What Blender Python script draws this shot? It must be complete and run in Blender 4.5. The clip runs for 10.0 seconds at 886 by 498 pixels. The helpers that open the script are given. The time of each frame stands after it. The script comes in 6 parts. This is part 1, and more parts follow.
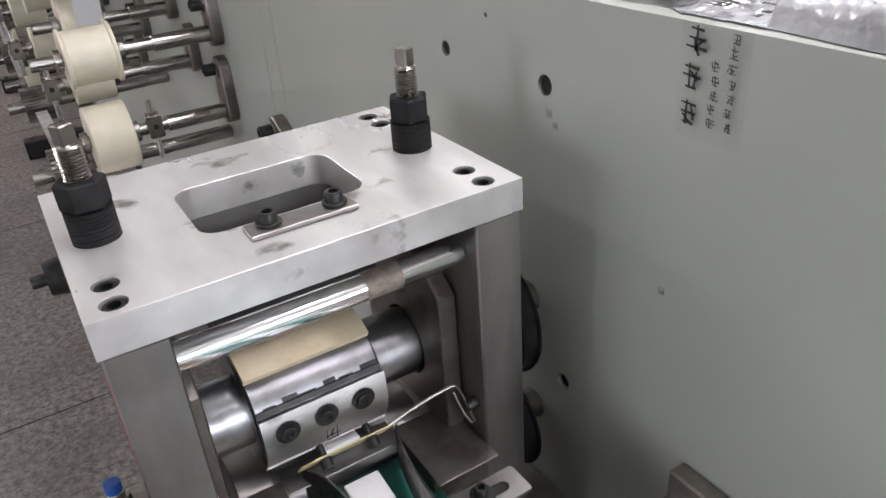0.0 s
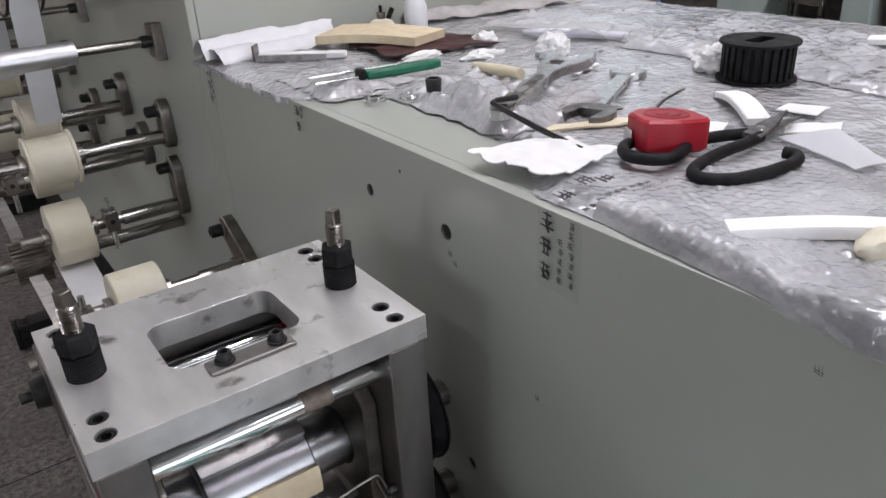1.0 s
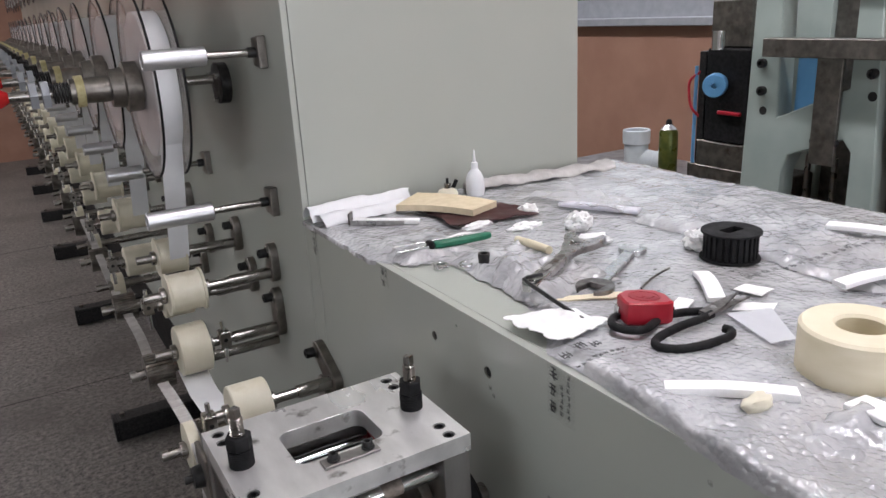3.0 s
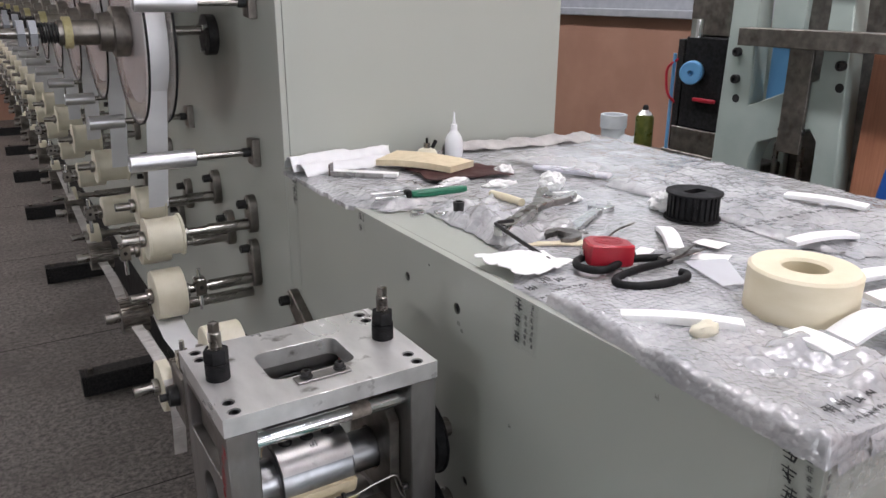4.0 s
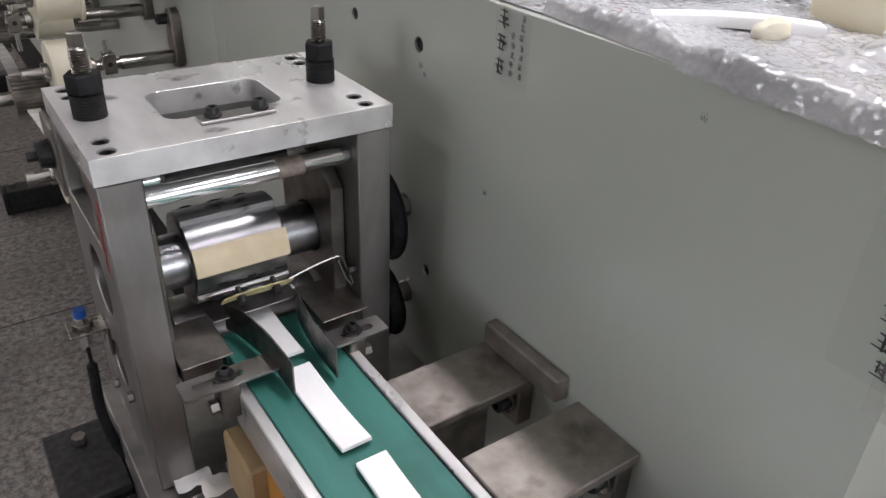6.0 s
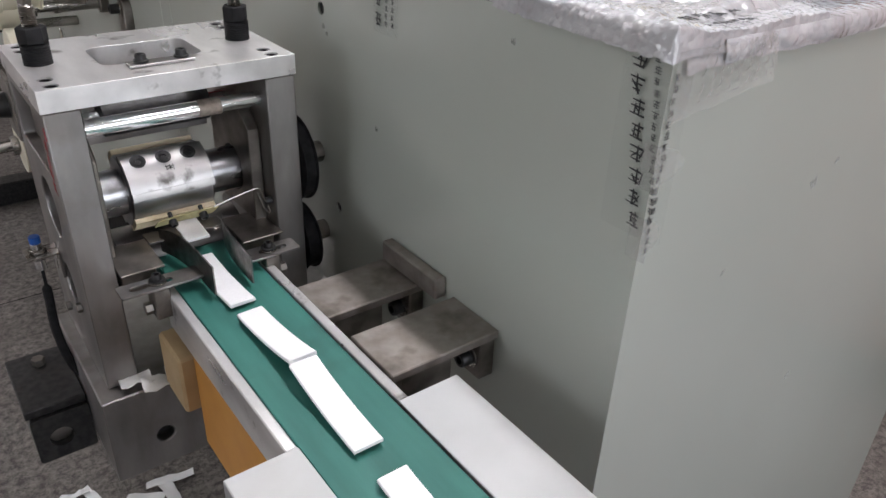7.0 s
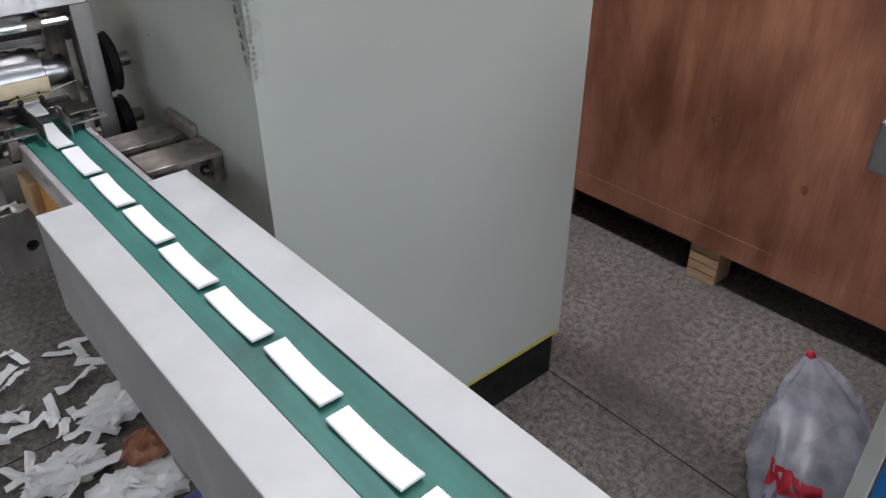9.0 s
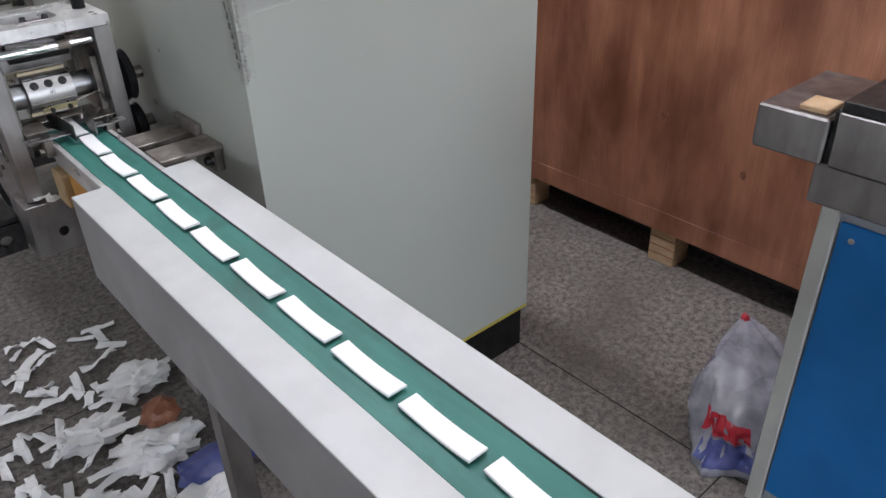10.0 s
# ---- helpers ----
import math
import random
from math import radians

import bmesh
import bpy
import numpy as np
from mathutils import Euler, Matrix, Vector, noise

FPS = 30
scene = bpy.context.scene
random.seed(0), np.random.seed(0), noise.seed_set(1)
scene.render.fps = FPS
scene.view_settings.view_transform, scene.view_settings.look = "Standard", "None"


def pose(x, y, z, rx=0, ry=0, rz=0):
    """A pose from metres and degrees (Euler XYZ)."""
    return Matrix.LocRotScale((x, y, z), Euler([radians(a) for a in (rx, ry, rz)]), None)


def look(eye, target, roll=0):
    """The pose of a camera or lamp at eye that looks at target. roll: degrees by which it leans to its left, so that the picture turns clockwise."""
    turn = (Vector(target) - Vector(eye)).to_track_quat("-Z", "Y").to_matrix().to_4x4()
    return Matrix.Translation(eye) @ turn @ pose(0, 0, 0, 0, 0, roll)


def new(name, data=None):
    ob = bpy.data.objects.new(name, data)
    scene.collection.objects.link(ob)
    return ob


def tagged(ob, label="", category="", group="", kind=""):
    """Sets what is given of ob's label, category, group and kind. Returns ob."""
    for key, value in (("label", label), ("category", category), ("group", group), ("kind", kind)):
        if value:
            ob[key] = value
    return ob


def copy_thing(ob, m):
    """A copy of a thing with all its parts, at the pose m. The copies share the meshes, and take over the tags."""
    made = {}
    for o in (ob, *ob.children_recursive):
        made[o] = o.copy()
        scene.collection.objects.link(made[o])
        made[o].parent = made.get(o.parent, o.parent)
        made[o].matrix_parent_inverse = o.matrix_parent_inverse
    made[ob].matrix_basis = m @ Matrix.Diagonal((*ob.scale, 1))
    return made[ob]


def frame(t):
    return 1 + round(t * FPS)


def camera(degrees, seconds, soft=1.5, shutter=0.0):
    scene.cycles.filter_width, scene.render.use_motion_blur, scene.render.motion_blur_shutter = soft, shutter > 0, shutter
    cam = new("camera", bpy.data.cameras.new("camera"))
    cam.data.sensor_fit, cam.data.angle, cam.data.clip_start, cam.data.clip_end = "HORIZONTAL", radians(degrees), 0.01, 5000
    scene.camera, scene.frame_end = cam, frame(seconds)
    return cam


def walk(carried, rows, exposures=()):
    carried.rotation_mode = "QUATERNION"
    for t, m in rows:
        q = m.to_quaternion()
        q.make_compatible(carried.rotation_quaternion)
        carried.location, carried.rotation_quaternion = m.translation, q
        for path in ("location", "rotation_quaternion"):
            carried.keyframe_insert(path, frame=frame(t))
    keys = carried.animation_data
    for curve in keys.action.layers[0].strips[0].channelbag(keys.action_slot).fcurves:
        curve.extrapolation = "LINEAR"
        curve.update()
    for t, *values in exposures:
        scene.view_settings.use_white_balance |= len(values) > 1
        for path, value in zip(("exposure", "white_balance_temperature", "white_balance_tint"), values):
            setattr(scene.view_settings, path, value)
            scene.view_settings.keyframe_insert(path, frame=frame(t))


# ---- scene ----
cam = camera(61.4, 10.0)
PATH = [
    (0, (0.048, 0.019, 1.242), (0.914, 1.53, 0.259), -4.5),
    (0.5, (0.039, -0.041, 1.321), (0.942, 1.477, 0.384), -6.7),
    (1, (0.028, -0.07, 1.358), (1.046, 1.407, 0.474), -3.1),
    (1.5, (-0.006, -0.113, 1.405), (0.985, 1.425, 0.597), -2.2),
    (2, (-0.023, -0.139, 1.448), (0.942, 1.435, 0.68), -4.0),
    (2.5, (-0.049, -0.19, 1.477), (0.912, 1.408, 0.754), -3.2),
    (2.7, (-0.061, -0.224, 1.498), (0.892, 1.398, 0.819), -3.4),
    (3.8, (-0.125, -0.341, 1.52), (0.859, 1.314, 0.981), -0.7),
    (4, (-0.116, -0.324, 1.464), (0.886, 1.282, 0.819), 0.4),
    (4.5, (-0.074, -0.264, 1.365), (0.911, 1.255, 0.517), 1.1),
    (5, (-0.04, -0.21, 1.314), (0.943, 1.259, 0.379), 2.0),
    (5.5, (-0.034, -0.192, 1.285), (0.957, 1.243, 0.306), 2.5),
    (5.7, (-0.03, -0.19, 1.285), (0.966, 1.213, 0.265), 2.8),
    (6.8, (-0.044, -0.311, 1.266), (0.985, 1.082, 0.265), 2.2),
    (7, (-0.053, -0.381, 1.273), (1.006, 0.995, 0.281), 2.2),
    (7.5, (-0.076, -0.553, 1.316), (1.094, 0.754, 0.356), 1.4),
    (8, (-0.086, -0.684, 1.371), (1.135, 0.58, 0.417), 2.2),
    (8.5, (-0.089, -0.896, 1.359), (1.092, 0.362, 0.348), 2.1),
    (9, (-0.097, -1.029, 1.355), (1.008, 0.247, 0.282), -0.1),
    (9.5, (-0.114, -1.143, 1.385), (0.973, 0.134, 0.295), 0.0),
    (10, (-0.200, -1.269, 1.410), (0.908, 0.034, 0.372), -1.8),
]
EXPOSURES = [(0, 0.68, 6450, 10), (0.5, 0.2, 6350, 10), (1.0, -0.10, 6350, 10), (2.5, -0.02, 6400, 10), (4.0, 0.08, 6450, 10), (5.5, 0.22, 6500, 10), (7.0, 0.30, 6450, 9), (7.5, 0.11, 6400, 9), (8.0, 0.05, 6300, 8), (10.0, 0.2, 6200, 8)]
walk(cam, [(t, look(eye, target, roll)) for t, eye, target, roll in PATH], EXPOSURES)


from mathutils.geometry import tessellate_polygon

# ---- world, lamps, exposure ----
world = bpy.data.worlds.new("sky")
scene.world = world
world.use_nodes = True
wn = world.node_tree
sky = wn.nodes.new("ShaderNodeTexSky")
sky.sky_type, sky.sun_disc, sky.sun_elevation, sky.sun_rotation = "NISHITA", False, radians(73), radians(214)
wn.links.new(sky.outputs[0], wn.nodes["Background"].inputs[0])
wn.nodes["Background"].inputs[1].default_value = 0.15


def area_lamp(name, eye, target, sx, sy, watts, colour):
    data = bpy.data.lights.new(name, "AREA")
    data.shape, data.size, data.size_y, data.energy, data.color = "RECTANGLE", sx, sy, watts, colour
    ob = new(name, data)
    ob.matrix_world = look(eye, target)
    return ob


sun = bpy.data.lights.new("sun", "SUN")
sun.energy, sun.angle, sun.color = 4.0, radians(0.5), (1.0, 0.95, 0.88)
sun_ob = new("sun", sun)
sun_ob.matrix_world = look((1, 0, 12), (3, 3, 0))
TUBE_WHITE = (1.0, 0.955, 1.02)
DAY = (0.96, 0.955, 1.03)
# row of fluorescent battens under the ceiling, along the machine line
area_lamp("batten_light_aisle", (0.92, 1.6, 3.36), (0.92, 1.6, 0), 0.16, 6.4, 112, TUBE_WHITE)
# unseen front row, added to brighten the far housing and the left floor
area_lamp("fill_light_front", (-2.2, 6.6, 3.36), (-2.2, 6.6, 0), 0.22, 6.4, 115, TUBE_WHITE)
# daylight in the window openings; the south one is an added, unseen fill
area_lamp("window_light_east", (2.84, 3.6, 2.1), (0, 3.6, 1.6), 6.0, 1.3, 22, DAY)
area_lamp("window_light_west", (-4.25, 0.45, 1.55), (0, 0.45, 1.35), 1.0, 1.2, 20, DAY)
area_lamp("fill_light_south", (0.7, -4.95, 1.8), (0.7, 0, 1.2), 3.0, 1.8, 84, DAY)


# ---- building helpers ----
ORIGIN = {}


def thing(name, base, label, category, group="", kind=""):
    """An Empty at the thing's base; its parts are built in world coordinates."""
    ob = new(name)
    ob.empty_display_size = 0.02
    ob.location = base
    ORIGIN[ob] = Vector(base)
    return tagged(ob, label, category, group, kind)


def part(name, bm, material, parent=None, label="", at=None, sharp=35, recalc=True):
    """Links a bmesh, built in world coordinates, as one mesh object under a thing or a part."""
    me = bpy.data.meshes.new(name)
    above = ORIGIN[parent] if parent else Vector((0, 0, 0))
    own = Vector(at) if at is not None else above.copy()
    bmesh.ops.translate(bm, verts=bm.verts, vec=-own)
    if recalc:
        bmesh.ops.recalc_face_normals(bm, faces=bm.faces)
    bm.to_mesh(me)
    bm.free()
    me.materials.append(material)
    me.shade_smooth()
    me.set_sharp_from_angle(angle=radians(sharp))
    ob = new(name, me)
    ORIGIN[ob] = own
    if parent:
        ob.parent = parent
    ob.location = own - above
    if label:
        ob["label"] = label
    return ob


def single(name, bm, material, base, label, category, group="", kind="", sharp=35):
    """A thing that is one plain mesh."""
    return tagged(part(name, bm, material, None, "", base, sharp), label, category, group, kind)


def join(*bms):
    out = bmesh.new()
    for b in bms:
        me = bpy.data.meshes.new("tmp")
        b.to_mesh(me)
        b.free()
        out.from_mesh(me)
        bpy.data.meshes.remove(me)
    return out


def box(x0, x1, y0, y1, z0, z1, bev=0.001, seg=1):
    bm = bmesh.new()
    bmesh.ops.create_cube(bm, size=1)
    for v in bm.verts:
        v.co = Vector(((x0 + x1) / 2 + v.co.x * (x1 - x0), (y0 + y1) / 2 + v.co.y * (y1 - y0), (z0 + z1) / 2 + v.co.z * (z1 - z0)))
    if bev:
        bmesh.ops.bevel(bm, geom=bm.edges[:], offset=bev, segments=seg, affect="EDGES", clamp_overlap=True)
    return bm


def turned(bm, m):
    bmesh.ops.transform(bm, matrix=m, verts=bm.verts)
    return bm


def axis_frame(a, b):
    d = Vector(b) - Vector(a)
    return Matrix.Translation(a) @ d.to_track_quat("Z", "Y").to_matrix().to_4x4(), d.length


def lathe(a, b, profile, seg=32):
    """A solid of revolution about the axis a-b; profile: (along as a fraction, radius)."""
    m, length = axis_frame(a, b)
    bm = bmesh.new()
    rings = []
    for h, r in profile:
        if r < 1e-6:
            rings.append([bm.verts.new((0, 0, h * length))])
        else:
            rings.append([bm.verts.new((r * math.cos(2 * math.pi * k / seg), r * math.sin(2 * math.pi * k / seg), h * length)) for k in range(seg)])
    for p, q in zip(rings, rings[1:]):
        for k in range(seg):
            j = (k + 1) % seg
            if len(p) == 1 and len(q) == 1:
                continue
            if len(p) == 1:
                bm.faces.new((p[0], q[j], q[k]))
            elif len(q) == 1:
                bm.faces.new((p[k], p[j], q[0]))
            else:
                bm.faces.new((p[k], p[j], q[j], q[k]))
    return turned(bm, m)


def rod(a, b, r, seg=24, bev=0.0006):
    length = (Vector(b) - Vector(a)).length
    e = min(bev, r * 0.4, length * 0.3)
    f = e / length
    return lathe(a, b, [(0, 0), (0, r - e), (f, r), (1 - f, r), (1, r - e), (1, 0)], seg)


def pipe(a, b, r_out, r_in, seg=32, e=0.0008):
    length = (Vector(b) - Vector(a)).length
    f = e / length
    return lathe(a, b, [(f, r_in), (0, r_in + e), (0, r_out - e), (f, r_out), (1 - f, r_out), (1, r_out - e), (1, r_in + e), (1 - f, r_in), (f, r_in)], seg)


def circle_pts(cx, cy, r, n=20):
    return [(cx + r * math.cos(2 * math.pi * k / n), cy + r * math.sin(2 * math.pi * k / n)) for k in range(n)]


def round_rect(x0, x1, y0, y1, r, n=5):
    pts = []
    for cx, cy, a0 in ((x1 - r, y1 - r, 0), (x0 + r, y1 - r, 90), (x0 + r, y0 + r, 180), (x1 - r, y0 + r, 270)):
        for k in range(n + 1):
            a = radians(a0 + 90 * k / n)
            pts.append((cx + r * math.cos(a), cy + r * math.sin(a)))
    return pts


def slab(outer, holes, h0, h1, plane="z", bev=0.0):
    """A plate with through holes: outlines in the two other axes (in xyz order), thickness from h0 to h1 along plane."""
    bm = bmesh.new()
    loops = [[Vector((u, v, 0)) for u, v in loop] for loop in (outer, *holes)]
    flat = [p for loop in loops for p in loop]
    vs = [bm.verts.new((p.x, p.y, h0)) for p in flat]
    for tri in tessellate_polygon(loops):
        try:
            bm.faces.new([vs[k] for k in tri])
        except ValueError:
            pass
    got = bmesh.ops.extrude_face_region(bm, geom=bm.faces[:])
    for v in got["geom"]:
        if isinstance(v, bmesh.types.BMVert):
            v.co.z = h1
    bmesh.ops.recalc_face_normals(bm, faces=bm.faces)
    if bev:
        edges = [e for e in bm.edges if len(e.link_faces) == 2 and e.calc_face_angle(0) > radians(60)]
        bmesh.ops.bevel(bm, geom=edges, offset=bev, segments=1, affect="EDGES", clamp_overlap=True)
    for v in bm.verts:
        u, w, h = v.co
        v.co = (u, w, h) if plane == "z" else (h, u, w) if plane == "x" else (u, h, w)
    return bm


def wire(points, r, seg=10, closed=False):
    """A round wire along points, swept by parallel frames."""
    pts = [Vector(p) for p in points]
    bm = bmesh.new()
    n = len(pts)
    rings, up = [], None
    for k, p in enumerate(pts):
        d = (pts[(k + 1) % n] - pts[k - 1]) if closed else (pts[min(k + 1, n - 1)] - pts[max(k - 1, 0)])
        d.normalize()
        if up is None:
            up = d.orthogonal()
        up = (up - d * up.dot(d)).normalized()
        side = d.cross(up)
        rr = r[k] if isinstance(r, (list, tuple)) else r
        rings.append([bm.verts.new(p + rr * (math.cos(2 * math.pi * j / seg) * up + math.sin(2 * math.pi * j / seg) * side)) for j in range(seg)])
    pairs = list(zip(rings, rings[1:])) + ([(rings[-1], rings[0])] if closed else [])
    for a, b in pairs:
        for j in range(seg):
            i = (j + 1) % seg
            bm.faces.new((a[j], a[i], b[i], b[j]))
    if not closed:
        bm.faces.new(rings[0][::-1])
        bm.faces.new(rings[-1])
    return bm


def smooth_path(points, n=8):
    """Catmull-Rom through points."""
    p = [Vector(q) for q in points]
    p = [2 * p[0] - p[1]] + p + [2 * p[-1] - p[-2]]
    out = []
    for i in range(1, len(p) - 2):
        for k in range(n):
            t = k / n
            out.append(0.5 * (2 * p[i] + (p[i + 1] - p[i - 1]) * t + (2 * p[i - 1] - 5 * p[i] + 4 * p[i + 1] - p[i + 2]) * t * t + (3 * p[i] - p[i - 1] - 3 * p[i + 1] + p[i + 2]) * t ** 3))
    return out + [p[-2]]


def ribbon(yz, x0, x1, thick=0.0008, wave=0.0):
    """A band of film of width x0..x1 that runs through points (y, z)."""
    pts = [Vector((0, y, z)) for y, z in yz]
    bm = bmesh.new()
    rows = []
    for k, p in enumerate(pts):
        d = (pts[min(k + 1, len(pts) - 1)] - pts[max(k - 1, 0)]).normalized()
        nrm = Vector((0, -d.z, d.y)) * thick
        rows.append([bm.verts.new((x, p.y + s * nrm.y, p.z + s * nrm.z)) for x, s in ((x0, 0), (x1, 0), (x1, 1), (x0, 1))])
    for a, b in zip(rows, rows[1:]):
        for j in range(4):
            i = (j + 1) % 4
            bm.faces.new((a[j], a[i], b[i], b[j]))
    bm.faces.new(rows[0])
    bm.faces.new(rows[-1][::-1])
    return bm


def hex_prism(a, b, af, bev=0.0006):
    length = (Vector(b) - Vector(a)).length
    r = af / math.sqrt(3)
    f = bev / length
    return lathe(a, b, [(0, 0), (0, r - bev), (f, r), (1 - f, r), (1, r - bev), (1, 0)], 6)


def socket_screw(a, d, r, h, washer=0.0):
    """A socket head cap screw at a, its head rising h along d, with the hexagonal recess."""
    a, d = Vector(a), Vector(d).normalized()
    top = a + d * h
    m, length = axis_frame(a, top)
    bm = lathe(a, top, [(0, 0), (0, r), (0.88, r), (1.0, r * 0.88), (1.0, r * 0.56), (0.45, r * 0.5), (0.45, 0)], 18)
    if washer:
        bm = join(bm, pipe(a - d * 0.0002, a + d * 0.0022, washer, r * 0.6, 24, 0.0004))
    return bm


def lump(centre, size, seed, rough=0.35, sub=3, freq=1.8):
    """A crumpled body, such as a wad of tissue."""
    bm = bmesh.new()
    bmesh.ops.create_icosphere(bm, subdivisions=sub, radius=1)
    off = Vector((seed * 3.7, seed * 1.3, seed * 7.1))
    for v in bm.verts:
        n = v.co.normalized()
        k = 1 + rough * (noise.noise(n * freq + off) + 0.6 * noise.noise(n * freq * 2.7 + off) + 0.35 * abs(noise.noise(n * freq * 6 + off)))
        v.co = Vector((centre[0] + n.x * size[0] * k, centre[1] + n.y * size[1] * k, centre[2] + max(n.z * size[2] * k, -size[2] * 0.75)))
    return bm


def sheet_patch(corners, z, seed, thick=0.0008, lift=0.004, n=10, fray=0.0, coarse=1.0, hump=0.0):
    """A thin loose sheet over a quadrilateral of (x, y) corners, uneven, resting near height z."""
    c = [Vector((*p, 0)) for p in corners]
    top, low = [], []
    bm = bmesh.new()
    for i in range(n + 1):
        for j in range(n + 1):
            u, v = i / n, j / n
            p = (c[0] * (1 - u) + c[1] * u) * (1 - v) + (c[3] * (1 - u) + c[2] * u) * v
            if fray and (i in (0, n) or j in (0, n)):
                p += Vector((noise.noise(p * 90 + Vector((seed, 0, 0))), noise.noise(p * 90 + Vector((0, seed, 5))), 0)) * fray
            h = lift * (0.6 + noise.noise(p * 28 * coarse + Vector((seed, seed, 0))) + 0.5 * noise.noise(p * 75 * coarse + Vector((0, seed, 0)))) + hump * math.sin(math.pi * v) ** 0.7
            top.append(bm.verts.new((p.x, p.y, z + thick + max(h, 0))))
            low.append(bm.verts.new((p.x, p.y, z + max(h, 0))))
    w = n + 1
    for i in range(n):
        for j in range(n):
            a = i * w + j
            bm.faces.new((top[a], top[a + w], top[a + w + 1], top[a + 1]))
            bm.faces.new((low[a], low[a + 1], low[a + w + 1], low[a + w]))
    ring = [j for j in range(w)] + [i * w + n for i in range(1, w)] + [n * w + j for j in range(n - 1, -1, -1)] + [i * w for i in range(n - 1, 0, -1)]
    for p, q in zip(ring, ring[1:] + ring[:1]):
        bm.faces.new((top[p], top[q], low[q], low[p]))
    return bm


def strokes(places, size, seed, bold=1.0):
    """Printed marks too small or private to read: short bars per character. places: (centre, along, across, normal)."""
    rng = random.Random(seed)
    bms = []
    for c, along, across, nrm in places:
        c, along, across, nrm = Vector(c), Vector(along), Vector(across), Vector(nrm)
        bars = []
        side = rng.choice((-0.2, 0.0, 0.18))
        for k in range(3):
            v = -0.3 + 0.3 * k + rng.uniform(-0.05, 0.05)
            bars.append((side * 0.5, v, rng.uniform(0.22, 0.46), 0.08))
        bars.append((v * 0.1, side, 0.42, 1.5 + rng.uniform(-0.1, 0.1)))
        bars.append((rng.uniform(-0.1, 0.1), side + rng.choice((-0.25, 0.25)), 0.28, 1.57 + rng.uniform(-0.5, 0.5)))
        bars.append((rng.uniform(-0.2, 0.2), rng.uniform(-0.2, 0.2), 0.22, rng.uniform(0.5, 1.0) * rng.choice((-1, 1))))
        for u, v, half, turn in bars:
            if abs(turn) > 1.2:
                u, v = v, u
            o = c + across * size * u + along * size * v
            d = (across * math.cos(turn) + along * math.sin(turn)) * size * half
            w = nrm.cross(d).normalized() * size * rng.uniform(0.030, 0.048) * bold
            bm = bmesh.new()
            lo = [bm.verts.new(o + p * d + q * w + nrm * 0.0001) for p, q in ((-1, -1), (1, -0.5), (1, 0.5), (-1, 1))]
            hi = [bm.verts.new(vert.co + nrm * 0.0003) for vert in lo]
            bm.faces.new(hi)
            for i in range(4):
                j = (i + 1) % 4
                bm.faces.new((lo[i], lo[j], hi[j], hi[i]))
            bms.append(bm)
    return join(*bms)


def spur_gear(y, z, r, x0, x1, teeth, material):
    prof = []
    for k in range(teeth):
        for f, rr in ((0.0, r * 0.92), (0.25, r * 0.92), (0.4, r), (0.65, r), (0.8, r * 0.92)):
            a = 2 * math.pi * (k + f) / teeth
            prof.append((y + rr * math.cos(a), z + rr * math.sin(a)))
    return slab(prof, [circle_pts(y, z, r * 0.2, 14)], x0, x1, "x")


# ---- materials ----
def srgb(r, g, b):
    return tuple((c / 255 / 12.92) if c / 255 <= 0.04045 else ((c / 255 + 0.055) / 1.055) ** 2.4 for c in (r, g, b))


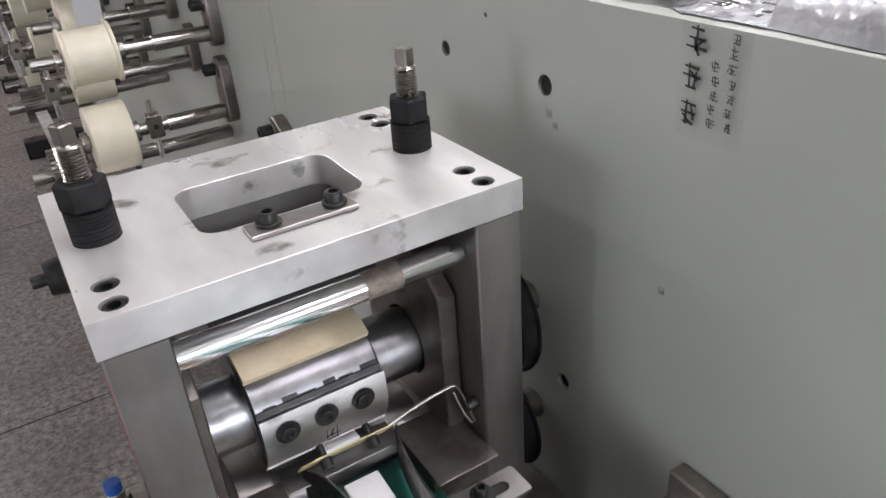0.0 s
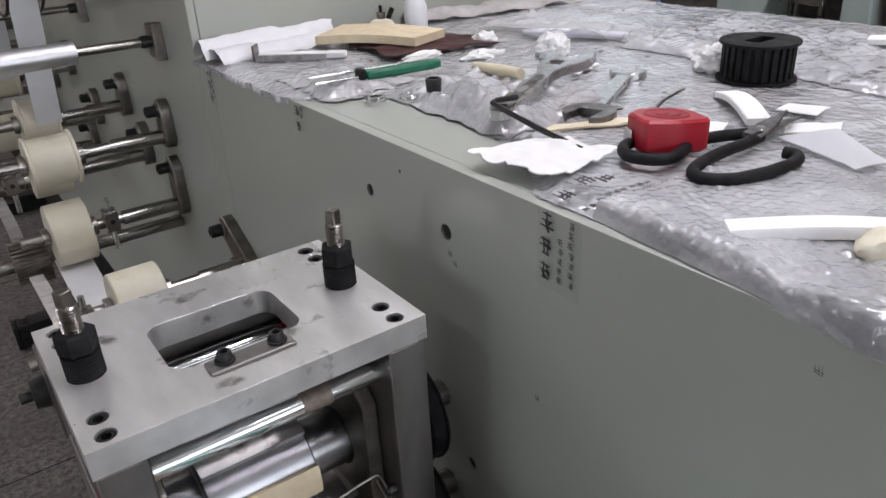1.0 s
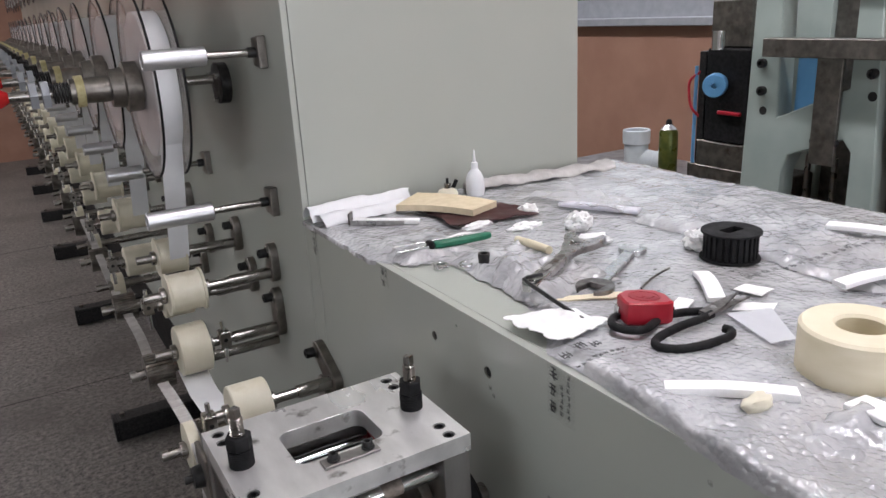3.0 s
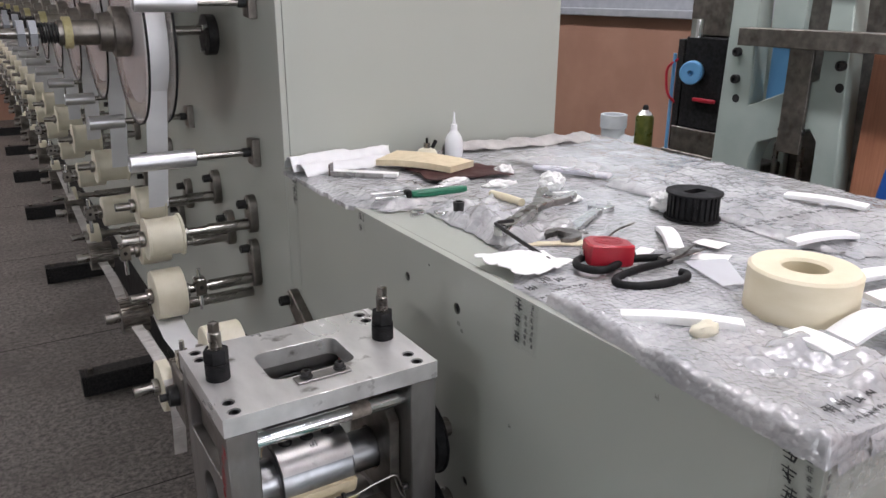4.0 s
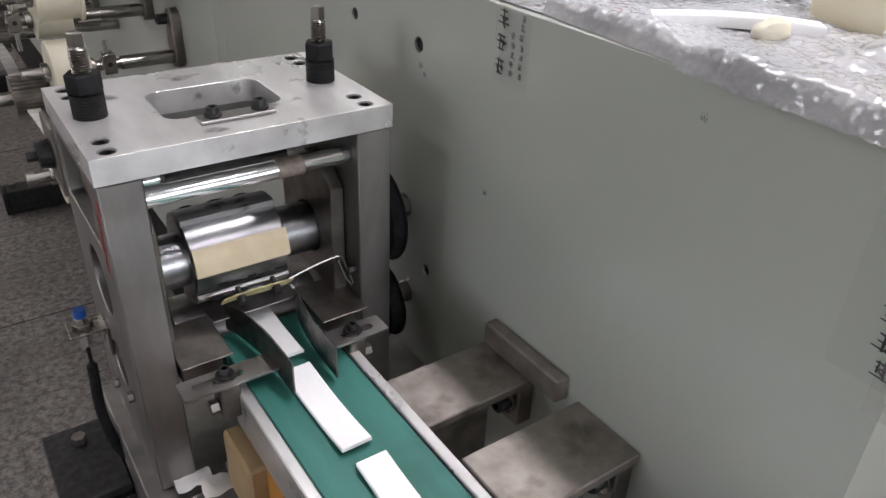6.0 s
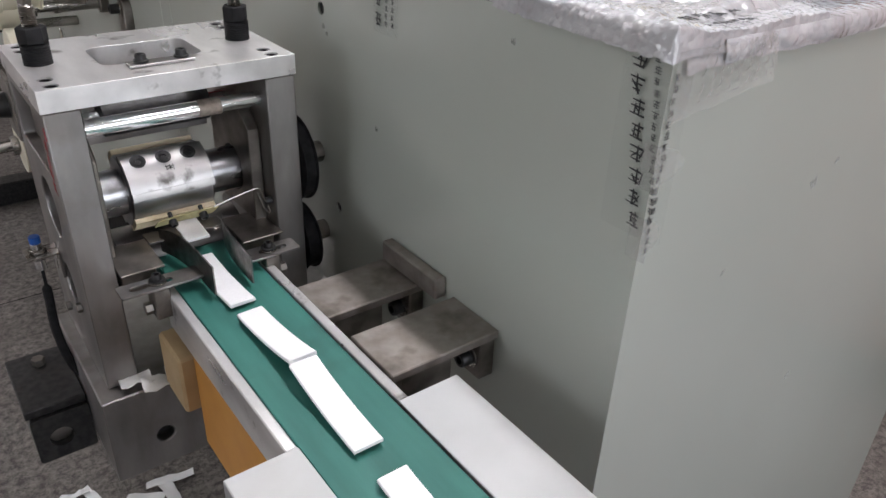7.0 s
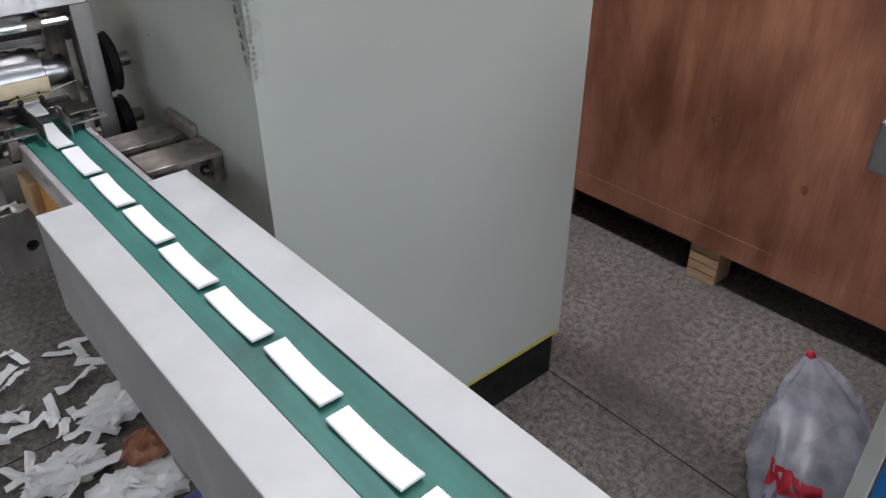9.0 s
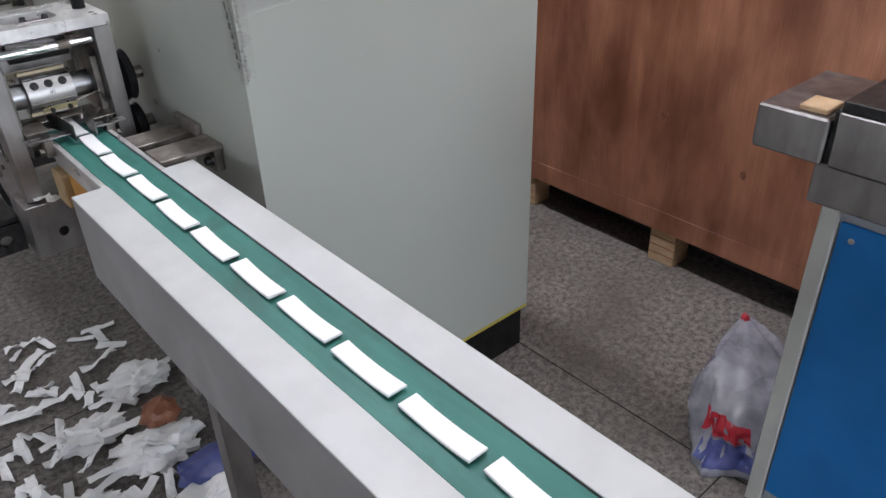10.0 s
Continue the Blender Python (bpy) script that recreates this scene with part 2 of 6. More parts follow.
def surface(name, c1, c2, rough=(0.4, 0.6), metal=0.0, scale=60.0, stretch=(1, 1, 1), bump=0.05, grain=400.0, stain=None, stain_scale=7.0,
            stain_at=(0.55, 0.7), mixed=(0.35, 0.65), coat=0.0, spec=0.5, trans=0.0, alpha=1.0, vary=0.0, detail=6.0, fine=0.5):
    """Two colours mixed by noise, stains at a larger scale, roughness and fine relief by a grain."""
    m = bpy.data.materials.new(name)
    m.use_nodes = True
    nt = m.node_tree
    L, N = nt.links.new, nt.nodes.new
    bsdf = nt.nodes["Principled BSDF"]
    tc, mp = N("ShaderNodeTexCoord"), N("ShaderNodeMapping")
    mp.inputs["Scale"].default_value = stretch
    L(tc.outputs["Object"], mp.inputs[0])
    n1 = N("ShaderNodeTexNoise")
    n1.inputs["Scale"].default_value, n1.inputs["Detail"].default_value = scale, detail
    n1.inputs["Roughness"].default_value = fine
    L(mp.outputs[0], n1.inputs["Vector"])
    ramp = N("ShaderNodeValToRGB")
    ramp.color_ramp.elements[0].position, ramp.color_ramp.elements[1].position = mixed
    ramp.color_ramp.elements[0].color, ramp.color_ramp.elements[1].color = (*c1, 1), (*c2, 1)
    L(n1.outputs[0], ramp.inputs[0])
    colour = ramp.outputs[0]
    if stain:
        n2 = N("ShaderNodeTexNoise")
        n2.inputs["Scale"].default_value, n2.inputs["Detail"].default_value = stain_scale, 7
        L(tc.outputs["Object"], n2.inputs["Vector"])
        r2 = N("ShaderNodeValToRGB")
        r2.color_ramp.elements[0].position, r2.color_ramp.elements[1].position = stain_at
        r2.color_ramp.elements[0].color, r2.color_ramp.elements[1].color = (0, 0, 0, 1), (1, 1, 1, 1)
        L(n2.outputs[0], r2.inputs[0])
        mix = N("ShaderNodeMix")
        mix.data_type = "RGBA"
        L(r2.outputs[0], mix.inputs["Factor"])
        L(colour, mix.inputs["A"])
        mix.inputs["B"].default_value = (*stain, 1)
        colour = mix.outputs["Result"]
    if vary:
        info, mul = N("ShaderNodeObjectInfo"), N("ShaderNodeHueSaturation")
        mr = N("ShaderNodeMapRange")
        mr.inputs["To Min"].default_value, mr.inputs["To Max"].default_value = 1 - vary, 1 + vary
        L(info.outputs["Random"], mr.inputs[0])
        L(mr.outputs[0], mul.inputs["Value"])
        L(colour, mul.inputs["Color"])
        colour = mul.outputs[0]
    L(colour, bsdf.inputs["Base Color"])
    n3 = N("ShaderNodeTexNoise")
    n3.inputs["Scale"].default_value, n3.inputs["Detail"].default_value = scale * 0.6, 5
    L(mp.outputs[0], n3.inputs["Vector"])
    mr = N("ShaderNodeMapRange")
    mr.inputs["From Min"].default_value, mr.inputs["From Max"].default_value = 0.3, 0.7
    mr.inputs["To Min"].default_value, mr.inputs["To Max"].default_value = rough
    L(n3.outputs[0], mr.inputs[0])
    L(mr.outputs[0], bsdf.inputs["Roughness"])
    bsdf.inputs["Metallic"].default_value = metal
    bsdf.inputs["Specular IOR Level"].default_value = spec
    bsdf.inputs["Coat Weight"].default_value = coat
    bsdf.inputs["Transmission Weight"].default_value = trans
    bsdf.inputs["Alpha"].default_value = alpha
    if bump:
        n4 = N("ShaderNodeTexNoise")
        n4.inputs["Scale"].default_value, n4.inputs["Detail"].default_value = grain, 3
        L(mp.outputs[0], n4.inputs["Vector"])
        b = N("ShaderNodeBump")
        b.inputs["Strength"].default_value, b.inputs["Distance"].default_value = bump, 0.001
        L(n4.outputs[0], b.inputs["Height"])
        L(b.outputs[0], bsdf.inputs["Normal"])
    return m


def plywood():
    """Red-brown rotary-cut plywood: broad blotches, wandering grain figure and fine upright pores."""
    m = surface("red_plywood", (0.23, 0.092, 0.051), (0.43, 0.198, 0.117), (0.34, 0.52), 0, 5.5, (1, 1, 0.55), 0.06, 240, detail=9, mixed=(0.32, 0.68))
    nt = m.node_tree
    L, N = nt.links.new, nt.nodes.new
    tc, bsdf = nt.nodes["Texture Coordinate"], nt.nodes["Principled BSDF"]
    colour = bsdf.inputs["Base Color"].links[0].from_socket
    for scale, stretch, dist, lo, hi, at in ((4.5, (1, 1, 0.30), 1.3, (0.80, 0.76, 0.73), (1.12, 1.13, 1.14), (0.34, 0.60)), (13, (1, 1, 0.16), 0.9, (0.86, 0.82, 0.79), (1.08, 1.09, 1.10), (0.38, 0.58)), (240, (1, 1, 0.03), 0.0, (0.90, 0.88, 0.87), (1.05, 1.06, 1.06), (0.35, 0.6)), (2.6, (1, 1, 1), 0.8, (0.76, 0.71, 0.68), (1.05, 1.05, 1.05), (0.34, 0.62))):
        mp, ns, rp, mx = N("ShaderNodeMapping"), N("ShaderNodeTexNoise"), N("ShaderNodeValToRGB"), N("ShaderNodeMix")
        mp.inputs["Scale"].default_value = stretch
        ns.inputs["Scale"].default_value, ns.inputs["Detail"].default_value, ns.inputs["Distortion"].default_value = scale, 6, dist
        rp.color_ramp.elements[0].position, rp.color_ramp.elements[1].position = at
        rp.color_ramp.elements[0].color, rp.color_ramp.elements[1].color = (*lo, 1), (*hi, 1)
        mx.data_type, mx.blend_type = "RGBA", "MULTIPLY"
        mx.inputs["Factor"].default_value = 1.0
        L(tc.outputs["Object"], mp.inputs[0])
        L(mp.outputs[0], ns.inputs["Vector"])
        L(ns.outputs[0], rp.inputs[0])
        L(colour, mx.inputs["A"])
        L(rp.outputs[0], mx.inputs["B"])
        colour = mx.outputs["Result"]
    L(colour, bsdf.inputs["Base Color"])
    return m


KNIFE = surface("knife_steel", (0.38, 0.37, 0.365), (0.56, 0.55, 0.54), (0.34, 0.5), 1.0, 30, (0.35, 1, 1), 0.04, 900, (0.15, 0.14, 0.13), 40, (0.58, 0.72))
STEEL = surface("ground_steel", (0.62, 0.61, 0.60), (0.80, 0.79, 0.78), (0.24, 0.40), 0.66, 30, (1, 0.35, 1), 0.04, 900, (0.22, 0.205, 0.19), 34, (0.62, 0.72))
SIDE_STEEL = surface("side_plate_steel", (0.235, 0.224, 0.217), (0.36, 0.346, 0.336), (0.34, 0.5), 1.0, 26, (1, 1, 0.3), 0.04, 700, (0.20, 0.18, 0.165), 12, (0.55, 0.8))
SHAFT = surface("shaft_steel", (0.25, 0.235, 0.215), (0.36, 0.34, 0.315), (0.22, 0.34), 1.0, 60, (0.3, 1, 1), 0.03, 900)
BRACKET = surface("bracket_steel", (0.17, 0.155, 0.14), (0.27, 0.25, 0.225), (0.36, 0.52), 1.0, 40, (1, 1, 1), 0.05, 600, (0.10, 0.08, 0.065), 30, (0.55, 0.8))
ARM = surface("oiled_steel", (0.25, 0.222, 0.200), (0.37, 0.335, 0.305), (0.38, 0.54), 0.8, 40, (1, 1, 1), 0.05, 600, (0.11, 0.09, 0.075), 30, (0.5, 0.8))
CHROME = surface("chrome", (0.72, 0.73, 0.74), (0.80, 0.81, 0.82), (0.09, 0.18), 1.0, 30, (0.2, 1, 1), 0.01, 900)
ALU = surface("anodised_aluminium", (0.58, 0.58, 0.595), (0.65, 0.65, 0.665), (0.40, 0.48), 1.0, 50, (0.2, 1, 1), 0.02, 900)
BLACK_OX = surface("black_oxide", (0.012, 0.012, 0.013), (0.035, 0.034, 0.033), (0.35, 0.55), 0.35, 120, (1, 1, 1), 0.08, 900)
RUBBER = surface("black_rubber", (0.008, 0.008, 0.0085), (0.018, 0.018, 0.019), (0.5, 0.7), 0.0, 90, (1, 1, 1), 0.06, 600, spec=0.18)
CAB = surface("cabinet_paint", (0.418, 0.440, 0.394), (0.434, 0.456, 0.409), (0.22, 0.26), 0.0, 3.2, (1, 1, 0.6), 0.0, 260, spec=0.5)
# near-black that paints the shade within holes and gaps
DARK = surface("dark_shade", (0.01, 0.01, 0.01), (0.02, 0.02, 0.02), (0.7, 0.9), 0.0, 50, bump=0)
YELLOW = surface("yellow_stripe", (0.42, 0.35, 0.05), (0.50, 0.42, 0.07), (0.5, 0.6), 0, 40)
PLINTH = surface("black_plinth", (0.007, 0.0065, 0.006), (0.014, 0.013, 0.012), (0.8, 0.95), 0, 30, spec=0.2)
# skirt grey set darker than the covers: the sides' shade is in the colour
SKIRT = surface("shaded_skirt_paint", (0.30, 0.30, 0.30), (0.36, 0.36, 0.36), (0.45, 0.6), 0, 14, (1, 1, 1), 0.04, 300, (0.22, 0.215, 0.21), 7, (0.5, 0.8))
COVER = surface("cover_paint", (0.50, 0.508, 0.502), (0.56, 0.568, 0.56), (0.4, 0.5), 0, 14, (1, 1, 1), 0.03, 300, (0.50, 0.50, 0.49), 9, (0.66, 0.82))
BELT = surface("green_belt", srgb(44, 104, 95), srgb(56, 120, 110), (0.45, 0.6), 0, 40, (1, 0.15, 1), 0.06, 900, srgb(40, 88, 80), 10, (0.55, 0.75))
PAD = surface("white_pad", (0.90, 0.90, 0.90), (0.93, 0.93, 0.93), (0.8, 0.9), 0, 300, (1, 1, 1), 0.04, 500, spec=0.2)
NYLON = surface("cream_nylon", (0.70, 0.655, 0.51), (0.77, 0.725, 0.585), (0.38, 0.5), 0, 30, (1, 1, 1), 0.03, 500, (0.55, 0.48, 0.33), 14, (0.64, 0.82))
FILM = surface("white_film", (0.78, 0.785, 0.80), (0.84, 0.845, 0.855), (0.42, 0.55), 0, 20, (1, 1, 1), 0.04, 300)
FLOOR = surface("floor_terrazzo", (0.054, 0.047, 0.042), (0.255, 0.231, 0.208), (0.5, 0.75), 0, 52, (1, 1, 1), 0.0, 300, (0.075, 0.064, 0.056), 2.3, (0.46, 0.80), detail=9, mixed=(0.42, 0.60), fine=0.85)
WALL = surface("salmon_wall", (0.34, 0.185, 0.128), (0.39, 0.22, 0.155), (0.7, 0.85), 0, 5, (1, 1, 1), 0.1, 90)
WHITE_WALL = surface("white_plaster", (0.70, 0.71, 0.69), (0.76, 0.77, 0.75), (0.75, 0.9), 0, 5, (1, 1, 1), 0.1, 90)
PLY = plywood()
KNOT = surface("knot_wood", (0.16, 0.062, 0.034), (0.30, 0.130, 0.074), (0.5, 0.6), 0, 110)
PINE = surface("pine_block", (0.45, 0.30, 0.17), (0.56, 0.40, 0.24), (0.6, 0.75), 0, 20, (1, 1, 6), 0.1, 300)
FOAM = surface("cream_foam", (0.70, 0.59, 0.40), (0.78, 0.67, 0.48), (0.85, 0.95), 0, 60, (1, 1, 1), 0.3, 420, spec=0.2)
CREAM = surface("cream_roll", (0.74, 0.665, 0.48), (0.81, 0.74, 0.57), (0.6, 0.75), 0, 18, (1, 1, 3), 0.15, 380, spec=0.3)
AMBER = surface("amber_board", (0.52, 0.235, 0.045), (0.60, 0.29, 0.06), (0.45, 0.6), 0, 12)
CARD = surface("cardboard", (0.44, 0.31, 0.165), (0.53, 0.39, 0.22), (0.7, 0.85), 0, 18)
YELLOW_PAD = surface("yellow_pad", (0.38, 0.335, 0.16), (0.52, 0.47, 0.27), (0.5, 0.7), 0, 60, stain=(0.28, 0.22, 0.08), stain_scale=60)
TISSUE = surface("tissue_paper", (0.84, 0.84, 0.83), (0.89, 0.89, 0.885), (0.85, 0.95), 0, 60, (1, 1, 1), 0.3, 240, spec=0.2)
RED = surface("red_plastic", (0.36, 0.010, 0.024), (0.43, 0.016, 0.034), (0.32, 0.42), 0, 40, bump=0.02)
RED_LOW = surface("red_label", (0.30, 0.01, 0.02), (0.36, 0.016, 0.03), (0.45, 0.5), 0, 40, bump=0)
GREEN_GRIP = surface("green_grip", (0.01, 0.13, 0.07), (0.02, 0.18, 0.10), (0.35, 0.5), 0, 60, bump=0.02)
TOOL = surface("tool_steel", (0.44, 0.44, 0.44), (0.60, 0.60, 0.595), (0.20, 0.36), 1.0, 60, (1, 1, 1), 0.06, 500, (0.20, 0.19, 0.18), 45, (0.55, 0.75))
BLADE = surface("blade_steel", (0.13, 0.12, 0.115), (0.27, 0.26, 0.25), (0.3, 0.5), 1.0, 80, (1, 1, 1), 0.05, 500, (0.10, 0.06, 0.04), 60, (0.6, 0.75))
LEATHER = surface("maroon_leather", (0.045, 0.014, 0.014), (0.07, 0.022, 0.02), (0.5, 0.7), 0, 60, bump=0.2)
BOTTLE = surface("white_bottle", (0.80, 0.81, 0.83), (0.84, 0.85, 0.87), (0.35, 0.45), 0, 20, bump=0)
INK = surface("black_ink", (0.012, 0.012, 0.014), (0.03, 0.03, 0.032), (0.5, 0.6), 0, 80, bump=0)
GREY_INK = surface("grey_ink", (0.03, 0.03, 0.032), (0.06, 0.06, 0.062), (0.5, 0.6), 0, 80, bump=0)
PVC = surface("grey_pvc", (0.52, 0.56, 0.58), (0.60, 0.64, 0.66), (0.35, 0.5), 0, 20)
OLIVE = surface("olive_can", (0.06, 0.08, 0.015), (0.12, 0.13, 0.03), (0.25, 0.35), 0.3, 40, bump=0)
MACHINE_GREEN = surface("machine_green", (0.30, 0.36, 0.33), (0.36, 0.42, 0.385), (0.35, 0.5), 0, 8)
BLUE = surface("blue_paint", (0.006, 0.15, 0.45), (0.012, 0.18, 0.52), (0.32, 0.45), 0, 10)
BLUE_CAP = surface("blue_cap", (0.01, 0.07, 0.30), (0.015, 0.09, 0.36), (0.3, 0.4), 0, 10, bump=0)
LIGHT_BLUE = surface("light_blue_plastic", (0.10, 0.28, 0.50), (0.13, 0.33, 0.56), (0.35, 0.45), 0, 10, bump=0)
RED_KNOB = surface("red_knob", (0.45, 0.012, 0.015), (0.52, 0.02, 0.02), (0.2, 0.3), 0, 20, bump=0)
GREY_FRAME = surface("window_grey", (0.36, 0.38, 0.41), (0.42, 0.44, 0.47), (0.4, 0.5), 0.2, 20)
BAG_BLUE = surface("bag_blue_print", (0.05, 0.06, 0.20), (0.08, 0.10, 0.28), (0.35, 0.5), 0, 30)


def wrap_material():
    """Clear bubble wrap in several layers: milky, glossy, with rows of bubbles and sharp creases."""
    m = surface("bubble_wrap", (0.34, 0.343, 0.355), (0.56, 0.563, 0.58), (0.05, 0.22), 0, 16, (1, 1, 1), 0.0, 100, (0.42, 0.405, 0.395), 4, (0.45, 0.85), spec=0.8, coat=0.6)
    nt = m.node_tree
    L, N = nt.links.new, nt.nodes.new
    tc = nt.nodes["Texture Coordinate"]
    vor = N("ShaderNodeTexVoronoi")
    vor.feature = "SMOOTH_F1"
    vor.inputs["Scale"].default_value, vor.inputs["Randomness"].default_value, vor.inputs["Smoothness"].default_value = 120, 0.95, 0.3
    L(tc.outputs["Object"], vor.inputs["Vector"])
    height = vor.outputs["Distance"]
    for scale, kind, gain in ((60, "FBM", 0.8), (190, "FBM", 0.4)):
        ns = N("ShaderNodeTexNoise")
        ns.noise_type = kind
        ns.inputs["Scale"].default_value, ns.inputs["Detail"].default_value = scale, 3
        L(tc.outputs["Object"], ns.inputs["Vector"])
        add = N("ShaderNodeMath")
        add.operation = "MULTIPLY_ADD"
        L(ns.outputs[0], add.inputs[0])
        add.inputs[1].default_value = gain
        L(height, add.inputs[2])
        height = add.outputs[0]
    b = N("ShaderNodeBump")
    b.inputs["Strength"].default_value, b.inputs["Distance"].default_value = 0.42, 0.004
    b.invert = True
    L(height, b.inputs["Height"])
    L(b.outputs[0], nt.nodes["Principled BSDF"].inputs["Normal"])
    L(b.outputs[0], nt.nodes["Principled BSDF"].inputs["Coat Normal"])
    return m


WRAP = wrap_material()


def clear_material(name, tint, rough, weight):
    m = bpy.data.materials.new(name)
    m.use_nodes = True
    nt = m.node_tree
    bsdf = nt.nodes["Principled BSDF"]
    bsdf.inputs["Base Color"].default_value = (*tint, 1)
    bsdf.inputs["Roughness"].default_value = rough
    bsdf.inputs["Alpha"].default_value = weight
    ns, b, tc = nt.nodes.new("ShaderNodeTexNoise"), nt.nodes.new("ShaderNodeBump"), nt.nodes.new("ShaderNodeTexCoord")
    ns.inputs["Scale"].default_value = 60
    nt.links.new(tc.outputs["Object"], ns.inputs["Vector"])
    b.inputs["Strength"].default_value, b.inputs["Distance"].default_value = 0.5, 0.003
    nt.links.new(ns.outputs[0], b.inputs["Height"])
    nt.links.new(b.outputs[0], bsdf.inputs["Normal"])
    return m


TAPE_FILM = clear_material("tape_film", (0.55, 0.57, 0.54), 0.16, 0.03)
FLAP_FILM = clear_material("flap_film", (0.55, 0.53, 0.51), 0.12, 0.24)
SHEET_FILM = clear_material("sheet_film", (0.82, 0.83, 0.87), 0.3, 0.55)
DRUM = surface("drum_steel", (0.24, 0.245, 0.255), (0.42, 0.42, 0.43), (0.24, 0.40), 1.0, 26, (0.4, 1, 1), 0.02, 900, (0.16, 0.155, 0.15), 30, (0.5, 0.75))
DULL_FILM = surface("dull_film", (0.42, 0.40, 0.385), (0.56, 0.54, 0.52), (0.4, 0.55), 0, 40, (1, 1, 1), 0.1, 300)
CLEAR_FILM = clear_material("clear_film", (0.75, 0.75, 0.76), 0.15, 0.35)
DISC_CLEAR = clear_material("acrylic_disc", (0.62, 0.56, 0.54), 0.12, 0.32)


def glow(name, colour, strength):
    m = bpy.data.materials.new(name)
    m.use_nodes = True
    bsdf = m.node_tree.nodes["Principled BSDF"]
    bsdf.inputs["Base Color"].default_value = (0.8, 0.8, 0.8, 1)
    bsdf.inputs["Emission Color"].default_value = (*colour, 1)
    bsdf.inputs["Emission Strength"].default_value = strength
    return m


TUBE_GLOW = glow("fluorescent_tube", (1, 0.98, 0.94), 6)


# ---- structure ----
def structure(name, bm, material, sharp=35):
    return tagged(part(name, bm, material, None, "", (0, 0, 0), sharp), kind="structure")


PX = 0.37          # front face of the machine cabinets
TOP = 1.143        # top of the low cabinet
structure("floor", box(-4.5, 3.05, -5.2, 10.3, -0.1, 0, 0), FLOOR)
structure("ceiling", box(-4.5, 3.05, -5.2, 10.3, 3.5, 3.6, 0), WHITE_WALL)
structure("wall_north", box(-4.5, 3.05, 10.1, 10.3, 0, 3.5, 0), WALL)
# unseen south wall, its opening added for the fill lamp
structure("wall_south", slab([(-4.3, 0), (3.05, 0), (3.05, 3.5), (-4.3, 3.5)], [[(-0.8, 0.9), (2.2, 0.9), (2.2, 2.7), (-0.8, 2.7)]], -5.2, -5.0, "y"), WHITE_WALL)
structure("wall_west", slab([(-5.0, 0), (10.1, 0), (10.1, 3.5), (-5.0, 3.5)], [[(-0.05, 0.95), (0.95, 0.95), (0.95, 2.15), (-0.05, 2.15)]], -4.5, -4.3, "x"), WHITE_WALL)
structure("wall_east", slab([(-5.0, 0), (10.1, 0), (10.1, 3.5), (-5.0, 3.5)], [[(0.4, 1.36), (6.8, 1.36), (6.8, 2.8), (0.4, 2.8)]], 2.9, 3.05, "x"), WALL)
for n in range(8):
    structure("trim", box(-4.3, 2.9, -3.33 + n * 1.29, -3.327 + n * 1.29, 0.0005, 0.0012, 0), PLINTH)
structure("trim", box(1.112, 1.115, -5, 10.1, 0.0005, 0.0012, 0), PLINTH)

win = thing("window_1", (2.95, 3.6, 1.36), "grey aluminium strip window with greenery outside", "window", kind="structure")
part("window_sill", box(2.84, 3.05, 0.4, 6.8, 1.36, 1.40, 0.004), GREY_FRAME, win)
part("window_frame", slab([(0.4, 1.40), (6.8, 1.40), (6.8, 2.8), (0.4, 2.8)], [[(0.45 + 1.58 * k, 1.50), (1.98 + 1.58 * k, 1.50), (1.98 + 1.58 * k, 2.75), (0.45 + 1.58 * k, 2.75)] for k in range(4)], 2.93, 2.99, "x"), GREY_FRAME, win)


def greenery():
    """A hedge of small leaves outside the window."""
    rng = random.Random(5)
    verts, faces = [], []
    for _ in range(32000):
        c = Vector((rng.uniform(3.7, 5.2), rng.uniform(0.2, 8.5), rng.uniform(0.9, 3.3)))
        if noise.noise(c * 1.6) < -0.55:
            continue
        d = Vector((rng.uniform(-1, 1), rng.uniform(-1, 1), rng.uniform(-1, 1))).normalized()
        e = d.orthogonal().normalized()
        s = rng.uniform(0.04, 0.085)
        k = len(verts)
        verts += [c - d * s, c + e * s * 0.45, c + d * s, c - e * s * 0.45]
        faces.append((k, k + 1, k + 2, k + 3))
    me = bpy.data.meshes.new("hedge")
    me.from_pydata([tuple(v) for v in verts], [], faces)
    me.materials.append(surface("leaf_green", (0.07, 0.16, 0.03), (0.16, 0.29, 0.07), (0.4, 0.6), 0, 8, bump=0))
    return tagged(new("hedge", me), "dense green hedge outside the strip window", "hedge", kind="stuff")


greenery()
structure("ground", box(3.05, 9, -6, 12, -0.1, -0.02, 0), FLOOR)


def batten(x, y):
    t = thing("ceiling_light", (x, y, 3.5), "white fluorescent batten with two tubes", "ceiling light", "battens under the ceiling")
    part("housing", box(x - 0.09, x + 0.09, y - 0.62, y + 0.62, 3.43, 3.5, 0.005), WHITE_WALL, t)
    for s in (-0.05, 0.05):
        part("tube", rod((x + s, y - 0.6, 3.405), (x + s, y + 0.6, 3.405), 0.013, 12), TUBE_GLOW, t)
    return t


first = batten(0.92, -0.9)
# the battens at x -2.2 are unseen, added to go with the front fill
for x in (0.92, -2.2):
    for k in range(5):
        if (x, k) != (0.92, 0):
            copy_thing(first, pose(x, (-0.9 if x > 0 else 4.0) + (1.25 if x > 0 else 1.3) * k, 3.5))

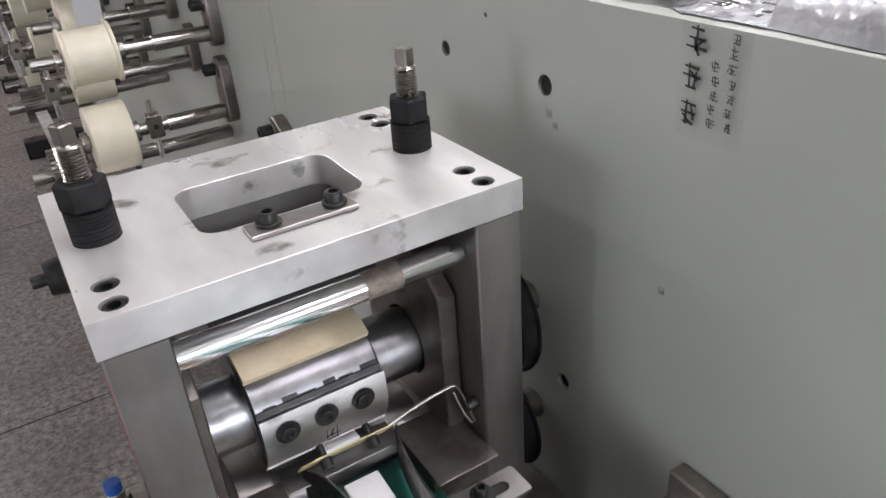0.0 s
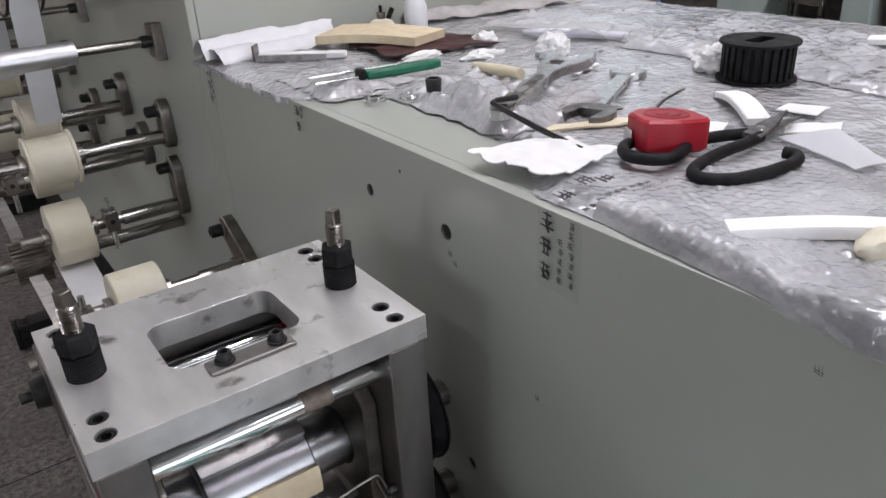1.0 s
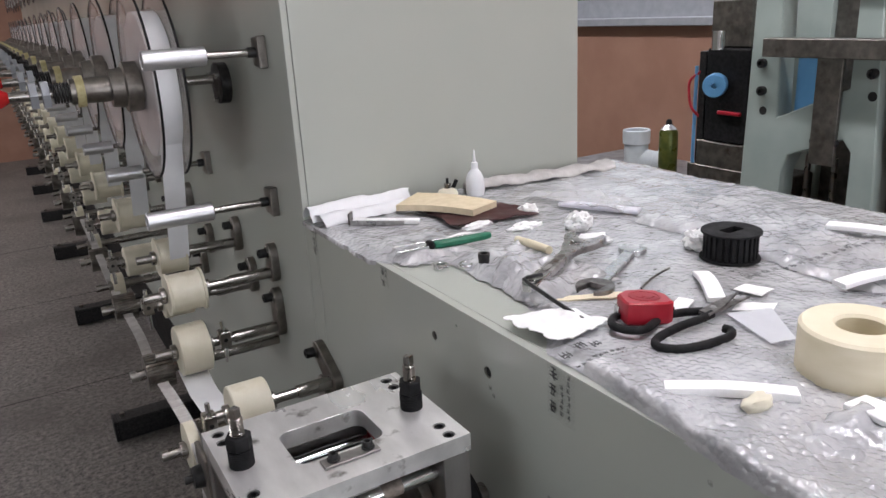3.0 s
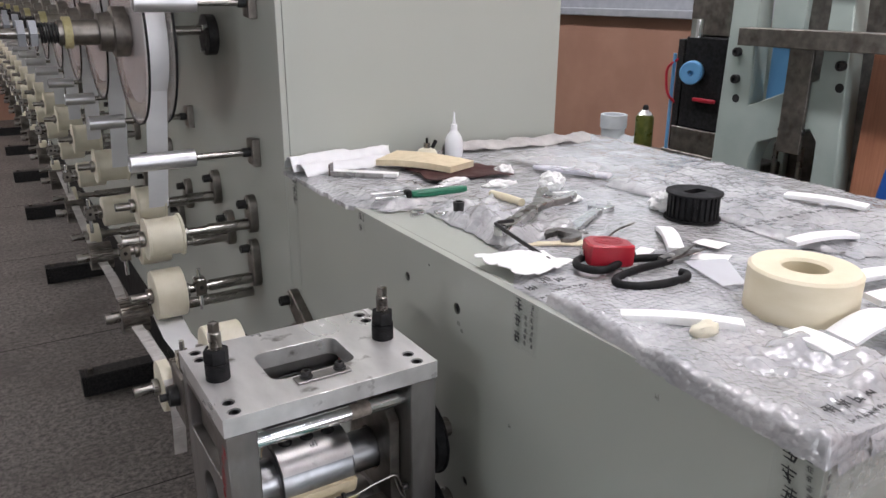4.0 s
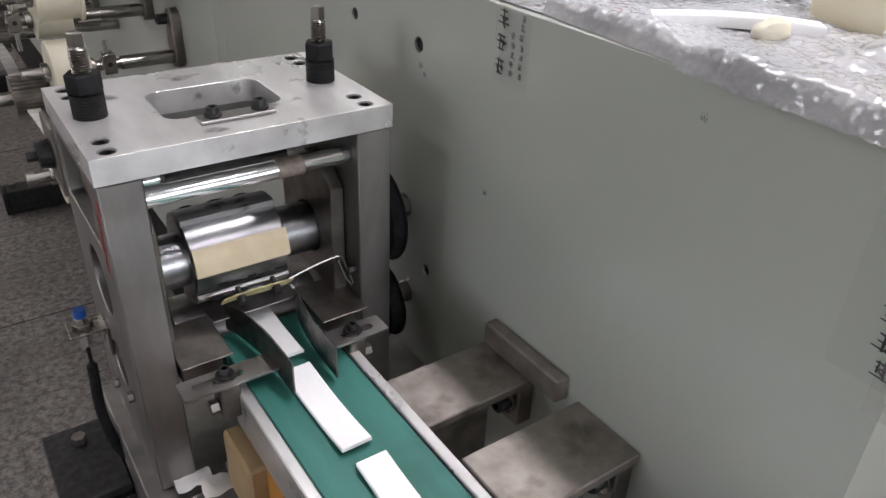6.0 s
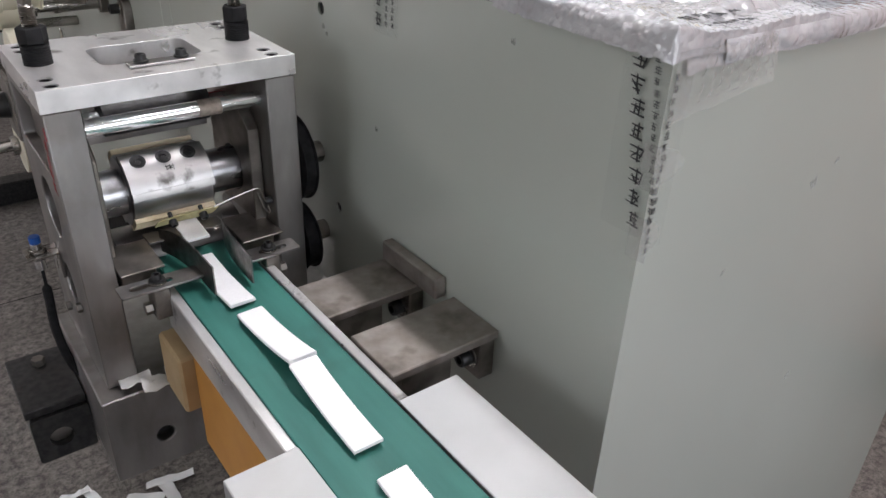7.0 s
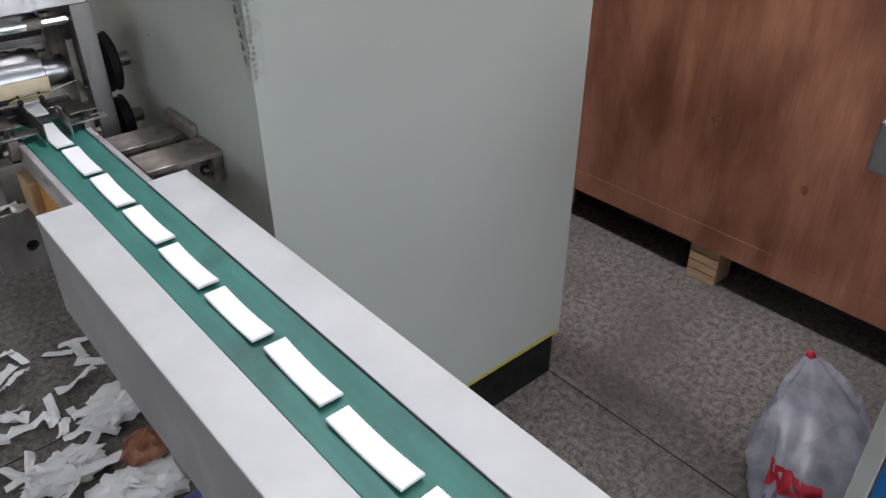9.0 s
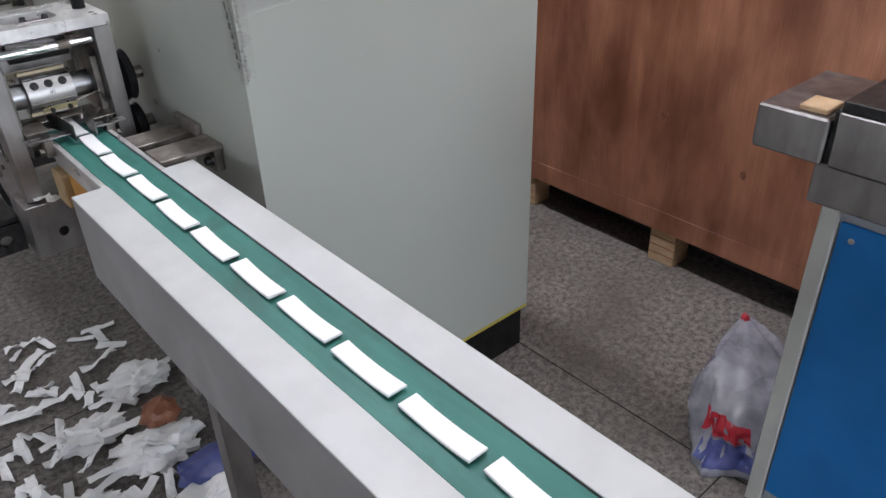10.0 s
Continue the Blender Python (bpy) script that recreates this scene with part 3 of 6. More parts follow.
# ---- machine cabinets ----
low = thing("machine_cabinet", (0.75, 0.48, 0), "low grey-green painted steel machine cabinet with threaded holes", "cabinet")
SCUFFS = ((0.62, 0.99, 0.014), (0.655, 1.005, 0.010), (0.50, 0.93, 0.008), (0.70, 0.72, 0.012))
HOLES = ((0.55, 1.082, 0.0065), (0.42, 1.08, 0.0078), (0.396, 0.831, 0.0072), (0.978, 0.952, 0.003), (0.49, 1.118, 0.0018))
Y0, Y1, X1 = -0.077, 1.03, 1.124
part("front_panel", slab([(Y0 + 0.012, 0.147), (Y1 - 0.052, 0.147), (Y1 - 0.052, TOP), (Y0 + 0.012, TOP)], [circle_pts(y, z, r, 20) for y, z, r in HOLES], PX, PX + 0.012, "x"), CAB, low)
part("filler_panel", box(PX, PX + 0.012, Y1 - 0.050, Y1, 0.147, TOP, 0.0008), CAB, low)
for y, z, r in HOLES[:3]:
    t = wire([(PX + 0.0008 + 0.011 * k / 60, y + (r - 0.0002) * math.cos(k * 0.63), z + (r - 0.0002) * math.sin(k * 0.63)) for k in range(61)], 0.0004, 5)
    part("thread", t, BRACKET, low)
    part("bore", rod((PX + 0.003, y, z), (PX + 0.0118, y, z), r - 0.0003, 18), DARK, low)
part("end_panel", box(PX, X1, Y0, Y0 + 0.012, 0.147, TOP, 0), CAB, low)
part("back_panel", box(X1 - 0.012, X1, Y0 + 0.013, Y1, 0.147, TOP, 0.001), CAB, low)
part("top_panel", box(PX + 0.013, X1 - 0.013, Y0 + 0.013, Y1, TOP - 0.012, TOP, 0.001), CAB, low)
part("inside", box(PX + 0.016, PX + 0.03, Y0 + 0.02, Y1, 0.2, TOP - 0.02, 0), DARK, low)
SMEAR = surface("grease_smear", (0.20, 0.21, 0.19), (0.30, 0.32, 0.29), (0.4, 0.6), 0, 90, bump=0, alpha=0.35)
SCUFF = surface("pale_scuff", (0.60, 0.62, 0.60), (0.66, 0.68, 0.66), (0.4, 0.6), 0, 90, bump=0, alpha=0.7)
for y, z, s in ((0.083, 1.118, 0.007), (0.415, 1.062, 0.008), (0.408, 1.054, 0.007), (0.62, 0.99, 0.006), (0.30, 0.97, 0.007)):
    part("smear", strokes([((PX, y, z), (0, 1, 0), (0, 0, 1), (-1, 0, 0))], s, int(1000 * z)), SMEAR, low, "dark grease smear")
for x, z, s in SCUFFS:
    part("scuff", strokes([((x, Y0, z), (0.9, 0, 0.4), (-0.4, 0, 0.9), (0, -1, 0))], s, int(1000 * x)), SCUFF, low, "pale scuff")
part("yellow_stripe", box(PX, X1, Y0 - 0.0005, Y1, 0.137, 0.147, 0), YELLOW, low)
part("plinth", box(PX + 0.01, X1 - 0.01, Y0 + 0.01, Y1, 0.0, 0.137, 0.002), PLINTH, low)

tall = thing("machine_housing", (0.72, 5.3, 0), "long grey-green painted machine housing that carries the rollers", "machine housing")
part("front_panel", box(PX, PX + 0.012, Y1 + 0.002, 9.6, 0.3, 2.35, 0.001), CAB, tall)
part("end_panel", box(PX + 0.013, 1.038, Y1 + 0.002, Y1 + 0.014, 0.16, 2.35, 0.001), CAB, tall)
part("back_panel", box(1.026, 1.038, Y1 + 0.015, 9.6, 0.16, 2.35, 0.001), CAB, tall)
part("top_panel", box(PX, 1.038, Y1 + 0.002, 9.6, 2.351, 2.36, 0.001), CAB, tall)
part("plinth", box(PX + 0.02, 1.02, Y1 + 0.02, 9.6, 0.0, 0.3, 0.002), PLINTH, tall)


for y in (2.56, 3.93, 5.30, 6.53, 7.76, 8.95):
    f = part("foot", box(0.067, 0.385, y - 0.04, y + 0.04, 0.0, 0.084, 0.004), BLACK_OX, tall, "black square steel tube foot")
    part("end_plate", slab(round_rect(y - 0.04, y + 0.04, 0.002, 0.086, 0.004), [circle_pts(y, 0.046, 0.014, 16)], 0.055, 0.0665, "x"), BLACK_OX, f)
    part("foot_bolt", hex_prism((0.092, y, 0.08), (0.092, y, 0.098), 0.018), BRACKET, f)

# ---- conveyor ----
BZ = 0.826
B0, B1 = 0.131, 0.227
BELT_END = -2.0
conv = thing("belt_conveyor", (0.179, -0.8, 0), "narrow green belt conveyor between pale grey covers", "conveyor")
part("belt", join(box(B0, B1, BELT_END, 0.398, BZ - 0.003, BZ, 0.001), box(B0, B1, BELT_END, 0.398, BZ - 0.045, BZ - 0.042, 0.001),
                  lathe((B0, 0.398, BZ - 0.0225), (B1, 0.398, BZ - 0.0225), [(0, 0), (0, 0.0225), (1, 0.0225), (1, 0)], 28),
                  lathe((B0, BELT_END, BZ - 0.0225), (B1, BELT_END, BZ - 0.0225), [(0, 0), (0, 0.0225), (1, 0.0225), (1, 0)], 28)), BELT, conv)
part("bed", box(B0 + 0.004, B1 - 0.004, BELT_END + 0.03, 0.37, BZ - 0.040, BZ - 0.0045, 0.001), SIDE_STEEL, conv)
part("side_rail", box(B0 - 0.012, B0 - 0.0015, 0.040, 0.33, BZ - 0.045, BZ + 0.002, 0.0012), STEEL, conv)
part("side_rail", box(B1 + 0.0015, B1 + 0.012, 0.040, 0.33, BZ - 0.045, BZ + 0.002, 0.0012), STEEL, conv)
part("under_board", box(B0 - 0.010, B0 - 0.003, -0.5, 0.27, 0.655, BZ - 0.047, 0.001), AMBER, conv)
CZ = 0.830
part("cover", join(box(0.066, B0 - 0.0015, BELT_END, 0.039, CZ - 0.002, CZ, 0.0008)), COVER, conv)
part("skirt", join(box(0.066, 0.068, BELT_END, 0.039, 0.665, CZ - 0.0025, 0), box(0.068, B0 - 0.003, 0.037, 0.039, 0.665, CZ - 0.0025, 0)), SKIRT, conv, "folded side skirt in a grey darkened for shade")
part("cover", join(box(B1 + 0.0003, 0.292, BELT_END, 0.039, CZ - 0.002, CZ, 0.0008)), COVER, conv)
part("skirt", join(box(0.290, 0.292, BELT_END, 0.039, 0.665, CZ - 0.0025, 0), box(B1 + 0.003, 0.290, 0.037, 0.039, 0.665, CZ - 0.0025, 0)), SKIRT, conv, "folded side skirt in a grey darkened for shade")
for y in (-0.35, -1.85):
    part("leg", box(0.09, 0.13, y - 0.02, y + 0.02, 0.0, 0.64, 0.002), SIDE_STEEL, conv)
    part("leg", box(0.23, 0.27, y - 0.02, y + 0.02, 0.0, 0.64, 0.002), SIDE_STEEL, conv)
    part("crossbar", box(0.068, 0.285, y - 0.02, y + 0.02, 0.64, 0.6645, 0.002), SIDE_STEEL, conv)


def support_arm(y0, y1, z, back, with_bar):
    t = thing("support_arm", ((0.24 + back) / 2, (y0 + y1) / 2, z - 0.09), "oil-stained flat steel arm between conveyor and cabinet", "bracket", "arms that hold the conveyor")
    part("plate", box(0.241, back - 0.004, y0, y1, z - 0.010, z, 0.0012), ARM, t)
    part("web", box(0.255, 0.315, y0 + 0.006, y0 + 0.016, z - 0.075, z - 0.0105, 0.001), BRACKET, t)
    part("flange", box(0.350, PX - 0.0005, y0 + 0.004, y1 - 0.02, z - 0.058, z - 0.0105, 0.0015), BRACKET, t)
    part("bolt", socket_screw((0.3495, y0 + 0.020, z - 0.036), (-1, 0, 0), 0.0085, 0.014), BLACK_OX, t)
    part("washer", pipe((0.3498, y0 + 0.020, z - 0.036), (0.3475, y0 + 0.020, z - 0.036), 0.0125, 0.006, 20, 0.0003), SHAFT, t)
    if with_bar:
        part("clamp_bar", box(0.355, PX - 0.0005, y0 - 0.037, y1 - 0.001, z + 0.0005, z + 0.026, 0.0018), ARM, t)
    return t


support_arm(0.197, 0.268, 0.820, 0.374, True)
support_arm(0.070, 0.146, 0.829, 0.374, False)


# ---- the cutter block ----
F0, F1 = 0.360, 0.543     # front and back of the block
L0, L1, R0, R1 = 0.047, 0.081, 0.268, 0.302
PT = 1.050
AX_Y, AX_Z = 0.448, 0.897
block = thing("rotary_cutter", (0.175, 0.448, 0.705), "ground steel rotary cutter block with a turning knife drum", "cutting machine")
WIN = round_rect(0.118, 0.223, 0.411, 0.486, 0.013)
BORES = [(x, y) for x in (0.0615, 0.282) for y in (0.371, 0.3925, 0.5075, 0.528)]
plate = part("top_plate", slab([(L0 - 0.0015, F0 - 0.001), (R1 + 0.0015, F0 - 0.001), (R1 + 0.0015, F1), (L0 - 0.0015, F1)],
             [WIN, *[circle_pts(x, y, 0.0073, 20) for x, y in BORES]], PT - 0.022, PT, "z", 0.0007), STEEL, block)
for x, y in BORES:
    part("bore_screw", socket_screw((x, y, PT - 0.014), (0, 0, 1), 0.0066, 0.0128), RUBBER, plate)
part("clamp_strip", box(0.1385, 0.204, 0.386, 0.4035, PT + 0.0003, PT + 0.0033, 0.0005), SIDE_STEEL, plate)
for x in (0.152, 0.193):
    part("cap_screw", socket_screw((x, 0.396, PT + 0.0036), (0, 0, 1), 0.0056, 0.008, 0.0075), BLACK_OX, plate)


def stud(x, y):
    z = PT
    nut = part("coupling_nut", join(lathe((x, y, z), (x, y, z + 0.021), [(0, 0), (0, 0.0138)] + [(0.06 + 0.86 * k / 16, 0.0138 if k % 2 else 0.0130) for k in range(17)] + [(0.96, 0.0138), (0.96, 0)], 28),
                                    hex_prism((x, y, z + 0.0205), (x, y, z + 0.037), 0.0245, 0.0012)), RUBBER, block, "black hexagonal coupling nut")
    prof = [(0, 0), (0, 0.0072)]
    for k in range(23):
        prof.append((0.02 + 0.93 * k / 22, 0.0076 if k % 2 else 0.0060))
    prof += [(1.0, 0.0058), (1.0, 0)]
    square = turned(box(-0.0048, 0.0048, -0.0048, 0.0048, 0.057, 0.069, 0.0009), pose(x, y, z, 0, 0, 25))
    part("stud", join(lathe((x, y, z + 0.034), (x, y, z + 0.0582), prof, 20), square), SHAFT, nut, "threaded stud with squared end", sharp=20)


stud(0.068, 0.452)
stud(0.277, 0.450)


def side_plate(x0, x1, left):
    ow = round_rect(F0, F1, 0.702, PT - 0.0225, 0.0015, 1)
    holes = [circle_pts(0.448, 0.897, 0.034, 28), circle_pts(0.448, 0.80, 0.024, 24), round_rect(0.398, 0.524, 0.955, 1.016, 0.003)] if left else [circle_pts(0.448, 0.897, 0.030, 28)]
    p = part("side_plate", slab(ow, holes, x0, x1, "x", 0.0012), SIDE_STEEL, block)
    return p


left_plate = side_plate(L0, L1, True)
side_plate(R0, R1, False)
part("red_label", box(L0 + 0.010, L0 + 0.016, 0.402, 0.424, 0.957, 1.014, 0.001), RED, left_plate, "red paint on the slide block")
part("slide_block", box(L0 + 0.012, L1 - 0.002, 0.425, 0.520, 0.957, 1.014, 0.001), BRACKET, left_plate)
knob = part("tension_knob", lathe((0.022, 0.575, 0.975), (0.044, 0.575, 0.975), [(0, 0), (0, 0.005), (0.45, 0.005), (0.46, 0.013), (1, 0.015), (1, 0)], 24), BLACK_OX, block, "black tension knob behind the block")
part("knob_plate", box(0.0445, 0.050, 0.5435, 0.600, 0.94, 1.01, 0.001), BRACKET, block)
# red markings on the outer face
part("red_mark", strokes([((L0, 0.372 + 0.003 * k, 1.005 - 0.015 * k), (0, 0, 1), (0, 1, 0), (-1, 0, 0)) for k in range(5)], 0.016, 3), RED, left_plate)
for y, z in ((0.405, 0.79), (0.49, 0.745)):
    part("side_bolt", hex_prism((L0 - 0.006, y, z), (L0 - 0.0002, y, z), 0.010), BRACKET, left_plate)
# bearing cheeks beside the drum
for x0, x1 in ((0.0815, 0.090), (0.2535, 0.2675)):
    part("bearing_cheek", slab([(0.390, 0.845), (0.506, 0.845), (0.506, 0.962), (0.480, 0.985), (0.416, 0.985), (0.390, 0.962)], [circle_pts(AX_Y, AX_Z, 0.0285, 28)], x0, x1, "x", 0.001), BRACKET, block)
part("tie_rod", join(rod((0.0815, 0.382, 1.000), (0.2675, 0.382, 1.000), 0.0088, 28)), CHROME, block)
part("rod_sleeve", pipe((0.197, 0.382, 1.000), (0.222, 0.382, 1.000), 0.0091, 0.0085, 28, 0.0002), surface("worn_band", (0.24, 0.20, 0.17), (0.36, 0.31, 0.27), (0.6, 0.8), 0.5, 160), block, "worn dull band on the rod")
part("upper_roller", rod((0.115, 0.455, 0.982), (0.232, 0.455, 0.982), 0.020, 32), BLACK_OX, block, "dark steel press roller")
part("upper_shaft", rod((0.0815, 0.455, 0.982), (0.2675, 0.455, 0.982), 0.009, 20), CHROME, block)
part("back_plate", box(0.0905, 0.2530, 0.5190, 0.5270, 0.930, 1.0270, 0.0008), SIDE_STEEL, block)
part("rear_rod", rod((0.0815, 0.506, 0.992), (0.2675, 0.506, 0.992), 0.0075, 24), CHROME, block)
part("red_block", box(0.238, 0.266, 0.485, 0.505, 1.0, 1.02, 0.001), RED, block)
part("anvil_roller", rod((0.100, 0.455, 0.802), (0.250, 0.455, 0.802), 0.0425, 40), SIDE_STEEL, block)

# the turning drum
drum = part("knife_drum", join(rod((0.0825, AX_Y, AX_Z), (0.2670, AX_Y, AX_Z), 0.0265, 40), lathe((0.120, AX_Y, AX_Z), (0.214, AX_Y, AX_Z), [(0, 0), (0, 0.039), (0.02, 0.041), (0.98, 0.041), (1, 0.039), (1, 0)], 48)), DRUM, block, "polished drum with knife plates", at=(0.167, AX_Y, AX_Z))


def on_drum(bm, a):
    """Turns a piece built at the drum's front (towards -y) by a degrees, upwards positive."""
    c = Matrix.Translation((0.167, AX_Y, AX_Z))
    return turned(bm, c @ Matrix.Rotation(radians(-a), 4, "X") @ c.inverted())


def arc_plate(a0, a1, r0, r1, x0, x1, n=10):
    bm = bmesh.new()
    rows = []
    for k in range(n + 1):
        a = radians(a0 + (a1 - a0) * k / n)
        rows.append([bm.verts.new((x, AX_Y - r * math.cos(a), AX_Z + r * math.sin(a))) for x, r in ((x0, r0), (x1, r0), (x1, r1), (x0, r1))])
    for p, q in zip(rows, rows[1:]):
        for j in range(4):
            i = (j + 1) % 4
            bm.faces.new((p[j], p[i], q[i], q[j]))
    bm.faces.new(rows[0])
    bm.faces.new(rows[-1][::-1])
    return bm


for base in (0, 180):
    kp = part("knife_plate", on_drum(join(arc_plate(-44, 22, 0.0405, 0.0465, 0.121, 0.213), arc_plate(-50, -40, 0.0405, 0.0478, 0.121, 0.213, 3)), base), KNIFE, drum, at=(0.167, AX_Y, AX_Z))
    for x in (0.138, 0.166, 0.194):
        part("plate_screw", on_drum(lathe((x, AX_Y - 0.0466, AX_Z + 0.004), (x, AX_Y - 0.0472, AX_Z + 0.004), [(0, 0.0086), (1, 0.0086), (1, 0.0046), (0.2, 0.0036), (0.2, 0)], 18), base), BLACK_OX, kp, at=(0.167, AX_Y, AX_Z))
    for x in (0.138, 0.166, 0.194):
        part("screw_head", on_drum(lathe((x, AX_Y - 0.0469, AX_Z + 0.003), (x, AX_Y - 0.0486, AX_Z + 0.003), [(0, 0.0055), (0.8, 0.0055), (1, 0.0048), (1, 0.0028), (0.2, 0.0025), (0.2, 0)], 16), base), BLACK_OX, kp, at=(0.167, AX_Y, AX_Z))
    for k, x in enumerate((0.127, 0.141, 0.152, 0.171, 0.182, 0.199)):
        part("soot_mark", on_drum(arc_plate(23 + k % 3, 31 + 3 * (k % 2), 0.0408, 0.04135, x, x + 0.009 + 0.002 * (k % 3), 2), base), BLACK_OX, drum, "black soot along the knife", at=(0.167, AX_Y, AX_Z))
    part("foam_pad", on_drum(arc_plate(58, 92, 0.0400, 0.0470, 0.121, 0.213), base), FOAM, drum, "cream foam strip", at=(0.167, AX_Y, AX_Z))
    part("blade_mark", on_drum(arc_plate(24, 29, 0.0400, 0.0432, 0.121, 0.213, 2), base), BLACK_OX, drum, at=(0.167, AX_Y, AX_Z))
    part("paint_mark", on_drum(strokes([((0.168, AX_Y - 0.0466, AX_Z - 0.012), (1, 0, 0), (0, 0, 1), (0, -1, 0))], 0.013, 8 + base), base), BLACK_OX, kp, at=(0.167, AX_Y, AX_Z))

# wire and yellow stripper strip before the drum
part("stripper_wire", wire(smooth_path([(0.203, 0.386, 0.881), (0.225, 0.386, 0.886), (0.248, 0.384, 0.891), (0.2575, 0.382, 0.8915), (0.260, 0.374, 0.882), (0.263, 0.368, 0.866)], 6), 0.0011, 8), SHAFT, block)
part("stripper_wire", wire([(0.256, 0.383, 0.886), (0.260, 0.376, 0.868), (0.263, 0.371, 0.862)], 0.0012, 8), SHAFT, block)
LEAN = Matrix.Translation((0.1725, 0.389, 0.876)) @ Matrix.Rotation(radians(38), 4, "X")
strip = part("stripper_strip", turned(slab([(-0.036, -0.008), (-0.010, -0.0065), (0.012, -0.008), (0.030, -0.006), (0.036, 0.005), (0.010, 0.0075), (-0.024, 0.006), (-0.034, 0.002)], [], -0.0006, 0.0006, "y"), LEAN), YELLOW_PAD, block, "stained yellow plastic stripper strip")
for x in (0.155, 0.190):
    part("strip_screw", socket_screw((x, 0.3880, 0.8755), (0, -0.79, -0.61), 0.0045, 0.007), BLACK_OX, strip)
    part("screw_end", rod((x, 0.3895, 0.8765), (x, 0.3965, 0.8820), 0.0026, 12), BLACK_OX, strip)
part("wire_screw", socket_screw((0.2676, 0.372, 0.879), (-1, 0, 0), 0.0045, 0.008), BLACK_OX, block)

# infeed plates and belt guides
for x0, x1 in ((0.0815, 0.128), (0.218, 0.2675)):
    part("infeed_plate", box(x0, x1, 0.345, 0.415, 0.8462, 0.8482, 0.0006), BRACKET, block)
    part("infeed_block", box(x0 + 0.003, x1 - 0.006, 0.36, 0.41, 0.816, 0.846, 0.001), BRACKET, block)
part("infeed_bridge", box(0.1285, 0.2175, 0.398, 0.425, 0.8472, 0.8492, 0.0006), SIDE_STEEL, block)


def belt_guide(side):
    xs = (0.072, 0.158) if side < 0 else (0.204, 0.272)
    t = thing("belt_guide", (sum(xs) / 2, 0.325, BZ), "slotted steel guide with an upright curved lip", "belt guide", "guides over the belt")
    sx0, sx1 = (0.083, 0.128) if side < 0 else (0.226, 0.260)
    part("slotted_arm", slab(round_rect(xs[0], xs[1], 0.311, 0.337, 0.003), [round_rect(sx0, sx1, 0.3195, 0.3285, 0.0044)], 0.8400, 0.8425, "z", 0.0004), SIDE_STEEL, t)
    px = 0.154 if side < 0 else 0.204
    lip = [(px - 0.010 * side * -1 * 0 + side * 0.012, 0.405), (px + side * 0.005, 0.385), (px, 0.36), (px - side * 0.003, 0.33), (px - side * 0.004, 0.283)]
    bm = bmesh.new()
    pts = [Vector((x, y, 0)) for x, y in lip]
    cols = []
    for k, p in enumerate(smooth_path(pts, 5)):
        hi = 0.866 if k > 5 else 0.860 + 0.001 * k
        cols.append([bm.verts.new((p.x, p.y, 0.832)), bm.verts.new((p.x, p.y, hi)), bm.verts.new((p.x + 0.0016, p.y, hi)), bm.verts.new((p.x + 0.0016, p.y, 0.832))])
    for a, b in zip(cols, cols[1:]):
        for j in range(4):
            i = (j + 1) % 4
            bm.faces.new((a[j], a[i], b[i], b[j]))
    bm.faces.new(cols[0])
    bm.faces.new(cols[-1][::-1])
    part("lip", bm, BLADE, t)
    cx = 0.112 if side < 0 else 0.238
    part("clamp_screw", socket_screw((cx, 0.324, 0.8448), (0, 0, 1), 0.0050, 0.008, 0.0085), BLACK_OX, t)
    part("clamp_washer", pipe((cx, 0.324, 0.8427), (cx, 0.324, 0.8446), 0.0095, 0.004, 24, 0.0003), SHAFT, t)
    part("clamp_block", box(cx - 0.009, cx + 0.009, 0.312, 0.336, 0.803, 0.8395, 0.0015), BRACKET, t)
    part("side_nut", hex_prism((cx + side * 0.010, 0.322, 0.816), (cx + side * 0.018, 0.322, 0.816), 0.012), BRACKET, t)
    return t


belt_guide(-1)
belt_guide(1)

# heavy base under the block
base = thing("base_beam", (0.2, 0.44, 0.58), "oily machined steel base beam with a bored hole", "machine base")
part("beam", slab([(0.033, 0.582), (PX - 0.0005, 0.582), (PX - 0.0005, 0.701), (0.033, 0.701)], [circle_pts(0.094, 0.628, 0.0105, 22)], 0.338, 0.55, "y", 0.0015), SIDE_STEEL, base)
# dark plug paints the shade down the bore
part("bore_shade", rod((0.094, 0.352, 0.628), (0.094, 0.54, 0.628), 0.0105, 20), DARK, base)
clampb = thing("black_clamp", (-0.01, 0.51, 0.56), "black square steel clamp bolted beside the block", "clamp")
part("body", slab(round_rect(-0.035, 0.032, 0.565, 0.632, 0.004), [circle_pts(-0.005, 0.596, 0.014, 20)], 0.44, 0.56, "y", 0.001), BLACK_OX, clampb)
part("cap_plate", box(-0.038, 0.032, 0.445, 0.565, 0.6325, 0.645, 0.0015), BLACK_OX, clampb)
part("bolt", hex_prism((-0.002, 0.535, 0.645), (-0.002, 0.535, 0.655), 0.014), BRACKET, clampb)
part("pin", rod((-0.005, 0.45, 0.596), (-0.005, 0.52, 0.596), 0.0138, 20), SHAFT, clampb)

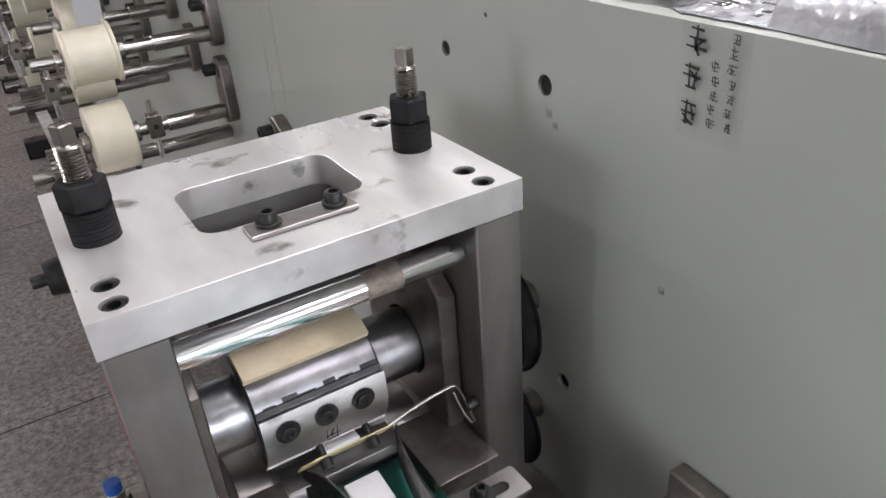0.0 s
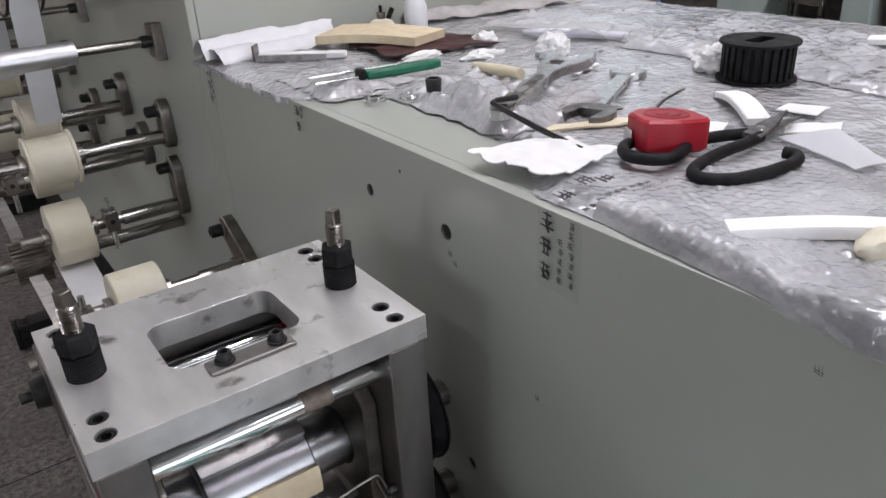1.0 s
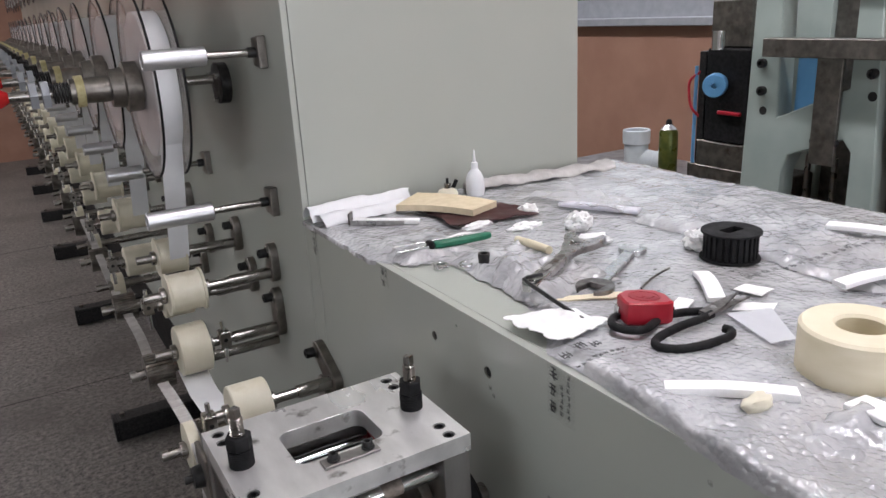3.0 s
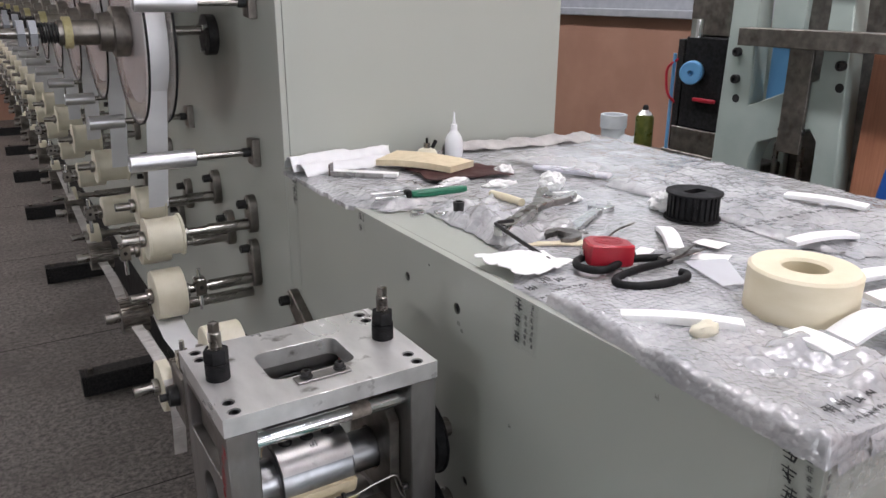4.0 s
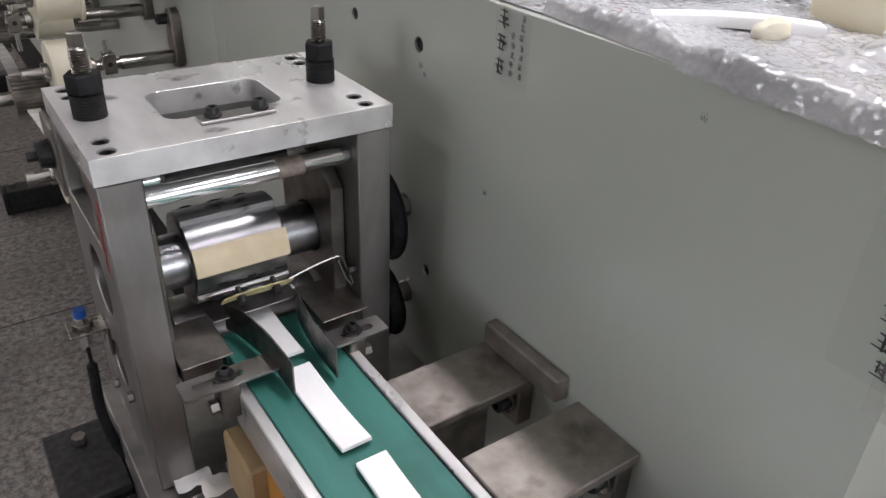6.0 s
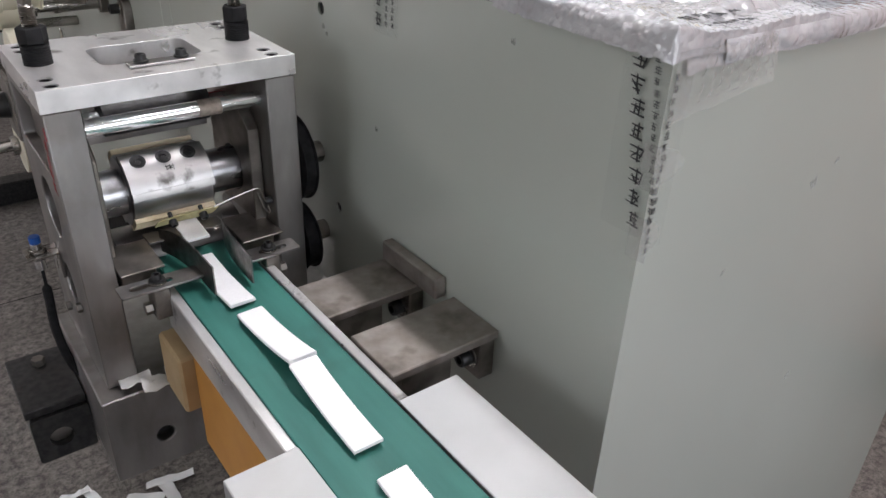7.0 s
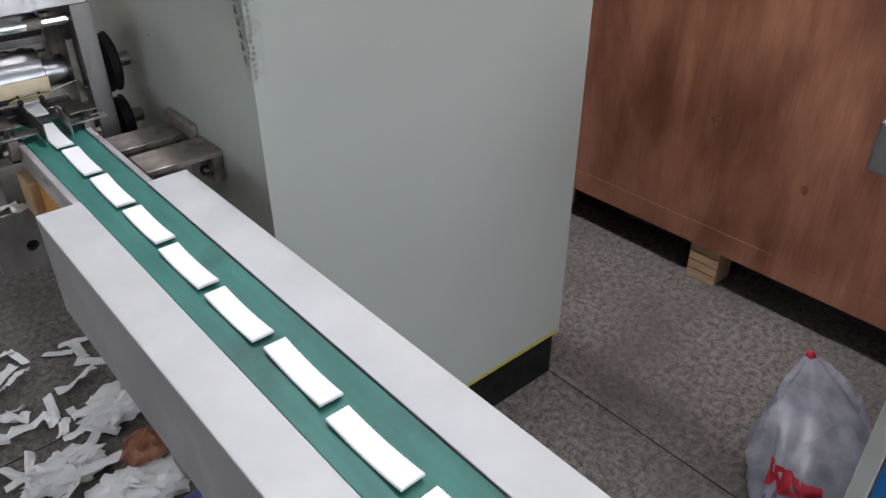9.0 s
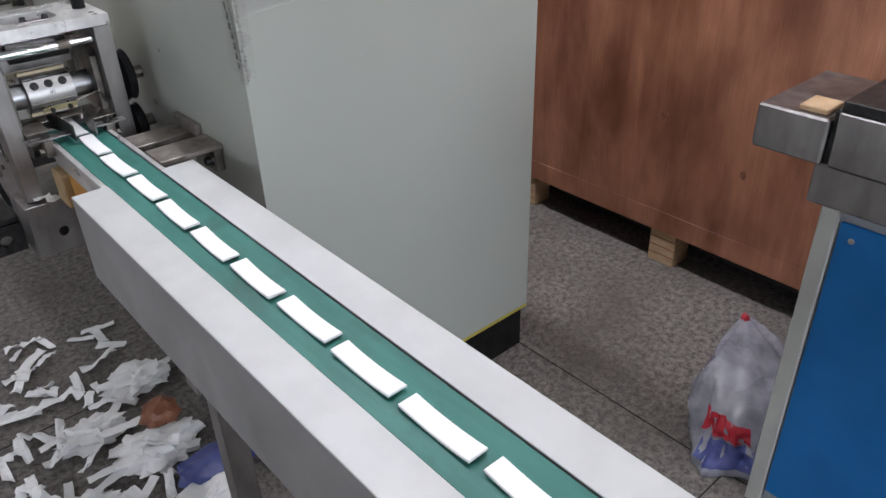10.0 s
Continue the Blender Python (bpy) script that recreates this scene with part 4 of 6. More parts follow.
sens = thing("proximity_sensor", (0.03, 0.49, 0.80), "blue-tipped proximity sensor on a steel angle with a black cable", "sensor")
part("angle", join(box(0.012, L0 - 0.0005, 0.470, 0.500, 0.826, 0.8285, 0.0006), box(L0 - 0.003, L0 - 0.0005, 0.470, 0.500, 0.795, 0.826, 0.0004)), SHAFT, sens)
part("nut", hex_prism((0.026, 0.486, 0.8287), (0.026, 0.486, 0.8335), 0.017), SHAFT, sens)
part("barrel", rod((0.026, 0.486, 0.806), (0.026, 0.486, 0.840), 0.0062, 18), CHROME, sens)
part("tip", rod((0.026, 0.486, 0.8402), (0.026, 0.486, 0.849), 0.0062, 18), BLUE_CAP, sens)
part("lower_nut", hex_prism((0.026, 0.486, 0.8205), (0.026, 0.486, 0.8255), 0.017), SHAFT, sens)
part("cable", wire(smooth_path([(0.026, 0.486, 0.806), (0.025, 0.485, 0.77), (0.023, 0.483, 0.72), (0.030, 0.478, 0.67), (0.046, 0.470, 0.635), (0.035, 0.46, 0.60)], 8), [0.002] * 6 + [0.0055] * 35, 10), RUBBER, sens)


gears = thing("drive_pulley", (0.335, 0.44, 0.77), "black flanged drive pulley between block and cabinet", "pulley", "pulleys behind the block")
part("wheel", lathe((0.320, 0.44, 0.895), (0.340, 0.44, 0.895), [(0, 0), (0, 0.052), (0.08, 0.056), (0.15, 0.056), (0.2, 0.053), (0.8, 0.053), (0.85, 0.056), (0.92, 0.056), (1, 0.052), (1, 0)], 48), RUBBER, gears)
part("hub", rod((0.3025, 0.44, 0.895), (0.3695, 0.44, 0.895), 0.014, 24), SHAFT, gears)
gears2 = thing("drive_pulley", (0.335, 0.40, 0.72), "black flanged drive pulley between block and cabinet", "pulley", "pulleys behind the block")
part("wheel", lathe((0.320, 0.435, 0.782), (0.343, 0.435, 0.782), [(0, 0), (0, 0.042), (0.08, 0.046), (0.15, 0.046), (0.2, 0.043), (0.8, 0.043), (0.85, 0.046), (0.92, 0.046), (1, 0.042), (1, 0)], 48), RUBBER, gears2)
part("hub", rod((0.3025, 0.435, 0.782), (0.3695, 0.435, 0.782), 0.014, 24), SHAFT, gears2)
single("cardboard_block", turned(box(0.105, 0.165, 0.27, 0.335, 0.7025, 0.775, 0.003), Matrix.Identity(4)), CARD, (0.135, 0.3, 0.7025), "buff cardboard packing block on the base", "packing block")


# ---- rollers on the long housing ----
def roller(y, z, x0, x1, r, flange=0.0, swing=0.0, lean=0.0, name="guide_roller"):
    """A cream roller on a steel shaft that stands out of the housing."""
    t = thing(name, (PX, y, z), "cream nylon roller on a steel shaft" + (" with flanges" if flange else ""), "roller", "rollers on the long machine")
    ends = [(0, 0.008), (0, r - 0.002), (0.03, r)] if not flange else [(0, 0.008), (0, r + flange), (0.06, r + flange), (0.08, r)]
    prof = ends + [(1 - f, q) for f, q in reversed(ends)]
    part("roller_body", lathe((x0, y, z), (x1, y, z), prof, 36), NYLON, t)
    part("shaft", rod((x0 - 0.045, y, z), (PX - 0.012, y, z), 0.0095, 18), SHAFT, t)
    part("thick_shaft", rod((x1 + 0.055, y, z), (PX - 0.014, y, z), 0.0125, 18), SHAFT, t)
    for x in (x0 - 0.012, x1 + 0.002):
        part("collar", pipe((x, y, z), (x + 0.010, y, z), 0.0165, 0.0096, 20, 0.0006), SHAFT, t)
    up = swing or 0.045
    d = Vector((lean, up)).normalized()
    turn = math.atan2(d.y, d.x)
    arm = [(y + 0.022 * math.cos(turn + radians(a)), z + 0.022 * math.sin(turn + radians(a))) for a in range(90, 271, 30)]
    arm += [(y + lean + 0.020 * math.cos(turn + radians(a)), z + up + 0.020 * math.sin(turn + radians(a))) for a in range(-90, 91, 30)]
    part("bracket", slab(arm, [], PX - 0.018, PX + 0.001, "x", 0.002), BRACKET, t)
    part("bolt_washer", pipe((PX - 0.0205, y + lean, z + up), (PX - 0.0185, y + lean, z + up), 0.0135, 0.006, 20, 0.0003), SHAFT, t)
    part("bracket_bolt", socket_screw((PX - 0.0208, y + lean, z + up), (-1, 0, 0), 0.0098, 0.018), BLACK_OX, t)
    return t


def tube_roller(y, z, x0, x1, r):
    t = thing("tube_roller", (PX, y, z), "silver aluminium guide tube on a steel shaft", "roller", "tubes on the long machine")
    part("sleeve", pipe((x0, y, z), (x1, y, z), r, r * 0.82, 32, 0.001), ALU, t)
    part("end_plug", rod((x0 + 0.003, y, z), (x1 - 0.003, y, z), r * 0.815, 28), SHAFT, t)
    part("shaft", rod((x1 - 0.002, y, z), (PX - 0.012, y, z), 0.0072, 18), SHAFT, t)
    part("bracket", slab([(y - 0.019, z - 0.03), (y + 0.022, z - 0.026), (y + 0.022, z + 0.026), (y - 0.019, z + 0.030)], [], PX - 0.016, PX + 0.001, "x", 0.002), BRACKET, t)
    part("bracket_bolt", socket_screw((PX - 0.0165, y, z), (-1, 0, 0), 0.0098, 0.016), BLACK_OX, t)
    return t


def pinch_block(y, z, x):
    t = thing("adjusting_block", (x, y, z), "small steel cross block with a pin", "adjuster", "adjusters on the shafts")
    part("block", box(x - 0.011, x + 0.011, y - 0.014, y + 0.014, z - 0.018, z + 0.018, 0.001), SHAFT, t)
    part("pin", rod((x, y, z - 0.055), (x, y, z + 0.040), 0.0045, 12), CHROME, t)
    part("set_screw", rod((x, y - 0.0145, z), (x, y - 0.012, z), 0.0045, 12), BLACK_OX, t)
    return t


def geared_roller(y, z, x0, x1, r):
    t = thing("fluted_roller", (PX, y, z), "dark fluted steel roller", "roller", "fluted rollers")
    part("fluted_body", spur_gear(y, z, r, x0, x1, 30, BRACKET), BRACKET, t)
    part("shaft", rod((x0 - 0.03, y, z), (PX - 0.001, y, z), 0.012, 18), SHAFT, t)
    return t


# first stations, nearest the block
roller(0.935, 0.850, 0.163, 0.230, 0.047, 0, 0.038, 0.066)
pinch_block(0.935, 0.842, 0.125)
roller(1.243, 0.856, 0.138, 0.200, 0.053, 0, 0.07)
pinch_block(1.240, 0.86, 0.236)
roller(1.239, 0.984, 0.136, 0.209, 0.040, 0.004)
pinch_block(1.42, 0.905, 0.118)
roller(1.515, 0.985, 0.168, 0.232, 0.042, 0.004)
roller(1.42, 0.905, 0.150, 0.215, 0.036)
geared_roller(1.30, 0.80, 0.075, 0.13, 0.040)
geared_roller(0.99, 0.775, 0.115, 0.165, 0.046)
roller(0.99, 0.775, 0.088, 0.108, 0.048)
tube_roller(1.190, 1.152, 0.117, 0.241, 0.0175)
tube_roller(1.149, 1.448, 0.15, 0.26, 0.0175)

# repeated stations further along
STEP = 0.50
tr0 = tube_roller(1.72, 1.155, 0.117, 0.20, 0.0175)
rf0 = roller(2.02, 0.985, 0.150, 0.238, 0.046, 0.004)
rp0 = roller(1.82, 0.90, 0.13, 0.21, 0.040)
rs0 = roller(1.95, 0.80, 0.10, 0.13, 0.034)
gr0 = geared_roller(1.75, 0.80, 0.075, 0.13, 0.036)
pb0 = pinch_block(1.82, 0.90, 0.098)
for k in range(1, 15):
    for ob in (tr0, rf0, rp0, rs0, gr0, pb0):
        p = ob.location
        copy_thing(ob, pose(p.x, p.y + STEP * k, p.z))


def reel(y, z):
    """A film reel between two clear discs on a shaft with a friction brake and a red knob."""
    t = thing("film_reel", (PX, y, z), "white film reel between clear discs with a red knob", "film reel", "reels on the long machine")
    for x, r in ((0.185, 0.195), (0.238, 0.195)):
        d = part("disc", pipe((x, y, z), (x + 0.004, y, z), r, 0.03, 64), DISC_CLEAR, t, "clear acrylic disc with a dark rim")
        part("rim", pipe((x - 0.0004, y, z), (x + 0.0044, y, z), r + 0.003, r + 0.0002, 64, 0.0005), RUBBER, d)
    part("film_roll", pipe((0.1905, y, z), (0.2365, y, z), 0.150, 0.036, 64), FILM, t)
    part("core", rod((0.150, y, z), (0.2375, y, z), 0.034, 32), BRACKET, t)
    part("flange", lathe((0.128, y, z), (0.184, y, z), [(0, 0), (0, 0.038), (0.45, 0.042), (0.5, 0.052), (1, 0.052), (1, 0)], 32), BRACKET, t)
    part("ring", pipe((0.062, y, z), (0.078, y, z), 0.032, 0.0262, 32), YELLOW_PAD, t, "pale fibre brake ring")
    part("sleeve", rod((0.052, y, z), (0.128, y, z), 0.026, 32), BRACKET, t)
    part("spring", wire([(0.018 + 0.034 * k / 60, y + 0.019 * math.cos(k * 0.62), z + 0.019 * math.sin(k * 0.62)) for k in range(61)], 0.0026, 6), BLACK_OX, t)
    for x in (-0.022, 0.000):
        part("adjusting_nut", hex_prism((x, y, z), (x + 0.014, y, z), 0.05), GREY_FRAME, t)
    part("shaft", rod((-0.06, y, z), (PX - 0.03, y, z), 0.0105, 18), SHAFT, t)
    part("knob", lathe((-0.115, y, z), (-0.058, y, z), [(0, 0), (0.04, 0.012), (0.25, 0.022), (0.5, 0.024), (0.75, 0.018), (1, 0.010), (1, 0)], 24), RED_KNOB, t)
    part("end_collar", rod((0.2445, y, z), (0.272, y, z), 0.022, 24), BLACK_OX, t)
    part("mount", rod((PX - 0.022, y, z - 0.01), (PX + 0.002, y, z - 0.01), 0.045, 32), BLACK_OX, t)
    for a in (30, 150, 270):
        part("mount_bolt", hex_prism((PX - 0.032, y + 0.034 * math.cos(radians(a)), z - 0.01 + 0.034 * math.sin(radians(a))), (PX - 0.022, y + 0.034 * math.cos(radians(a)), z - 0.01 + 0.034 * math.sin(radians(a))), 0.012), CHROME, t)
    return t


r0 = reel(1.444, 1.385)
for k in range(1, 15):
    copy_thing(r0, pose(PX, 1.444 + STEP * k, 1.385))
r1 = copy_thing(r0, pose(PX, 1.62, 1.86))
for k in range(1, 14):
    copy_thing(r0, pose(PX, 1.62 + STEP * k, 1.86))


def web(y, z_top, y2, z2, x0, x1):
    return single("film_web", ribbon([(y, z_top), (y * 0.5 + y2 * 0.5, z_top * 0.5 + z2 * 0.5), (y2, z2)], x0, x1), FILM, ((x0 + x1) / 2, y2, z2), "taut white film running between reel and rollers", "film", "film webs")


w0 = web(1.300, 1.385, 1.473, 0.985, 0.1915, 0.2355)
for k in range(1, 15):
    copy_thing(w0, pose(0.2135, 1.473 + STEP * k, 0.985))
single("film_web", ribbon([(1.262, 0.806), (1.16, 0.79), (0.97, 0.81), (0.90, 0.83)], 0.135, 0.19), FILM, (0.16, 1.1, 0.8), "white film between the last rollers", "film", "film webs")


def pleated_web():
    """The pleated grey band that sags along the free ends of the rollers."""
    pts = [(2.6, 0.86), (2.2, 0.82), (1.9, 0.79), (1.53, 0.80), (1.39, 0.775), (1.15, 0.80), (1.0, 0.81), (0.93, 0.79), (0.915, 0.74), (0.93, 0.66)]
    fine = smooth_path([Vector((0, y, z)) for y, z in pts], 40)
    yz = [(p.y, p.z + 0.003 * math.sin(k * 1.7)) for k, p in enumerate(fine)]
    return single("pleated_band", ribbon(yz, 0.090, 0.112, 0.0012), DULL_FILM, (0.10, 1.5, 0.7), "pleated pale band sagging past the rollers", "band")


pleated_web()


# ---- the covered worktop and what lies on it ----
EDGE = ((-0.2, 0.380), (0.29, 0.380), (0.31, 0.378), (0.36, 0.412), (0.42, 0.440), (0.50, 0.455), (0.56, 0.470), (0.62, 0.475), (0.66, 0.440), (0.70, 0.378), (0.73, 0.364), (1.1, 0.362))


def front_edge(y):
    """The front edge of the wrapping along the worktop: bare paint shows between the two stretches."""
    return float(np.interp(y, [p[0] for p in EDGE], [p[1] for p in EDGE])) + 0.004 * noise.noise(Vector((0, y * 30, 0)))


def wrap_height(x, y):
    p = Vector((x, y, 0))
    h = 0.0045 + 0.0030 * noise.noise(p * 7) + 0.0022 * noise.noise(p * 19) + 0.0016 * noise.noise(p * 48)
    h += 0.0016 * (0.5 - abs(noise.noise(p * 33))) + 0.0009 * (0.5 - abs(noise.noise(p * 74)))
    d = x - front_edge(y)
    if y < 0.32:
        h += 0.002 * math.exp(-((d - 0.022) / 0.016) ** 2) * (0.7 + 0.5 * noise.noise(p * 14))
    elif y < 0.62:
        h += 0.004 * math.exp(-((d - 0.02) / 0.02) ** 2) * (0.7 + 0.6 * noise.noise(p * 18))
        h += 0.010 * math.exp(-((x - 0.475) / 0.022) ** 2 - ((y - 0.515) / 0.03) ** 2)
    return max(h * min(1.0, max(0.0, d) / 0.022), 0.0012)


def wrapping():
    nx, ny = 210, 340
    bm = bmesh.new()
    rows = []
    for j in range(ny + 1):
        y = -0.082 + 1.102 * j / ny
        a, b = front_edge(y), 1.142 + 0.006 * noise.noise(Vector((y * 6, 0, 3)))
        row = []
        for i in range(nx + 1):
            x = a + (b - a) * (i / nx) ** 1.25
            x += 0.004 * noise.noise(Vector((x * 30, y * 30, 9))) if i else 0.003 * noise.noise(Vector((0, y * 60, 9)))
            z = TOP + wrap_height(x, y)
            if i == 0:
                z = TOP - 0.006 if y > 0.72 else TOP + 0.001
            if i == nx:
                z = TOP - 0.012 - 0.006 * noise.noise(Vector((y * 20, 0, 1)))
            if j == 0:
                z = TOP - 0.012 - 0.004 * noise.noise(Vector((x * 30, 0, 1)))
            if j in (1, 2):
                z = TOP + 0.001
            row.append(bm.verts.new((x, y, z)))
        rows.append(row)
    for p, q in zip(rows, rows[1:]):
        for i in range(nx):
            bm.faces.new((p[i], p[i + 1], q[i + 1], q[i]))
    return single("bubble_wrap", bm, WRAP, (0.7, 0.45, TOP), "crumpled dirty clear bubble wrap spread over the cabinet top", "bubble wrap", sharp=80)


wrapping()


def z_on(x, y):
    return TOP + wrap_height(x, y) + 0.0006


# bands of printed clear packing tape over the cabinet's edges; their print is kept as short bars
def tape_band(y0, y1, z_low, x_in, big_at, fine_at, step, size, seed, slant=0.0):
    t = thing("packing_tape", (PX, (y0 + y1) / 2, z_low), "clear packing tape with black print over the cabinet edge", "packing tape", "tape bands")
    part("band", join(box(PX - 0.0022, PX - 0.0016, y0, y1, z_low, TOP + 0.0005, 0)), TAPE_FILM, t)
    n = int((TOP - 0.006 - z_low) / step) + 1
    big = [((PX - 0.0024, big_at - slant * k / n, TOP - 0.008 - step * k), (0, 0, 1), (0, 1, 0), (-1, 0, 0)) for k in range(n)]
    part("print", strokes(big, size, seed, 1.35), INK, t)
    fine = [((PX - 0.0024, y - slant * k / (2.2 * n), TOP - 0.004 - 0.0078 * k - (0.016 if j else 0)), (0, 0, 1), (0, 1, 0), (-1, 0, 0)) for j, y in enumerate(fine_at) for k in range(int((TOP - 0.008 - z_low) / 0.0078) - (2 if j else 0))]
    if fine:
        part("small_print", strokes(fine, 0.0066, seed + 1, 1.1), GREY_INK, t)
    if x_in > 0:
        topb = [((PX + 0.014 + step * k, big_at, z_on(PX + 0.014 + step * k, big_at) + 0.006), (1, 0, 0), (0, 1, 0), (0, 0, 1)) for k in range(int(x_in / step))]
        part("print", strokes(topb, size, seed + 2, 1.3), INK, t)
        topf = [((PX + 0.010 + 0.0078 * k, y, z_on(PX + 0.01 + 0.0078 * k, y) + 0.004), (1, 0, 0), (0, 1, 0), (0, 0, 1)) for y in fine_at[:1] for k in range(int(x_in / 0.0078))]
        if topf:
            part("small_print", strokes(topf, 0.0066, seed + 3, 1.1), GREY_INK, t)
    return t


tape_band(0.255, 0.300, 1.080, 0.075, 0.289, (0.264, 0.2745), 0.0205, 0.0165, 11)
tape_band(-0.0767, -0.037, 1.004, 0.11, -0.0490, (-0.0655,), 0.0168, 0.0150, 21, 0.021)
tape_band(0.680, 0.706, 1.112, 0.0, 0.699, (0.686,), 0.0185, 0.013, 31)
tape_band(0.966, 0.990, 1.086, 0.0, 0.983, (0.971,), 0.0185, 0.013, 41)


def heading(p, q):
    return math.degrees(math.atan2(q[1] - p[1], q[0] - p[0]))


# second layers of wrapping
def wrap_layer(name, x0, x1, y0, y1, lift, seed, label, hump=0.5):
    """A loose second layer of bubble wrap, thrown over the first."""
    nx, ny = max(14, int((x1 - x0) / 0.0035)), max(14, int((y1 - y0) / 0.0035))
    bm = bmesh.new()
    rows = []
    for j in range(ny + 1):
        row = []
        for i in range(nx + 1):
            u, v = i / nx, j / ny
            ex = 0.014 * noise.noise(Vector((v * 9, seed, 0))) * (1 - 2 * u)
            ey = 0.014 * noise.noise(Vector((u * 9, 0, seed))) * (1 - 2 * v)
            x, y = x0 + (x1 - x0) * u + ex, y0 + (y1 - y0) * v + ey
            p = Vector((x, y, seed))
            edge = min(min(u, 1 - u) * (x1 - x0), min(v, 1 - v) * (y1 - y0)) / 0.016
            h = lift * min(1, edge) * (hump + 0.7 * noise.noise(p * 16) + 0.5 * abs(noise.noise(p * 38)) + 0.25 * noise.noise(p * 80))
            row.append(bm.verts.new((x, y, TOP + wrap_height(x, y) + 0.0012 + max(h, 0))))
        rows.append(row)
    for p, q in zip(rows, rows[1:]):
        for i in range(nx):
            bm.faces.new((p[i], p[i + 1], q[i + 1], q[i]))
    return single(name, bm, WRAP, ((x0 + x1) / 2, (y0 + y1) / 2, TOP), label, "bubble wrap", "loose wrapping", sharp=80)


wrap_layer("wrap_fold", 0.448, 0.590, 0.420, 0.640, 0.019, 3.3, "crumpled clear bubble wrap piled under the wrenches")
wrap_layer("wrap_fold", 0.390, 0.520, 0.660, 0.800, 0.010, 5.1, "crumpled clear bubble wrap by the knife")


def front_fold():
    """The doubled near edge of the bubble wrap: a rounded fold with full bubbles in staggered rows."""
    a, nx, ny = 0.0098, 120, 190
    bm = bmesh.new()
    rows = []
    for j in range(ny + 1):
        y = -0.080 + 0.338 * j / ny
        e = float(np.interp(y, (-0.08, 0.06, 0.25), (0.363, 0.366, 0.380))) + 0.003 * noise.noise(Vector((0, y * 26, 4)))
        far = 0.56 + 0.03 * noise.noise(Vector((0, y * 11, 8))) - 0.05 * max(0.0, (y - 0.18) / 0.078)
        row = []
        for i in range(nx + 1):
            x = e + (far - e) * i / nx
            d = min(x - e, (0.258 - y) * 1.2, far - x, (y + 0.081) * 1.4)
            p = Vector((x, y, 0))
            body = 0.011 * math.sqrt(max(0.0, 1 - (1 - min(d, 0.010) / 0.010) ** 2)) * (0.45 + 0.55 * math.exp(-((x - e) / 0.045) ** 2))
            body *= 1 + 0.55 * noise.noise(p * 22) + 0.3 * noise.noise(p * 50)
            jj = round(y / (a * 0.866))
            ox = 0.5 * a if jj % 2 else 0.0
            ii = round((x - ox) / a)
            full = noise.noise(Vector((ii * 0.53, jj * 0.47, 5)))
            d2 = ((x - ox - ii * a + 0.0022 * full) ** 2 + (y - jj * a * 0.866 + 0.0018 * noise.noise(Vector((jj * 0.7, ii * 0.9, 2)))) ** 2) / 0.0044 ** 2
            body += (0.0005 + 0.0014 * max(0.0, 0.45 + full)) * math.sqrt(max(0.0, 1 - d2)) * (1 + 0.5 * noise.noise(p * 210))
            if j == 0:
                row.append(bm.verts.new((x, Y0 - 0.004, TOP - 0.003 - 0.003 * noise.noise(p * 40))))
                continue
            row.append(bm.verts.new((x, y, max(TOP + 0.0005 if x > PX else TOP - 0.004, TOP + min(0.006, d * 2) + body - (0.004 if i == 0 else 0)))))
        rows.append(row)
    for p, q in zip(rows, rows[1:]):
        for i in range(nx):
            bm.faces.new((p[i], p[i + 1], q[i + 1], q[i]))
    return single("wrap_fold", bm, WRAP, (0.45, 0.1, TOP), "folded near edge of clear bubble wrap with full bubbles", "bubble wrap", "loose wrapping", sharp=45)


front_fold()
wrap_layer("wrap_fold", 0.420, 0.560, -0.055, 0.060, 0.016, 9.1, "crumpled clear bubble wrap at the corner")
wrap_layer("wrap_fold", 0.800, 1.030, 0.150, 0.620, 0.012, 12.4, "dull wrinkled plastic sheet over the far worktop")

def corner_flap():
    """A flap of bubble wrap that stands off the end panel, with three rows of full bubbles."""
    bm = bmesh.new()
    nu, nv = 96, 44
    rows = []
    for j in range(nv + 1):
        v = j / nv
        row = []
        for i in range(nu + 1):
            u = i / nu
            x = PX - 0.001 + u * (0.118 - 0.012 * v)
            z = TOP + 0.004 - v * (0.052 - 0.020 * u) + 0.002 * noise.noise(Vector((u * 6, v * 2, 2)))
            a, b2 = (u * 11) % 1 - 0.5, (v * 4.2 + 0.5 * (int(u * 11) % 2)) % 1 - 0.5
            bubble = 0.0035 * math.sqrt(max(0.0, 1 - (a * a + b2 * b2) / 0.16)) if 0.22 < u < 0.94 and v < 0.8 else 0.0
            y = Y0 - 0.004 - 0.010 * u * v - 0.003 * abs(noise.noise(Vector((x * 50, z * 50, 4)))) - bubble
            row.append(bm.verts.new((x, y, z)))
        rows.append(row)
    for p, q in zip(rows, rows[1:]):
        for i in range(nu):
            bm.faces.new((p[i], p[i + 1], q[i + 1], q[i]))
    return single("tape_flap", bm, FLAP_FILM, (PX + 0.06, Y0, TOP - 0.05), "milky bubble wrap flap taped over the cabinet corner", "bubble wrap", sharp=60)


